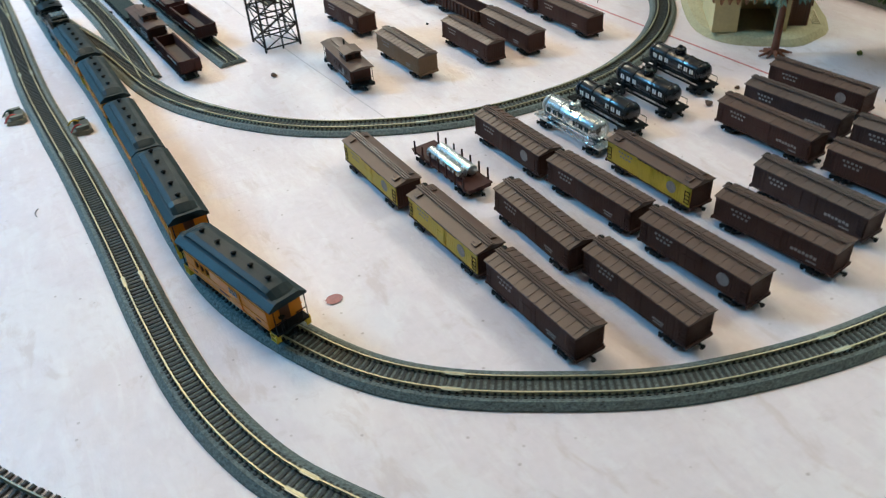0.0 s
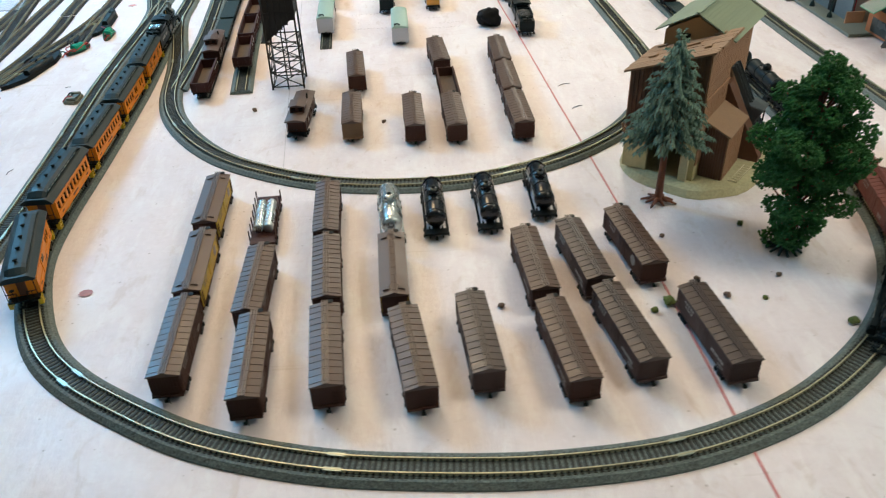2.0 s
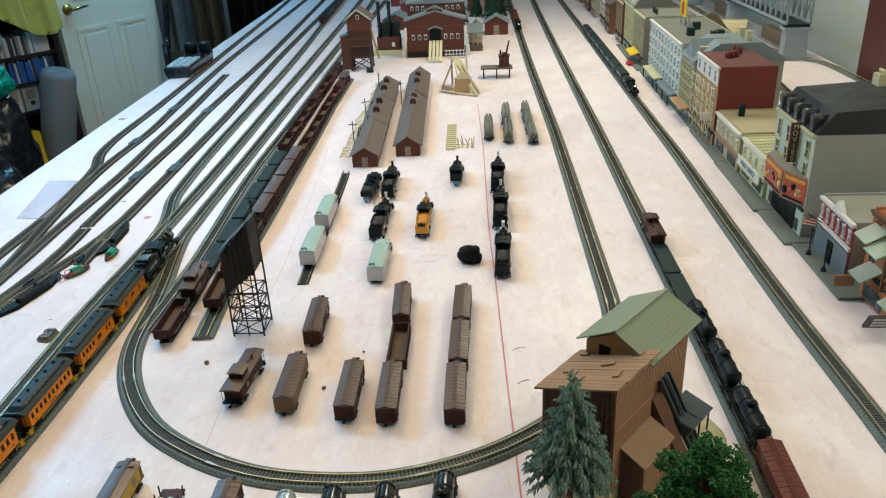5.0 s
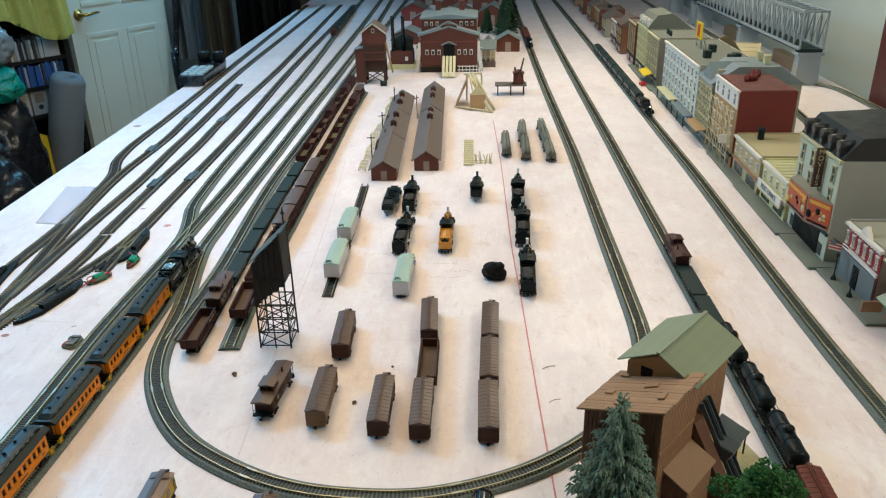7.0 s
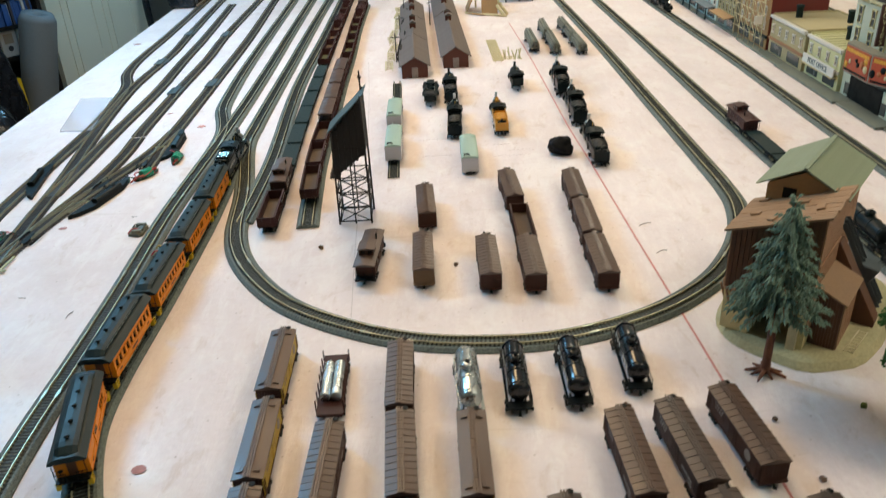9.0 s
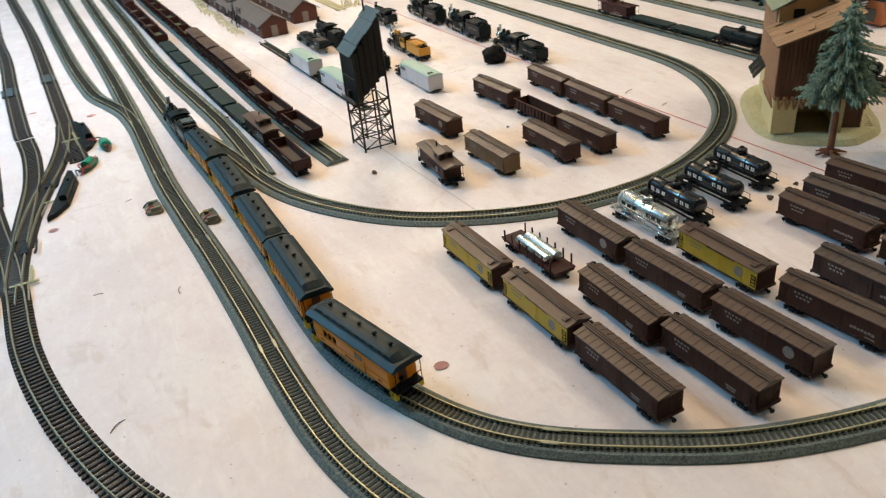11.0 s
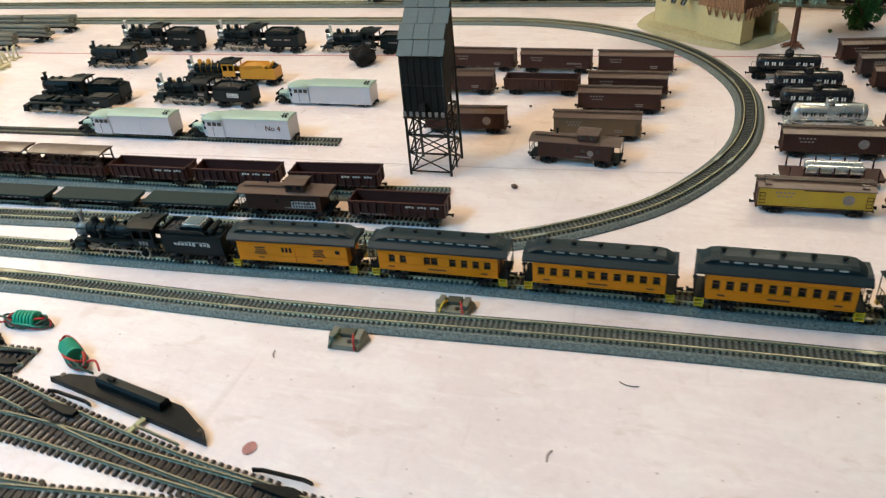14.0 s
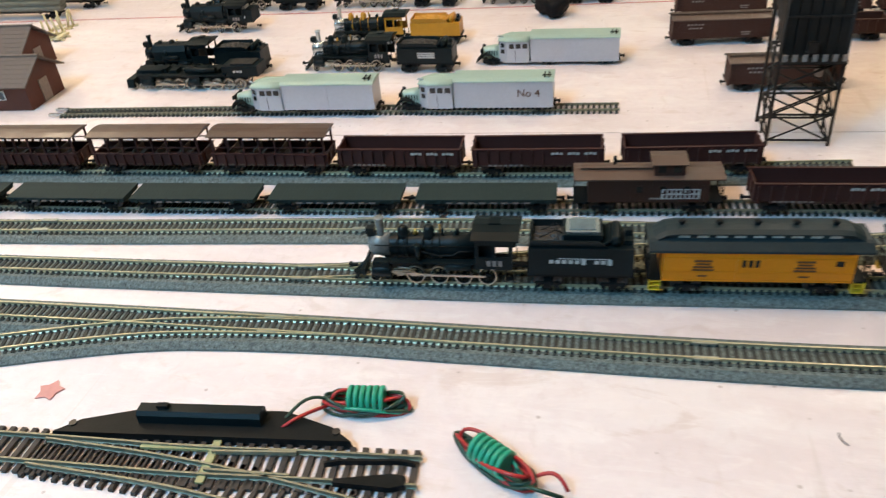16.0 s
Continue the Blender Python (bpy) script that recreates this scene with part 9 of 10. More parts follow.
# red block with white upper front and scaffold
t, w = block("tall dark red block with white upper front and scaffolding", 1.920, 2.122, 0.648, 0.132, 0.186, M["siding_tan"], 4, 4, M["white_trim"], side_m=M["brick_dark"], roof_m=M["box_red"], parapet=False)
part("white_band", box(bm_new(), (-0.0024, 0, 0.168), (0.0020, w - 0.004, 0.040)), M["white_trim"], t, "white painted upper storey band")
for c in range(4):
    part("arched_window", box(bm_new(), (-0.0038, -w / 2 + (c + 0.5) * w / 4, 0.168), (0.0012, 0.012, 0.024)), M["slate_blue"], t)
sf = bm_new()
for i in range(6):
    y = -w / 2 + 0.006 + i * (w - 0.012) / 5
    rod(sf, (-0.014, y, 0.005), (-0.014, y, 0.150), 0.0012, 5)
for k in range(5):
    z = 0.030 + k * 0.028
    rod(sf, (-0.014, -w / 2, z), (-0.014, w / 2, z), 0.0011, 5)
    for i in range(5):
        y = -w / 2 + 0.006 + i * (w - 0.012) / 5
        rod(sf, (-0.014, y, z), (-0.014, y + (w - 0.012) / 5, z + 0.028 if k < 4 else z), 0.0009, 4)
part("scaffold", sf, M["cream"], t, "cream plastic scaffolding lattice")
for i in range(3):
    part("roof_pot", lathe(bm_new(), [(0.006, 0.192), (0.007, 0.200), (0.005, 0.208), (0.002, 0.209)], (0.045 + i * 0.012, 0.01 + 0.006 * i, 0), 10), M["brick_dark"], t)
for i in range(2):
    part("roof_pot", lathe(bm_new(), [(0.006, 0.192), (0.007, 0.202), (0.003, 0.212), (0.002, 0.213)], (0.075 + i * 0.014, 0.065, 0), 10), M["brick_dark"], t)
hs = bm_new()
box(hs, (-0.020, -w / 2 + 0.010, 0.075), (0.026, 0.003, 0.020))
part("hanging_sign", hs, M["white_trim"], t)
# tan and pale yellow low shops
t, w = block("low tan shop with flat roof and dark vents", 1.722, 1.915, 0.652, 0.150, 0.084, M["w_tan"], 1, 5, M["white_trim"], roof_m=M["w_tan"], ground=0.034, shop_m=M["siding"])
for x, y in ((0.04, 0.05), (0.12, -0.03)):
    part("roof_vent", lathe(bm_new(), [(0.0075, 0.090), (0.0075, 0.112), (0.0090, 0.113), (0.0090, 0.118), (0.002, 0.119)], (x, y, 0), 10), M["flat_dark"], t)
t, w = block("low pale yellow shop with ribbed roof and post sign", 1.565, 1.720, 0.658, 0.150, 0.080, M["w_yellow"], 1, 4, M["white_trim"], roof_m=M["w_yellow"], ground=0.036, shop_m=M["white_trim"])
for i in range(7):
    part("roof_rib", box(bm_new(), (0.074, -w / 2 + 0.014 + i * 0.0205, 0.0875), (0.140, 0.0022, 0.0016)), M["w_yellow"], t)
part("roof_vent", lathe(bm_new(), [(0.0075, 0.086), (0.0075, 0.106), (0.0090, 0.107), (0.0090, 0.113), (0.002, 0.114)], (0.05, 0.01, 0), 10), M["flat_dark"], t)
part("sign_board", box(bm_new(), (-0.010, 0.0, 0.040), (0.003, w - 0.01, 0.018)), M["white_trim"], t)
words("POST OFFICE", 0.0155, M["slate_blue"], t, pose(-0.0120, 0.0, 0.040, 90, 0, -90))
part("canopy", box(bm_new(), (-0.006, 0.0, 0.0300), (0.016, w - 0.01, 0.002)), M["w_tan"], t)
# tall pale cinema building with mansard roof
t, w = block("tall pale cinema building with dark mansard roof", 1.372, 1.562, 0.664, 0.33, 0.186, M["w_pale"], 3, 4, M["w_cream"], side_m=M["w_grey"], parapet=False, ground=0.050, win=(0.015, 0.030))
b = bm_new()
prism(b, [(-0.004, 0.1915), (0.026, 0.230), (0.165, 0.238), (0.304, 0.230), (0.334, 0.1915)], -w / 2 + 0.0002, w / 2 - 0.0002)
part("mansard_roof", b, M["mansard"], t)
for i in range(5):
    y = -w / 2 + (i + 0.5) * w / 5
    d = bm_new()
    box(d, (0.006, y, 0.205), (0.020, 0.014, 0.022))
    dm = part("dormer", d, M["mansard"], t)
    rr = bm_new()
    rod(rr, (-0.006, y, 0.215), (0.020, y, 0.215), 0.0085, 10)
    part("dormer_hood", rr, M["mansard"], dm)
    part("pane", box(bm_new(), (-0.0044, y, 0.204), (0.001, 0.009, 0.015)), M["pane"], dm)
for y in (-0.05, 0.06):
    c = bm_new()
    box(c, (0.16, y, 0.246), (0.018, 0.026, 0.024))
    ch = part("chimney", c, M["w_cream"], t)
    for k in (-1, 0, 1):
        part("chimney_pot", rod(bm_new(), (0.16, y + k * 0.007, 0.258), (0.16, y + k * 0.007, 0.266), 0.003, 8), M["cream"], ch)
# marquee with a long street face and a slanted near face, each with a poster
mq = bm_new()
ring = [(0.0, 0.078), (-0.024, 0.056), (-0.024, -0.040), (-0.0005, -0.094)]
lo = [mq.verts.new((x, y, 0.060)) for x, y in ring]
hi = [mq.verts.new((x, y, 0.113)) for x, y in ring]
mq.faces.new(hi)
mq.faces.new(lo[::-1])
for k in range(4):
    mq.faces.new((lo[k], lo[(k + 1) % 4], hi[(k + 1) % 4], hi[k]))
bmesh.ops.recalc_face_normals(mq, faces=mq.faces[:])
mo = part("marquee", mq, M["w_taupe"], t)
rng = random.Random(23)
for (ax, ay), (bx, by) in ((ring[1], ring[2]), (ring[2], ring[3])):
    d = Vector((bx - ax, by - ay, 0))
    long_ = d.length
    a = math.atan2(d.y, d.x)
    base = Matrix.Translation(((ax + bx) / 2, (ay + by) / 2, 0.0865)) @ Matrix.Rotation(a, 4, "Z")
    po = part("poster", box(bm_new(), (0, -0.0008, 0), (long_ - 0.006, 0.0016, 0.046)), M["poster_red"], mo, "painted film poster in red and yellow")
    po.matrix_basis = base
    part("poster_band", box(bm_new(), (0, -0.0019, 0.0165), (long_ - 0.012, 0.0006, 0.0065)), M["poster_gold"], po)
    part("poster_band", box(bm_new(), (0, -0.0019, -0.0195), (long_ - 0.012, 0.0006, 0.0040)), M["black_soft"], po)
    for k in range(7):
        x, z, r = rng.uniform(-0.4, 0.4) * long_, rng.uniform(-0.013, 0.009), rng.uniform(0.003, 0.0075)
        sh_ = bm_new()
        lathe(sh_, [(0.0002, -0.0022 - k * 0.0002), (r, -0.0020 - k * 0.0002), (r, -0.0017)], (0, 0, 0), 10, "y")
        o = part("poster_shape", sh_, M[("poster_gold", "black_soft", "w_cream", "poster_gold", "black_soft", "oxide", "w_cream")[k]], po)
        o.matrix_basis = Matrix.Translation((x, 0, z)) @ Matrix.Diagonal((1, 1, rng.uniform(0.8, 1.5), 1))
vs = bm_new()
box(vs, (-0.012, -0.030, 0.160), (0.016, 0.004, 0.072))
vo = part("vertical_sign", vs, M["sign_brown"], t, "dark brown upright sign with pale letters")
for i, ch in enumerate("MOVIES"):
    words(ch, 0.0125, M["w_cream"], vo, pose(-0.012, -0.0324, 0.189 - i * 0.0116, 90, 0, 0))
# the foyer's darkness is a thin black slab on the front
part("foyer", box(bm_new(), (-0.0026, 0, 0.028), (0.0020, 0.120, 0.044)), M["black_soft"], t)
# crimson saloon front
t, w = block("low crimson-fronted shop with white trim and flag", 1.202, 1.330, 0.674, 0.120, 0.094, M["saloon_red"], 1, 6, M["white_trim"], side_m=M["w_grey"], ground=0.052, win=(0.0075, 0.020), roof_m=M["w_greyc"], shop_m=M["white_trim"])
pd = bm_new()
prism(pd, [(-0.018, 0.098), (0, 0.116), (0.018, 0.098)], -0.004, 0.004)
o = part("pediment", pd, M["white_trim"], t)
o.matrix_basis = Matrix.Rotation(math.pi / 2, 4, "Z")
part("shop_front", box(bm_new(), (-0.0030, 0, 0.028), (0.0030, w - 0.004, 0.046)), M["slate_blue"], t)
# black slab in place of the shop entrance's shade
part("doorway", box(bm_new(), (-0.0050, 0, 0.025), (0.0020, 0.020, 0.038)), M["black_soft"], t)
for y in (-0.030, 0.034):
    part("lamp_post", lathe(bm_new(), [(0.0050, 0.005), (0.0040, 0.010), (0.0014, 0.014), (0.0014, 0.046), (0.003, 0.050), (0.001, 0.056)], (-0.022, y, 0), 8), M["flat_dark"], t)
fl = bm_new()
rod(fl, (-0.003, 0.040, 0.058), (-0.030, 0.046, 0.076), 0.0009, 5)
fo = part("flag_pole", fl, M["flat_dark"], t)
for i in range(6):
    part("flag_stripe", box(bm_new(), (-0.024, 0.046, 0.0685 - i * 0.0026), (0.022, 0.0010, 0.0024), ry=0.25), M["sign_red"] if i % 2 == 0 else M["white_trim"], fo)
part("flag_canton", box(bm_new(), (-0.028, 0.0456, 0.0680), (0.0100, 0.0014, 0.0080), ry=0.25), M["slate_blue"], fo)
# orange brick hotel with striped awnings
t, w = block("orange brick building with green striped awnings", 0.985, 1.165, 0.678, 0.17, 0.136, M["oxide"], 3, 4, M["siding_dark_and_shaded"], roof_m=M["oxide"], ground=0.044, win=(0.013, 0.022))
for y, z in ((0.055, 0.120), (0.020, 0.112), (0.050, 0.060), (-0.045, 0.060)):
    aw = bm_new()
    for i in range(9):
        box(aw, (-0.016, y - 0.018 + i * 0.0045, z), (0.036, 0.0017, 0.0016), ry=-0.5)
    part("awning_stripes", aw, M["white_trim"], t)
    box_b = bm_new()
    box(box_b, (-0.016, y, z - 0.0012), (0.036, 0.040, 0.0012), ry=-0.5)
    part("awning", box_b, M["awning"], t, "green and white striped awning")
vs = bm_new()
box(vs, (-0.012, 0.000, 0.085), (0.013, 0.004, 0.064))
vo = part("vertical_sign", vs, M["siding_dark_and_shaded"], t)
words("R", 0.010, M["cream"], vo, pose(-0.012, -0.0024, 0.110, 90, 0, 0))
for i, ch in enumerate("OOMS"):
    words(ch, 0.010, M["cream"], vo, pose(-0.012, -0.0024, 0.0975 - i * 0.0125, 90, 0, 0))
hs = bm_new()
box(hs, (-0.034, -0.060, 0.040), (0.050, 0.004, 0.026), rx=0.5)
ho = part("hanging_sign", hs, M["mansard"], t)
for z in (-0.006, 0.0, 0.006):
    part("sign_bar", box(bm_new(), (-0.034, -0.0626 - z * 0.5, 0.040 + z), (0.036, 0.0010, 0.0034), rx=0.5), M["white_trim"], ho)
part("brown_sign", box(bm_new(), (-0.030, 0.080, 0.030), (0.030, 0.003, 0.018)), M["siding"], t)

# track behind the street, and the truss bridge
BACK = bed_track([(0.92, 0.9), (0.955, 1.6), (0.985, 2.2), (1.005, 2.48), (1.03, 2.8), (1.06, 3.4), (1.08, 4.6), (1.09, 6.0)], "grey roadbed track behind the street buildings", every=4)
BACK2 = bed_track([(1.255, 1.4), (1.262, 2.2), (1.262, 2.78), (1.205, 2.94), (1.15, 3.3), (1.15, 4.6)], "grey roadbed track along the wall under the bridge", every=4)


def bridge(y0, y1, x0, x1, z0, z1, bays, label):
    t = thing("truss_bridge", label, "bridge", "truss bridges")
    d = (y1 - y0) / bays
    for x in (x0, x1):
        for z in (z0, z1):
            part("chord", box(bm_new(), (x, (y0 + y1) / 2, z), (0.009, y1 - y0, 0.009)), M["bridge"], t)
        for i in range(bays + 1):
            part("post", box(bm_new(), (x, y0 + i * d, (z0 + z1) / 2), (0.006, 0.006, z1 - z0)), M["bridge"], t)
        for i in range(bays):
            b = bm_new()
            rod(b, (x, y0 + i * d, z0 if i % 2 else z1), (x, y0 + (i + 1) * d, z1 if i % 2 else z0), 0.0030, 5)
            rod(b, (x, y0 + i * d, z1 if i % 2 else z0), (x, y0 + (i + 1) * d, z0 if i % 2 else z1), 0.0018, 5)
            part("diagonal", b, M["bridge"], t)
    for i in range(bays + 1):
        part("cross_beam", box(bm_new(), ((x0 + x1) / 2, y0 + i * d, z1), (x1 - x0, 0.005, 0.005)), M["bridge"], t)
    part("deck", box(bm_new(), ((x0 + x1) / 2, (y0 + y1) / 2, z0 - 0.006), (x1 - x0, y1 - y0, 0.008)), M["flat_dark"], t)
    return t


bridge(2.90, 3.62, 1.135, 1.215, 0.128, 0.252, 12, "grey steel model truss bridge on stone piers")
bridge(3.64, 4.40, 1.135, 1.215, 0.128, 0.240, 12, "grey steel model truss bridge on stone piers")
for y in (2.92, 3.63, 4.40):
    p = thing("bridge_pier", "plain grey bridge pier standing on the board", "pier", "bridge piers")
    part("shaft", box(bm_new(), (0, 0, 0.052), (0.082, 0.050, 0.104), taper=(0.9, 0.85)), M["bridge"], p)
    part("cap", box(bm_new(), (0, 0, 0.109), (0.092, 0.054, 0.010)), M["bridge"], p)
    part("bearing", box(bm_new(), (0, 0, 0.116), (0.086, 0.020, 0.004)), M["flat_dark"], p)
    p.matrix_basis = pose(1.175, y, 0)
gb = thing("girder_bridge", "dark green plate girder bridge on grey pier", "bridge")
for x in (-0.035, 0.035):
    part("girder", box(bm_new(), (x, 0, 0.150), (0.006, 0.60, 0.044)), M["green_girder"], gb)
part("deck", box(bm_new(), (0, 0, 0.132), (0.064, 0.60, 0.006)), M["flat_dark"], gb)
for y in (-0.25, 0.28):
    part("pier", box(bm_new(), (0, y, 0.064), (0.075, 0.05, 0.128)), M["bridge"], gb)
gb.matrix_basis = pose(1.165, 4.76, 0)
for i, (x, y, l) in enumerate(((1.235, 3.25, 0.30), (1.235, 3.95, 0.36))):
    o = slab("wood_block", (0, 0, 0.024), (0.035, l, 0.048), M["frame_wood"], "raw orange-brown wooden block lying under the bridge", "wood", "")
    o.matrix_basis = pose(x, y, 0.0002, 0, 0, 2 * i)
hb = gable_shed("tan_house", "tan model house with tall gable behind the street", 0.93, 2.86, 0.13, 0.10, 0.10, 0.155, M["w_tan"], M["w_tan"], 70, wins=2, rows=5, group="back street houses")
o = slab("red_box", (0, 0, 0.035), (0.03, 0.05, 0.07), M["sign_red"], "small red box behind the cinema building", "box", "")
o.matrix_basis = pose(0.90, 1.29, 0.0002)
cr = thing("toy_car", "tiny red model car parked on the street", "car")
part("body", bevel(box(bm_new(), (0, 0, 0.0060), (0.016, 0.036, 0.0070)), 0.0012), M["sign_red"], cr)
part("cabin", bevel(box(bm_new(), (0, -0.002, 0.0120), (0.013, 0.017, 0.0060)), 0.0016), M["sign_red"], cr)
for x in (-0.0075, 0.0075):
    for y in (-0.011, 0.011):
        part("wheel", rod(bm_new(), (x - 0.001, y, 0.003), (x + 0.001, y, 0.003), 0.003, 8), M["black_soft"], cr)
cr.matrix_basis = pose(0.604, 2.905, 0, 0, 0, 10)

# ---------------------------------------------------------------- small things near the front


def turnout_motor(x, y, a, l=0.165, mirror=1):
    t = thing("turnout_motor", "black plastic turnout motor housing beside the track", "turnout motor", "turnout motors")
    b = bm_new()
    h = l / 2
    prof = [(-h, 0.0), (-h + 0.012, 0.010), (-h * 0.52, 0.021), (h * 0.42, 0.021), (h - 0.012, 0.010), (h, 0.0)]
    lo = [b.verts.new((px * mirror, yy, 0.0004)) for yy, px in prof]
    hi = [b.verts.new((px * mirror * 0.9 + 0.0002, yy * 0.985, 0.0062)) for yy, px in prof]
    b.faces.new(hi)
    b.faces.new(lo[::-1])
    k = len(prof)
    for i in range(k):
        b.faces.new((lo[i], lo[(i + 1) % k], hi[(i + 1) % k], hi[i]))
    bmesh.ops.recalc_face_normals(b, faces=b.faces[:])
    part("housing", b, M["black_soft"], t)
    c = bm_new()
    prism(c, [(-0.0050, 0.0055), (-0.0048, 0.0112), (-0.0030, 0.0132), (0.0030, 0.0132), (0.0048, 0.0112), (0.0050, 0.0055)], -0.034, 0.034)
    o = part("coil_cover", c, M["black"], t, "glossy black raised coil cover")
    o.matrix_basis = pose(0.0128 * mirror, 0.002, 0)
    for yy in (-h + 0.010, h - 0.010):
        part("screw", rod(bm_new(), (0.0060 * mirror, yy, 0.0060), (0.0060 * mirror, yy, 0.0070), 0.0022, 10), M["wheel"], t)
    part("lever", box(bm_new(), (0.0128 * mirror, 0.022, 0.0142), (0.0030, 0.0060, 0.0024)), M["black_soft"], t)
    t.matrix_basis = pose(x, y, 0, 0, 0, a)
    return t


turnout_motor(-0.6312, 1.417, 5.2)
turnout_motor(-0.6690, 1.181, -11.0)
turnout_motor(-0.7395, 0.968, 2.0, mirror=-1)
turnout_motor(-0.797, 1.262, 12.0, mirror=-1)

M["throw_tan"] = mat("olive_yellow_plastic", (0.36, 0.36, 0.18), 0.5, var=0.15)


def turnout_fittings(fx, fy, fa, tx, ty, ta):
    """Frog with guard rails, and the throw bar with its two point blades."""
    t = thing("turnout_fittings", "black frog, guard rails and olive throw bar of a turnout", "turnout", "turnout fittings")
    b = bm_new()
    prof = [(-0.0012, 0.016), (-0.0046, -0.012), (-0.0030, -0.019), (0.0030, -0.019), (0.0046, -0.012), (0.0012, 0.016)]
    lo = [b.verts.new((x, y, 0.0024)) for x, y in prof]
    hi = [b.verts.new((x * 0.9, y, 0.0056)) for x, y in prof]
    b.faces.new(hi)
    b.faces.new(lo[::-1])
    for k in range(6):
        b.faces.new((lo[k], lo[(k + 1) % 6], hi[(k + 1) % 6], hi[k]))
    bmesh.ops.recalc_face_normals(b, faces=b.faces[:])
    base = pose(fx, fy, 0, 0, 0, fa)
    part("frog", b, M["black_soft"], t).matrix_basis = base
    for s in (-1, 1):
        g = bm_new()
        box(g, (s * 0.0125, 0, 0.0040), (0.0014, 0.030, 0.0032))
        box(g, (s * 0.0118, 0.0185, 0.0040), (0.0014, 0.0080, 0.0032), rz=s * 0.2)
        box(g, (s * 0.0118, -0.0185, 0.0040), (0.0014, 0.0080, 0.0032), rz=-s * 0.2)
        part("guard_rail", g, M["black_soft"], t).matrix_basis = base
        p = bm_new()
        box(p, (s * 0.0064, -0.022 * 1.0, 0.0042), (0.0012, 0.044, 0.0026), rz=s * 0.03)
        part("point_blade", p, M["rail_dull"], t).matrix_basis = pose(tx, ty, 0, 0, 0, ta)
    part("throw_bar", bevel(box(bm_new(), (0.002, 0.0, 0.0032), (0.0300, 0.0042, 0.0014)), 0.0004), M["throw_tan"], t).matrix_basis = pose(tx, ty, 0, 0, 0, ta)
    part("blade_heel", box(bm_new(), (0.0088, 0.020, 0.0032), (0.0034, 0.040, 0.0016)), M["throw_tan"], t).matrix_basis = pose(tx, ty, 0, 0, 0, ta)


turnout_fittings(-0.6455, 1.322, 8.0, -0.6440, 1.405, 5.0)
turnout_fittings(-0.6790, 1.232, -8.0, -0.6760, 1.160, -10.0)
turnout_fittings(-0.7100, 1.034, -2.0, -0.7130, 0.940, 0.0)

M["wire_green"] = mat("teal_tape", (0.010, 0.33, 0.20), 0.35, var=0.12, s1=200, s2=900)
M["wire_red"] = mat("red_wire", (0.42, 0.025, 0.025), 0.4, var=0.1)
M["wire_dk"] = mat("dark_green_wire", (0.012, 0.05, 0.03), 0.4, var=0.1)


def wire_bundle(x, y, a, seed, lead):
    t = thing("wire_bundle", "coiled red and green wire tied with teal tape", "wire", "wire bundles")
    r_ = random.Random(seed)
    for i in range(9):
        b = bm_new()
        ph = r_.uniform(-0.3, 0.3)
        A, B = r_.uniform(0.018, 0.025), r_.uniform(0.003, 0.0085)
        zz = r_.uniform(0.0018, 0.0085)
        pts = []
        for k in range(25):
            q = k / 24 * math.tau
            pts.append((A * math.cos(q), B * math.sin(q + ph) * (1 + 0.25 * math.cos(q)), max(0.0012, zz + 0.003 * math.sin(2 * q + i))))
        tube(b, pts, 0.0010, 6)
        part("wire_loop", b, M["wire_red"] if i % 3 == 0 else M["wire_dk"] if i % 3 == 1 else M["wire_green"] if i % 2 else M["wire_dk"], t)
    for i in range(6):
        b = bm_new()
        lathe(b, [(0.0066, -0.0013), (0.0076, -0.0010), (0.0076, 0.0010), (0.0066, 0.0013)], (-0.0095 + i * 0.0034, 0, 0.0068), 14, "x")
        part("tape_band", b, M["wire_green"], t, "teal wrapping band")
    for s in (-1, 1):
        b = bm_new()
        pts = [(0.020, 0.002 * s, 0.004)]
        for k in range(1, 9):
            f = k / 8
            pts.append((0.020 + lead[0] * f, 0.002 * s + lead[1] * f + 0.004 * s * math.sin(f * 3.1), 0.004 + 0.005 * math.sin(f * 3.1)))
        tube(b, pts, 0.0010, 6)
        part("lead_wire", b, M["wire_red"] if s > 0 else M["wire_dk"], t)
    t.matrix_basis = pose(x, y, 0, 0, 0, a)


wire_bundle(-0.595, 1.337, 96, 1, (0.022, 0.018))
wire_bundle(-0.624, 1.264, -122, 2, (0.018, 0.006))
wire_bundle(-0.757, 1.022, 70, 3, (0.012, -0.008))

words("No 4", 0.0100, M["dark_letter"], GS, pose(-0.0135, -0.053, 0.0180, 90, 0, -90), "box_lettering")
M["clip_grey"] = mat("grey_olive_plastic", (0.165, 0.165, 0.125), 0.55, var=0.15)


def feeder(x, y, a, lead):
    t = thing("track_clip", "small grey plastic track power clip with wire ends", "track clip", "track clips")
    b = bm_new()
    prof = [(-0.018, 0.002), (-0.013, -0.014), (0.013, -0.014), (0.018, 0.002), (0.013, 0.007), (-0.013, 0.007)]
    lo = [b.verts.new((px, py, 0.0004)) for px, py in prof]
    hi = [b.verts.new((px * 0.94, py * 0.94, 0.0046)) for px, py in prof]
    b.faces.new(hi)
    b.faces.new(lo[::-1])
    for i in range(6):
        b.faces.new((lo[i], lo[(i + 1) % 6], hi[(i + 1) % 6], hi[i]))
    bmesh.ops.recalc_face_normals(b, faces=b.faces[:])
    part("base", b, M["clip_grey"], t)
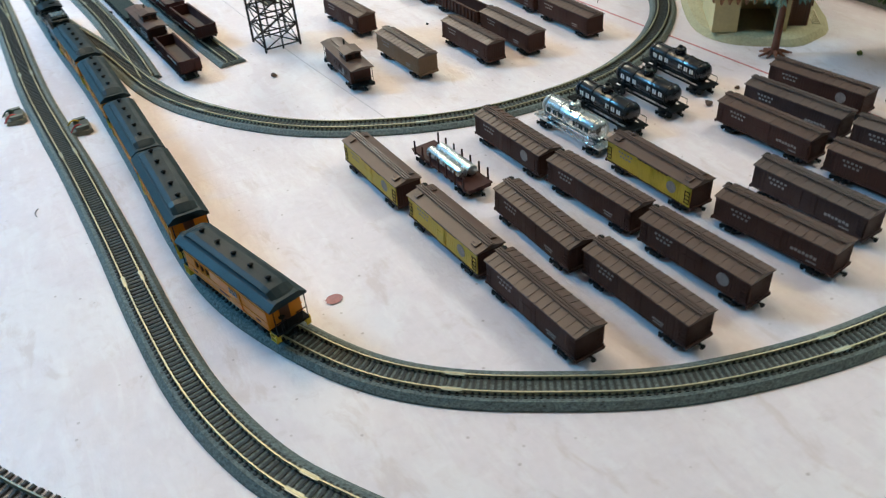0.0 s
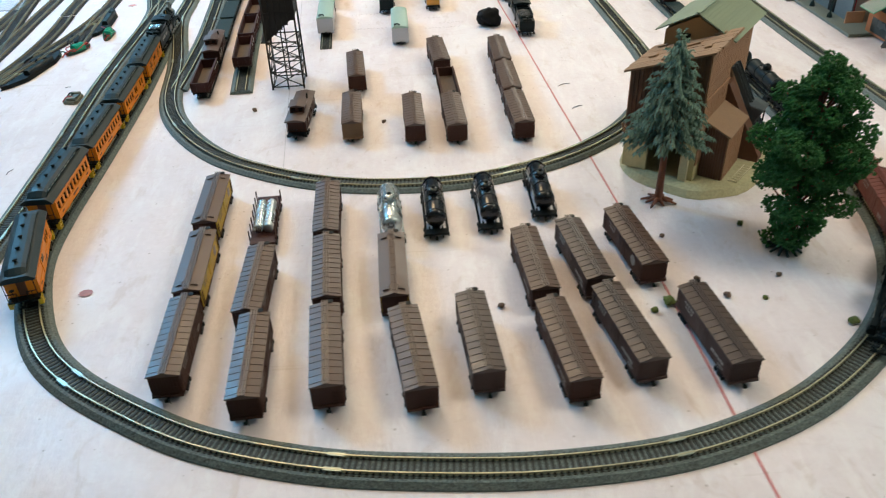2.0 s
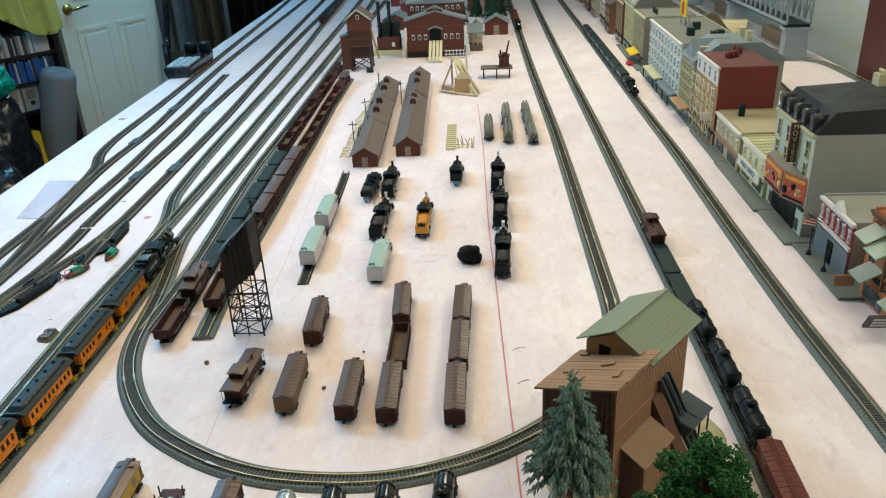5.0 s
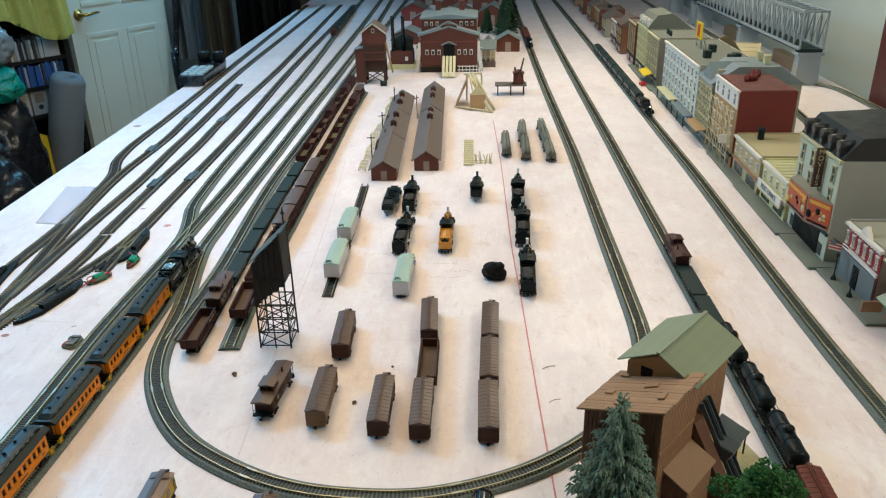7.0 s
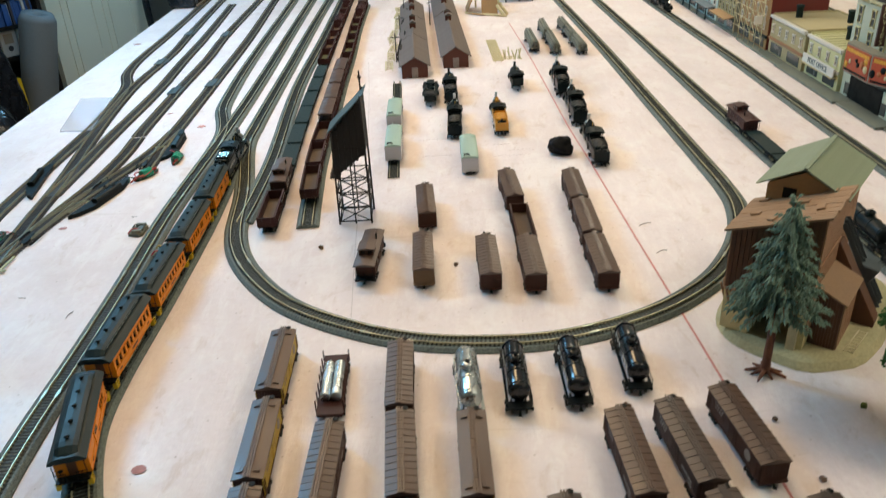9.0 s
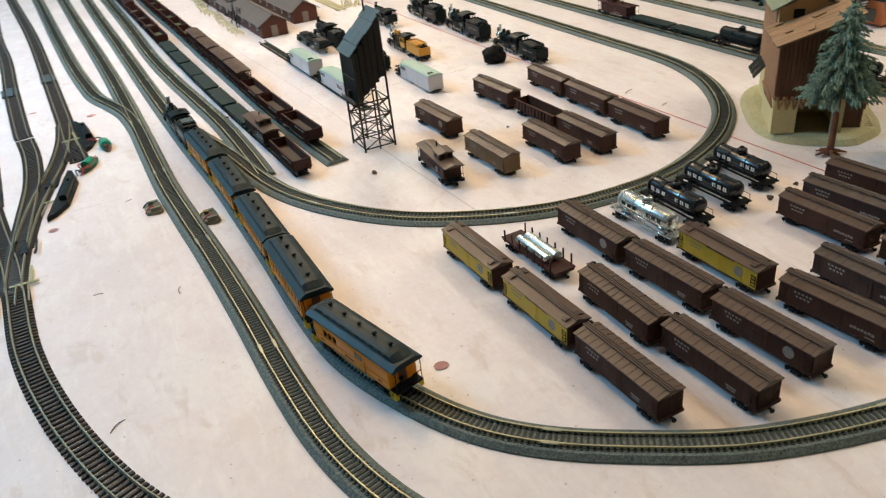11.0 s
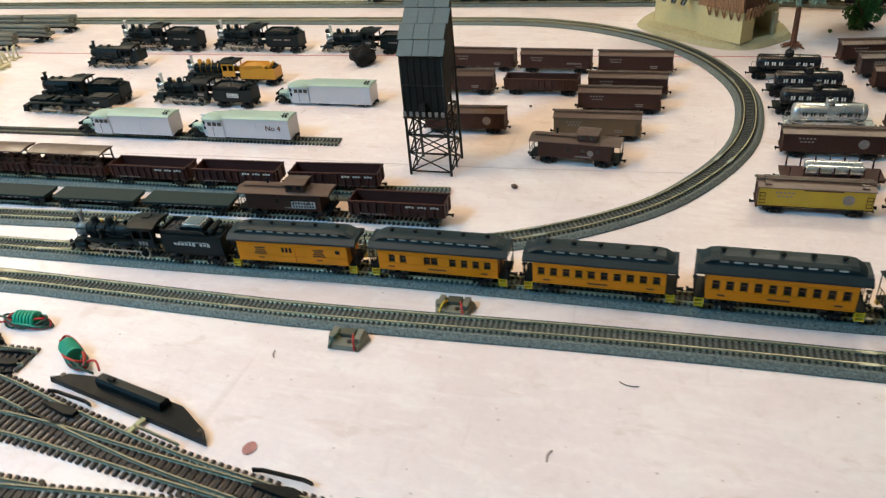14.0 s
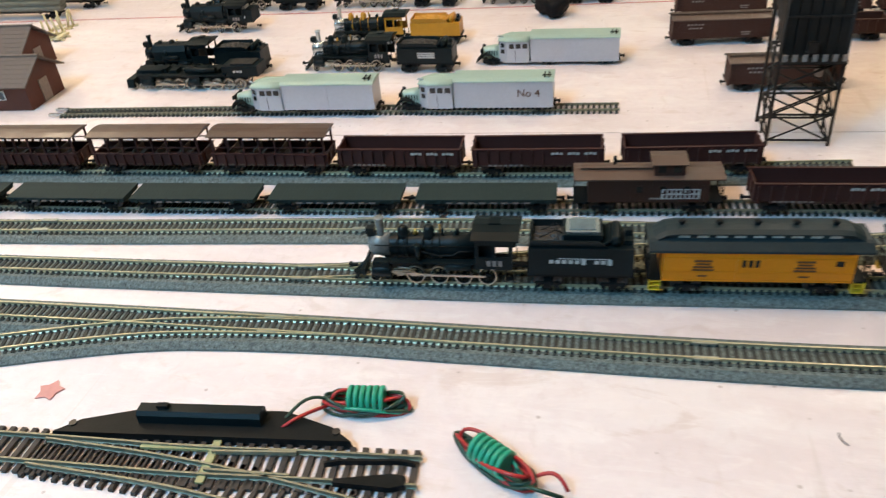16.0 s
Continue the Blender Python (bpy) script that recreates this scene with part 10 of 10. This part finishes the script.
    for s in (-1, 1):
        part("jaw", bevel(box(bm_new(), (s * 0.0105, -0.002, 0.0066), (0.0050, 0.0130, 0.0042)), 0.0010), M["clip_grey"], t)
    part("socket", bevel(box(bm_new(), (0, 0.001, 0.0062), (0.0120, 0.0080, 0.0034)), 0.0008), M["clip_dark"], t)
    part("screw", rod(bm_new(), (0.004, -0.008, 0.0046), (0.004, -0.008, 0.0056), 0.0020, 10), M["wheel"], t)
    for s in (-1, 1):
        w = bm_new()
        pts = [(s * 0.0055 + 0.0007 * k * s, -0.002 - 0.0019 * k, 0.0074 + 0.0040 * math.sin(k * 0.45) - 0.0007 * k) for k in range(8)]
        tube(w, pts, 0.0009, 6)
        part("wire_end", w, M["wire_red"] if s > 0 else M[lead], t)
    t.matrix_basis = pose(x, y, 0, 0, 0, a)


M["clip_dark"] = mat("dark_olive_plastic", (0.07, 0.075, 0.055), 0.5, var=0.2)
feeder(-0.5555, 1.049, -88, "wire_dk")
feeder(-0.4975, 0.977, -88, "step_yellow")

# pebbles, foam scraps and paint spots on the board
rng = random.Random(21)
PEB = []
for i, (x, y, s, m_) in enumerate(((-0.285, 0.975, 0.0048, "pebble"), (-0.105, 0.915, 0.0042, "pebble"), (-0.066, 1.004, 0.0026, "coal"), (0.153, 0.500, 0.0075, "moss"), (0.178, 0.607, 0.0036, "pebble"), (0.263, 0.621, 0.0044, "moss"),
                                   (0.189, 0.533, 0.0040, "pebble"), (0.208, 0.506, 0.0044, "pebble"), (0.137, 0.491, 0.0042, "moss"), (0.051, 0.631, 0.0050, "pebble"), (0.004, 0.510, 0.0042, "pebble"), (0.266, 0.532, 0.0036, "pebble"),
                                   (0.100, 0.640, 0.0034, "pebble"), (-0.003, 1.950, 0.0030, "pebble"), (0.44, 0.95, 0.003, "coal"), (0.30, 0.46, 0.0060, "moss"), (-0.405, 1.335, 0.004, "coal"), (0.24, 0.50, 0.0035, "moss"))):
    b = bm_new()
    bmesh.ops.create_icosphere(b, subdivisions=2, radius=s * 0.72)
    for v in b.verts:
        v.co *= 1 + 0.55 * noise.noise(v.co * (1.6 / s) + Vector((i, 0, 0)))
        v.co.z *= 0.75
    zm = min(v.co.z for v in b.verts)
    for v in b.verts:
        v.co.z -= zm
    o = part("pebble" if m_ != "moss" else "foam_scrap", b, M[m_])
    tagged(o, "small brown pebble lying on the white board" if m_ != "moss" else "small green foam scrap lying on the board", "debris", "scattered debris")
    o.matrix_basis = pose(x, y, 0.0001)
M["spot_pink"] = mat("dull_red_paint_spot", (0.38, 0.17, 0.155), 0.6, var=0.2, s1=120, s2=500)
for x, y, rx_, ry_, nm in ((-0.384, 0.568, 0.0065, 0.0055, "paint_spot"), (-0.679, 1.070, 0.0060, 0.0048, "paint_spot"), (-0.835, 1.005, 0.006, 0.005, "paint_spot"), (-1.03, 2.33, 0.012, 0.010, "paint_spot"), (-0.70, 1.62, 0.006, 0.004, "paint_spot")):
    b = bm_new()
    ring = [b.verts.new((rx_ * math.cos(k * math.tau / 20) * (1 + 0.12 * math.sin(3 * k)), ry_ * math.sin(k * math.tau / 20), 0.0006)) for k in range(20)]
    b.faces.new(ring)
    o = part(nm, b, M["spot_pink"])
    tagged(o, "dull red paint spot on the white board", "paint spot", "paint spots", "structure")
    o.matrix_basis = pose(x, y, 0.0002)
b = bm_new()
ring = []
for k in range(10):
    r_ = 0.0085 if k % 2 == 0 else 0.0052
    ring.append((r_ * math.cos(k * math.tau / 10), r_ * math.sin(k * math.tau / 10)))
lo = [b.verts.new((x, y, 0.0002)) for x, y in ring]
hi = [b.verts.new((x, y, 0.0010)) for x, y in ring]
b.faces.new(hi)
for k in range(10):
    b.faces.new((lo[k], lo[(k + 1) % 10], hi[(k + 1) % 10], hi[k]))
o = part("paper_star", b, M["paper_red"])
tagged(o, "small red paper scrap lying on the board", "paper")
o.matrix_basis = pose(-0.606, 1.525, 0)
for x, y, a, l in ((-0.560, 0.828, 70, 0.014), (-0.640, 0.640, 30, 0.016), (-0.585, 1.10, 10, 0.008), (-0.64, 0.87, -20, 0.010), (0.155, 1.01, 15, 0.02), (0.158, 0.93, 20, 0.018)):
    b = bm_new()
    pts = [(l * (k / 6 - 0.5), 0.25 * l * math.sin(k / 6 * 2.4), 0.0007) for k in range(7)]
    tube(b, pts, 0.0004, 5)
    o = part("thread_scrap", b, M["shed_roof"])
    tagged(o, "thin curled fibre scrap lying on the board", "debris", "fibre scraps")
    o.matrix_basis = pose(x, y, 0, 0, 0, a)

# faint pencil notes and a ruled pencil line on the board
M["pencil"] = mat("faint_pencil_grey", (0.60, 0.535, 0.53), 0.7, var=0.25, s1=300, s2=1200)
rng = random.Random(31)
for nx, ny, wide in ((-0.030, 1.785, 0.030), (-0.098, 1.662, 0.100), (-0.055, 1.677, 0.060), (-0.168, 1.392, 0.062), (-0.160, 1.308, 0.056), (-0.036, 1.354, 0.040), (-0.010, 1.322, 0.040), (-0.036, 1.297, 0.062)):
    note = thing("pencil_note", "faint pencil scribble on the white board", "pencil mark", "pencil notes", "structure")
    x = 0.0
    while x < wide:
        l = rng.uniform(0.0022, 0.0060)
        stroke = part("pencil_stroke", box(bm_new(), (0, 0, 0.0002), (l, 0.0009, 0.0003)), M["pencil"], note)
        stroke.matrix_basis = pose(x + l / 2, rng.uniform(-0.0022, 0.0022), 0.0001, 0, 0, rng.uniform(-50, 50))
        x += l + rng.uniform(0.0008, 0.0035)
    note.matrix_basis = pose(nx, ny, 0, 0, 0, 2)
rl, rw = spline([(-0.225, 0.801), (-0.244, 1.043), (-0.259, 1.351), (-0.288, 1.70), (-0.317, 2.004)], 0.01)
tagged(part("pencil_line", sweep(bm_new(), (rl, rw), [(-0.0005, 0), (0.0005, 0), (0.0005, 0.0003), (-0.0005, 0.0003)], 0.0001), M["pencil"]), "thin pencil line ruled along the board", "line", kind="structure")
# slim plates stand for insulated track sections
M["plate_teal"] = mat("grey_teal_plate", (0.055, 0.075, 0.082), 0.5, var=0.2, s1=60, s2=500, spec=0.3)
for px, py, a in ((-0.741, 1.789, 3.5), (-0.669, 1.840, 3.0), (-0.905, 2.440, 5.0), (-0.783, 2.400, 5.0), (-0.872, 2.080, 4.0)):
    pl = thing("track_plate", "slim grey-teal plate for an insulated section of the yard tracks", "track plate", "rerailer plates")
    part("plate", bevel(box(bm_new(), (0, 0, 0.0042), (0.0125, 0.064, 0.0036)), 0.0012), M["plate_teal"], pl)
    for k in (-1, 1):
        part("ramp", bevel(box(bm_new(), (k * 0.0120, 0, 0.0034), (0.0052, 0.052, 0.0030)), 0.0010), M["plate_teal"], pl)
    pl.matrix_basis = pose(px, py, 0, 0, 0, a)

# clear sheet beside the yard tracks
M["clear"] = bpy.data.materials.new("clear_acrylic_sheet")
M["clear"].use_nodes = True
cn = M["clear"].node_tree.nodes["Principled BSDF"]
cn.inputs["Transmission Weight"].default_value, cn.inputs["Roughness"].default_value, cn.inputs["Base Color"].default_value, cn.inputs["IOR"].default_value = 0.75, 0.08, (0.62, 0.60, 0.63, 1), 1.3
b = bm_new()
ring = [(-0.950, 1.760), (-0.893, 1.527), (-0.825, 1.522), (-0.878, 1.757)]
lo = [b.verts.new((x, y, 0.0006)) for x, y in ring]
hi = [b.verts.new((x, y, 0.0030)) for x, y in ring]
b.faces.new(hi)
b.faces.new(lo[::-1])
for k in range(4):
    b.faces.new((lo[k], lo[(k + 1) % 4], hi[(k + 1) % 4], hi[k]))
bmesh.ops.recalc_face_normals(b, faces=b.faces[:])
o = part("acrylic_sheet", b, M["clear"])
o.visible_shadow = False
tagged(o, "clear acrylic sheet lying flat near the table edge", "sheet")

# control box with switches and two jars
M["button_blue"] = mat("pale_blue_button_plastic", (0.45, 0.58, 0.64), 0.4, var=0.12)
cb = thing("control_box", "black train controller box with pale buttons and two knobs", "controller")
b = bm_new()
prism(b, [(-0.050, 0.004), (-0.050, 0.046), (0.050, 0.046), (0.050, 0.004)], -0.165, 0.165)
for v in b.verts:
    if v.co.z > 0.02 and v.co.y < 0:
        v.co.z -= 0.006
    if v.co.z < 0.02:
        v.co.x *= 0.9
part("case", bevel(b, 0.005), M["gloss_black"], cb)
for i in range(5):
    for k in range(3):
        part("button", box(bm_new(), (-0.029 + k * 0.029, -0.135 + i * 0.034, 0.0430 + i * 0.0006), (0.021, 0.020, 0.007)), M["button_blue"], cb)
for s in (-1, 1):
    kb = part("throttle_knob", lathe(bm_new(), [(0.026, 0.0465), (0.025, 0.078), (0.022, 0.083), (0.001, 0.083)], (s * 0.030, 0.130, 0), 24), M["black_soft"], cb, "round black throttle knob")
    part("pointer", box(bm_new(), (s * 0.030, 0.118, 0.0838), (0.003, 0.018, 0.0016)), M["white_letter"], kb)
    part("rubber_foot", box(bm_new(), (s * 0.036, -0.140, 0.0022), (0.014, 0.014, 0.0036)), M["black_soft"], cb)
    part("rubber_foot", box(bm_new(), (s * 0.036, 0.140, 0.0022), (0.014, 0.014, 0.0036)), M["black_soft"], cb)
cb.matrix_basis = pose(-1.085, 3.070, 0, 0, 0, 3.5)

# ---------------------------------------------------------------- the room beside the table
M["door_paint"] = mat("cream_white_door_paint", (0.80, 0.80, 0.66), 0.45, var=0.03, s1=4, s2=120, bump=0.03)


def panel_door():
    d = thing("door_1", "cream painted panel door standing ajar with brass lever", "door", kind="structure")
    w, h = 0.76, 2.03
    part("leaf", box(bm_new(), (w / 2, 0, h / 2), (w, 0.035, h)), M["door_paint"], d)
    for x0, x1, z0, z1 in ((0.11, 0.34, 0.16, 0.86), (0.42, 0.65, 0.16, 0.86), (0.11, 0.34, 1.04, 1.90), (0.42, 0.65, 1.04, 1.90)):
        fr = bm_new()
        cx, cz, sx, sz = (x0 + x1) / 2, (z0 + z1) / 2, x1 - x0, z1 - z0
        for s in (-1, 1):
            box(fr, (cx + s * sx / 2, -0.0195, cz), (0.022, 0.008, sz + 0.022))
            box(fr, (cx, -0.0195, cz + s * sz / 2), (sx - 0.022, 0.008, 0.022))
        part("moulding", bevel(fr, 0.003), M["door_paint"], d)
        pn = bm_new()
        box(pn, (cx, -0.0190, cz), (sx - 0.075, 0.010, sz - 0.075))
        part("raised_panel", bevel(pn, 0.004), M["door_paint"], d)
    hd = bm_new()
    lathe(hd, [(0.033, -0.0180), (0.033, -0.024), (0.020, -0.032), (0.012, -0.040), (0.012, -0.060)], (0.070, 0, 0.985), 18, "y")
    rod(hd, (0.070, -0.058, 0.985), (0.185, -0.062, 0.992), 0.010, 10, 0.006)
    part("door_handle", hd, M["brass"], d, "polished brass lever handle")
    part("latch", box(bm_new(), (-0.002, 0, 0.985), (0.006, 0.024, 0.055)), M["silver"], d)
    ang = math.degrees(math.atan2(5.20 - 4.52, -2.15 + 2.42))
    d.matrix_basis = pose(-2.42, 4.52, FLOOR_Z + 0.008, 0, 0, ang)


panel_door()
slab("wall_closet", (-2.42, 5.86, zc), (1.76, 0.10, zh), M["wall_dark"], "wall behind the open door in a brown darkened for dimness", "wall")
hose = bm_new()
pts = [(-2.05 + 0.02 * math.sin(k * 0.5), 5.22 - 0.01 * k, 0.42 - 0.085 * k + 0.012 * k * (k > 8)) for k in range(15)]
tube(hose, pts, 0.022, 10)
hs = part("hanging_hose", hose, M["gloss_black"])
tagged(hs, "thick black hose hanging beside the open door", "hose")
# made-up hung sheets stand for a grey board, brown wood strips and blackness
M["sheet_grey"] = mat("mid_grey_cloth", (0.34, 0.36, 0.36), 0.8, var=0.15)
M["sheet_brown"] = mat("brown_coat_cloth", (0.17, 0.12, 0.07), 0.85, var=0.3)
ht = thing("coat_stand", "made-up stand of grey, brown and black sheets for the strips beside the door", "clothes")
part("post", rod(bm_new(), (0, 0, 0), (0, 0, 1.7), 0.02, 10), M["trestle"], ht)
part("base", rod(bm_new(), (0, 0, 0), (0, 0, 0.03), 0.20, 20), M["trestle"], ht)
for i, (x, y, m_) in enumerate(((-0.20, 0.02, "sheet_grey"), (0.02, -0.10, "sheet_brown"), (0.20, 0.04, "trestle"), (0.40, 0.10, "trestle"))):
    b = bm_new()
    bmesh.ops.create_grid(b, x_segments=24, y_segments=16, size=1)
    for v in b.verts:
        u, w_ = v.co.x, v.co.y
        v.co = Vector((x + u * 0.12, y + 0.05 * math.cos(u * 9 + i) + 0.02 * math.sin(u * 17), 1.10 + w_ * 0.46))
    bmesh.ops.solidify(b, geom=b.faces[:], thickness=0.03)
    part("coat", b, M[m_], ht)
ht.matrix_basis = pose(-1.78, 5.30, FLOOR_Z)

# shelf with discs and books
sh = thing("bookcase", "dark bookcase crowded with books, discs and boxes", "shelf")
SW, SD, SH = 0.86, 0.28, 1.62
for x in (-SW / 2, SW / 2):
    part("side_panel", box(bm_new(), (x, 0, SH / 2), (0.022, SD, SH)), M["trestle"], sh)
part("back_panel", box(bm_new(), (0, SD / 2 - 0.004, SH / 2), (SW, 0.008, SH)), M["trestle"], sh)
for z in (0.05, 0.28, 0.51, 0.665, 0.81, 1.06, 1.34):
    part("shelf_board", box(bm_new(), (0, 0, z), (SW - 0.024, SD - 0.01, 0.020)), M["trestle"], sh)
sh.matrix_basis = pose(-2.66, 3.98, FLOOR_Z, 0, 0, 58)
M["spine_blue"] = mat("blue_book_spine", (0.03, 0.10, 0.33), 0.5, var=0.3, rnd=0.6)
M["spine_white"] = mat("white_case_spine", (0.55, 0.57, 0.58), 0.5, var=0.2, rnd=0.6)
M["spine_dark"] = mat("dark_case_spine", (0.05, 0.05, 0.06), 0.5, var=0.3, rnd=0.6)
M["spine_tan"] = mat("tan_card_spine", (0.42, 0.36, 0.28), 0.5, var=0.2, rnd=0.6)
rng = random.Random(17)
srot = Matrix.Translation((-2.66, 3.98, FLOOR_Z)) @ Matrix.Rotation(radians(58), 4, "Z")
SHELVES = [(0.665, 0.105, 0.128, ("spine_blue", "spine_blue", "spine_white", "spine_blue", "spine_dark"), "slim blue or white book standing on the shelf", -SW / 2 + 0.03),
           (0.81, 0.090, 0.115, ("spine_white", "spine_dark", "spine_white", "spine_tan"), "slim white disc case standing on the shelf", -SW / 2 + 0.03)]
for z, hmin, hmax, hues, text, x in SHELVES:
    while x < SW / 2 - 0.03:
        wd, hh = rng.choice((0.007, 0.009, 0.012, 0.016)), rng.uniform(hmin, hmax)
        if rng.random() < 0.05:
            x += 0.012
            continue
        if z == 0.81 and (0.02 < x < 0.12 or x > 0.30):
            x += 0.012
            continue
        b = bm_new()
        box(b, (0, 0, hh / 2), (wd * 0.92, 0.17, hh))
        o = part("book", bevel(b, 0.001), M[rng.choice(hues)])
        tagged(o, text, "book", "books on the shelf")
        o.matrix_basis = srot @ Matrix.Translation((x + wd / 2, -0.04 + rng.uniform(-0.008, 0.008), z + 0.0102)) @ Matrix.Rotation(rng.uniform(-0.04, 0.0), 4, "Y")
        x += wd
for x, wd, hh, mm, what in ((0.07, 0.085, 0.10, "sign_red", "small red box among the disc cases"), (0.355, 0.085, 0.115, "spine_white", "white card box among the disc cases")):
    o = slab("card_box", (0, 0, hh / 2), (wd, 0.16, hh), M[mm], what, "box", "")
    o.matrix_basis = srot @ Matrix.Translation((x, -0.04, 0.8202))
for i in range(8):
    f = thing("lever_arch_file", "white lever arch file with a dark finger hole", "file", "white files on the low shelf")
    part("cover", bevel(box(bm_new(), (0, 0, 0.066), (0.088, 0.19, 0.132)), 0.002), M["spine_white"], f)
    part("finger_hole", rod(bm_new(), (0, -0.0955, 0.040), (0, -0.0940, 0.040), 0.014, 16), M["spine_dark"], f)
    part("spine_label", box(bm_new(), (0, -0.0955, 0.090), (0.050, 0.001, 0.050)), M["spine_tan"], f)
    f.matrix_basis = srot @ Matrix.Translation((-0.36 + i * 0.0985, -0.02, 0.5202))


def soft_bag(name, label, x, y, z, sx, sy, sz, material, seed, wr=0.18, ridges=0.0):
    b = bm_new()
    bmesh.ops.create_icosphere(b, subdivisions=5, radius=1)
    for v in b.verts:
        n1 = noise.noise(v.co * 1.7 + Vector((seed, 0, 0))) * wr
        n2 = abs(noise.noise(v.co * 5.5 + Vector((0, seed, 0)))) * wr * 0.6
        n3 = ridges * math.sin(v.co.z * 34 + 9 * noise.noise(v.co * 2.2)) * (0.5 + noise.noise(v.co * 3 + Vector((5, 0, seed))))
        k = 1 + n1 - n2 + n3
        v.co = Vector((v.co.x * sx * k, v.co.y * sy * k, max(-0.92, v.co.z * k) * sz))
    for f in b.faces:
        f.smooth = True
    zm = min(v.co.z for v in b.verts)
    for v in b.verts:
        v.co.z -= zm
    o = part(name, b, material)
    tagged(o, label, "bag", "bags by the shelf")
    o.matrix_basis = pose(x, y, z, 0, 0, seed * 40)
    return o


M["bag_black"] = mat("glossy_black_bag_film", (0.012, 0.012, 0.014), 0.22, var=0.2, s1=30, s2=200, bump=0.6)
M["bag_teal"] = mat("teal_bag_film", (0.02, 0.32, 0.25), 0.25, var=0.15, s1=30, s2=150, bump=0.4)
M["bag_yellow"] = mat("yellow_green_bag_film", (0.50, 0.50, 0.12), 0.35, var=0.15, s1=20, s2=120, bump=0.4)
M["bag_clear"] = mat("milky_plastic_film", (0.22, 0.245, 0.255), 0.15, var=0.2, s1=20, s2=120, bump=0.6)
M["roll_grey"] = mat("grey_foam_roll", (0.20, 0.215, 0.225), 0.7, var=0.08, s1=10, s2=120)
soft_bag("garbage_bag", "full glossy black garbage bag slumped by the shelf", -2.35, 3.54, FLOOR_Z, 0.215, 0.215, 0.41, M["bag_black"], 2, 0.13, 0.035)
soft_bag("plastic_bag", "crumpled teal plastic bag on the black bag", -2.27, 3.52, FLOOR_Z + 0.725, 0.125, 0.12, 0.085, M["bag_teal"], 3, 0.25)
soft_bag("plastic_bag", "crumpled milky clear plastic bag above the teal one", -2.33, 3.56, FLOOR_Z + 0.865, 0.15, 0.14, 0.13, M["bag_clear"], 4, 0.3)
soft_bag("garbage_bag", "full glossy black garbage bag slumped by the shelf", -2.16, 2.98, FLOOR_Z, 0.28, 0.34, 0.36, M["bag_black"], 6, 0.22)
soft_bag("plastic_bag", "crumpled yellow-green plastic bag on top of the bookcase", -2.58, 4.02, FLOOR_Z + 1.632, 0.36, 0.24, 0.14, M["bag_yellow"], 5, 0.25)
# yellow cloth hanging over the front of the bookcase
cl = bm_new()
bmesh.ops.create_grid(cl, x_segments=40, y_segments=24, size=1)
for v in cl.verts:
    u, w_ = v.co.x, v.co.y
    drop = 0.325 + 0.022 * math.sin(u * 2.6 + 0.6) + 0.016 * u
    v.co = Vector((u * 0.20, -0.03 * (1 - w_) + 0.018 * math.sin(u * 8 + w_) + 0.012 * math.sin(u * 19 + 2 * w_), (w_ - 1) * drop))
bmesh.ops.solidify(cl, geom=cl.faces[:], thickness=0.004)
for f in cl.faces:
    f.smooth = True
o = part("hanging_cloth", cl, M["bag_yellow"])
tagged(o, "yellow-green cloth draped over the front of the bookcase", "cloth")
o.matrix_basis = srot @ Matrix.Translation((0.245, -0.172, 1.626))
rl = bm_new()
lathe(rl, [(0.02, 0), (0.085, 0), (0.09, 0.03), (0.09, 0.70), (0.075, 0.735), (0.025, 0.73), (0.02, 0.66)], (0, 0, 0), 28)
o = part("foam_roll", rl, M["roll_grey"])
tagged(o, "rolled grey foam mat standing upright by the door", "roll")
o.matrix_basis = pose(-2.42, 4.10, FLOOR_Z + 0.022, 0, 14, 0)
o = slab("yellow_crate", (0, 0, 0.22), (0.30, 0.10, 0.44), M["sign_yellow"], "yellow plastic crate on the floor by the bag", "crate", "")
o.matrix_basis = pose(-2.47, 3.86, FLOOR_Z + 0.0002, 0, 0, 58)
# round column
M["column"] = mat("dark_red_column_paint", (0.085, 0.020, 0.018), 0.45, var=0.25, s1=6, s2=80)
co = part("column", box(bm_new(), (0, 0, zc), (0.17, 0.20, zh)), M["column"])
tagged(co, "dark red painted timber column by the wall", "column", kind="structure")
co.matrix_basis = pose(1.395, 2.60, 0)
# ceiling housings are made up to go with the unseen lamps
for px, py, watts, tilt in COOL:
    lf = thing("ceiling_light", "unseen ceiling housing added above an assumed cool lamp", "lamp", "ceiling lights")
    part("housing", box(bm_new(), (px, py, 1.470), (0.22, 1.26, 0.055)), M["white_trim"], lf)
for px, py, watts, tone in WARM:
    lf = thing("ceiling_light", "unseen square ceiling housing added above an assumed warm lamp", "lamp", "ceiling lights")
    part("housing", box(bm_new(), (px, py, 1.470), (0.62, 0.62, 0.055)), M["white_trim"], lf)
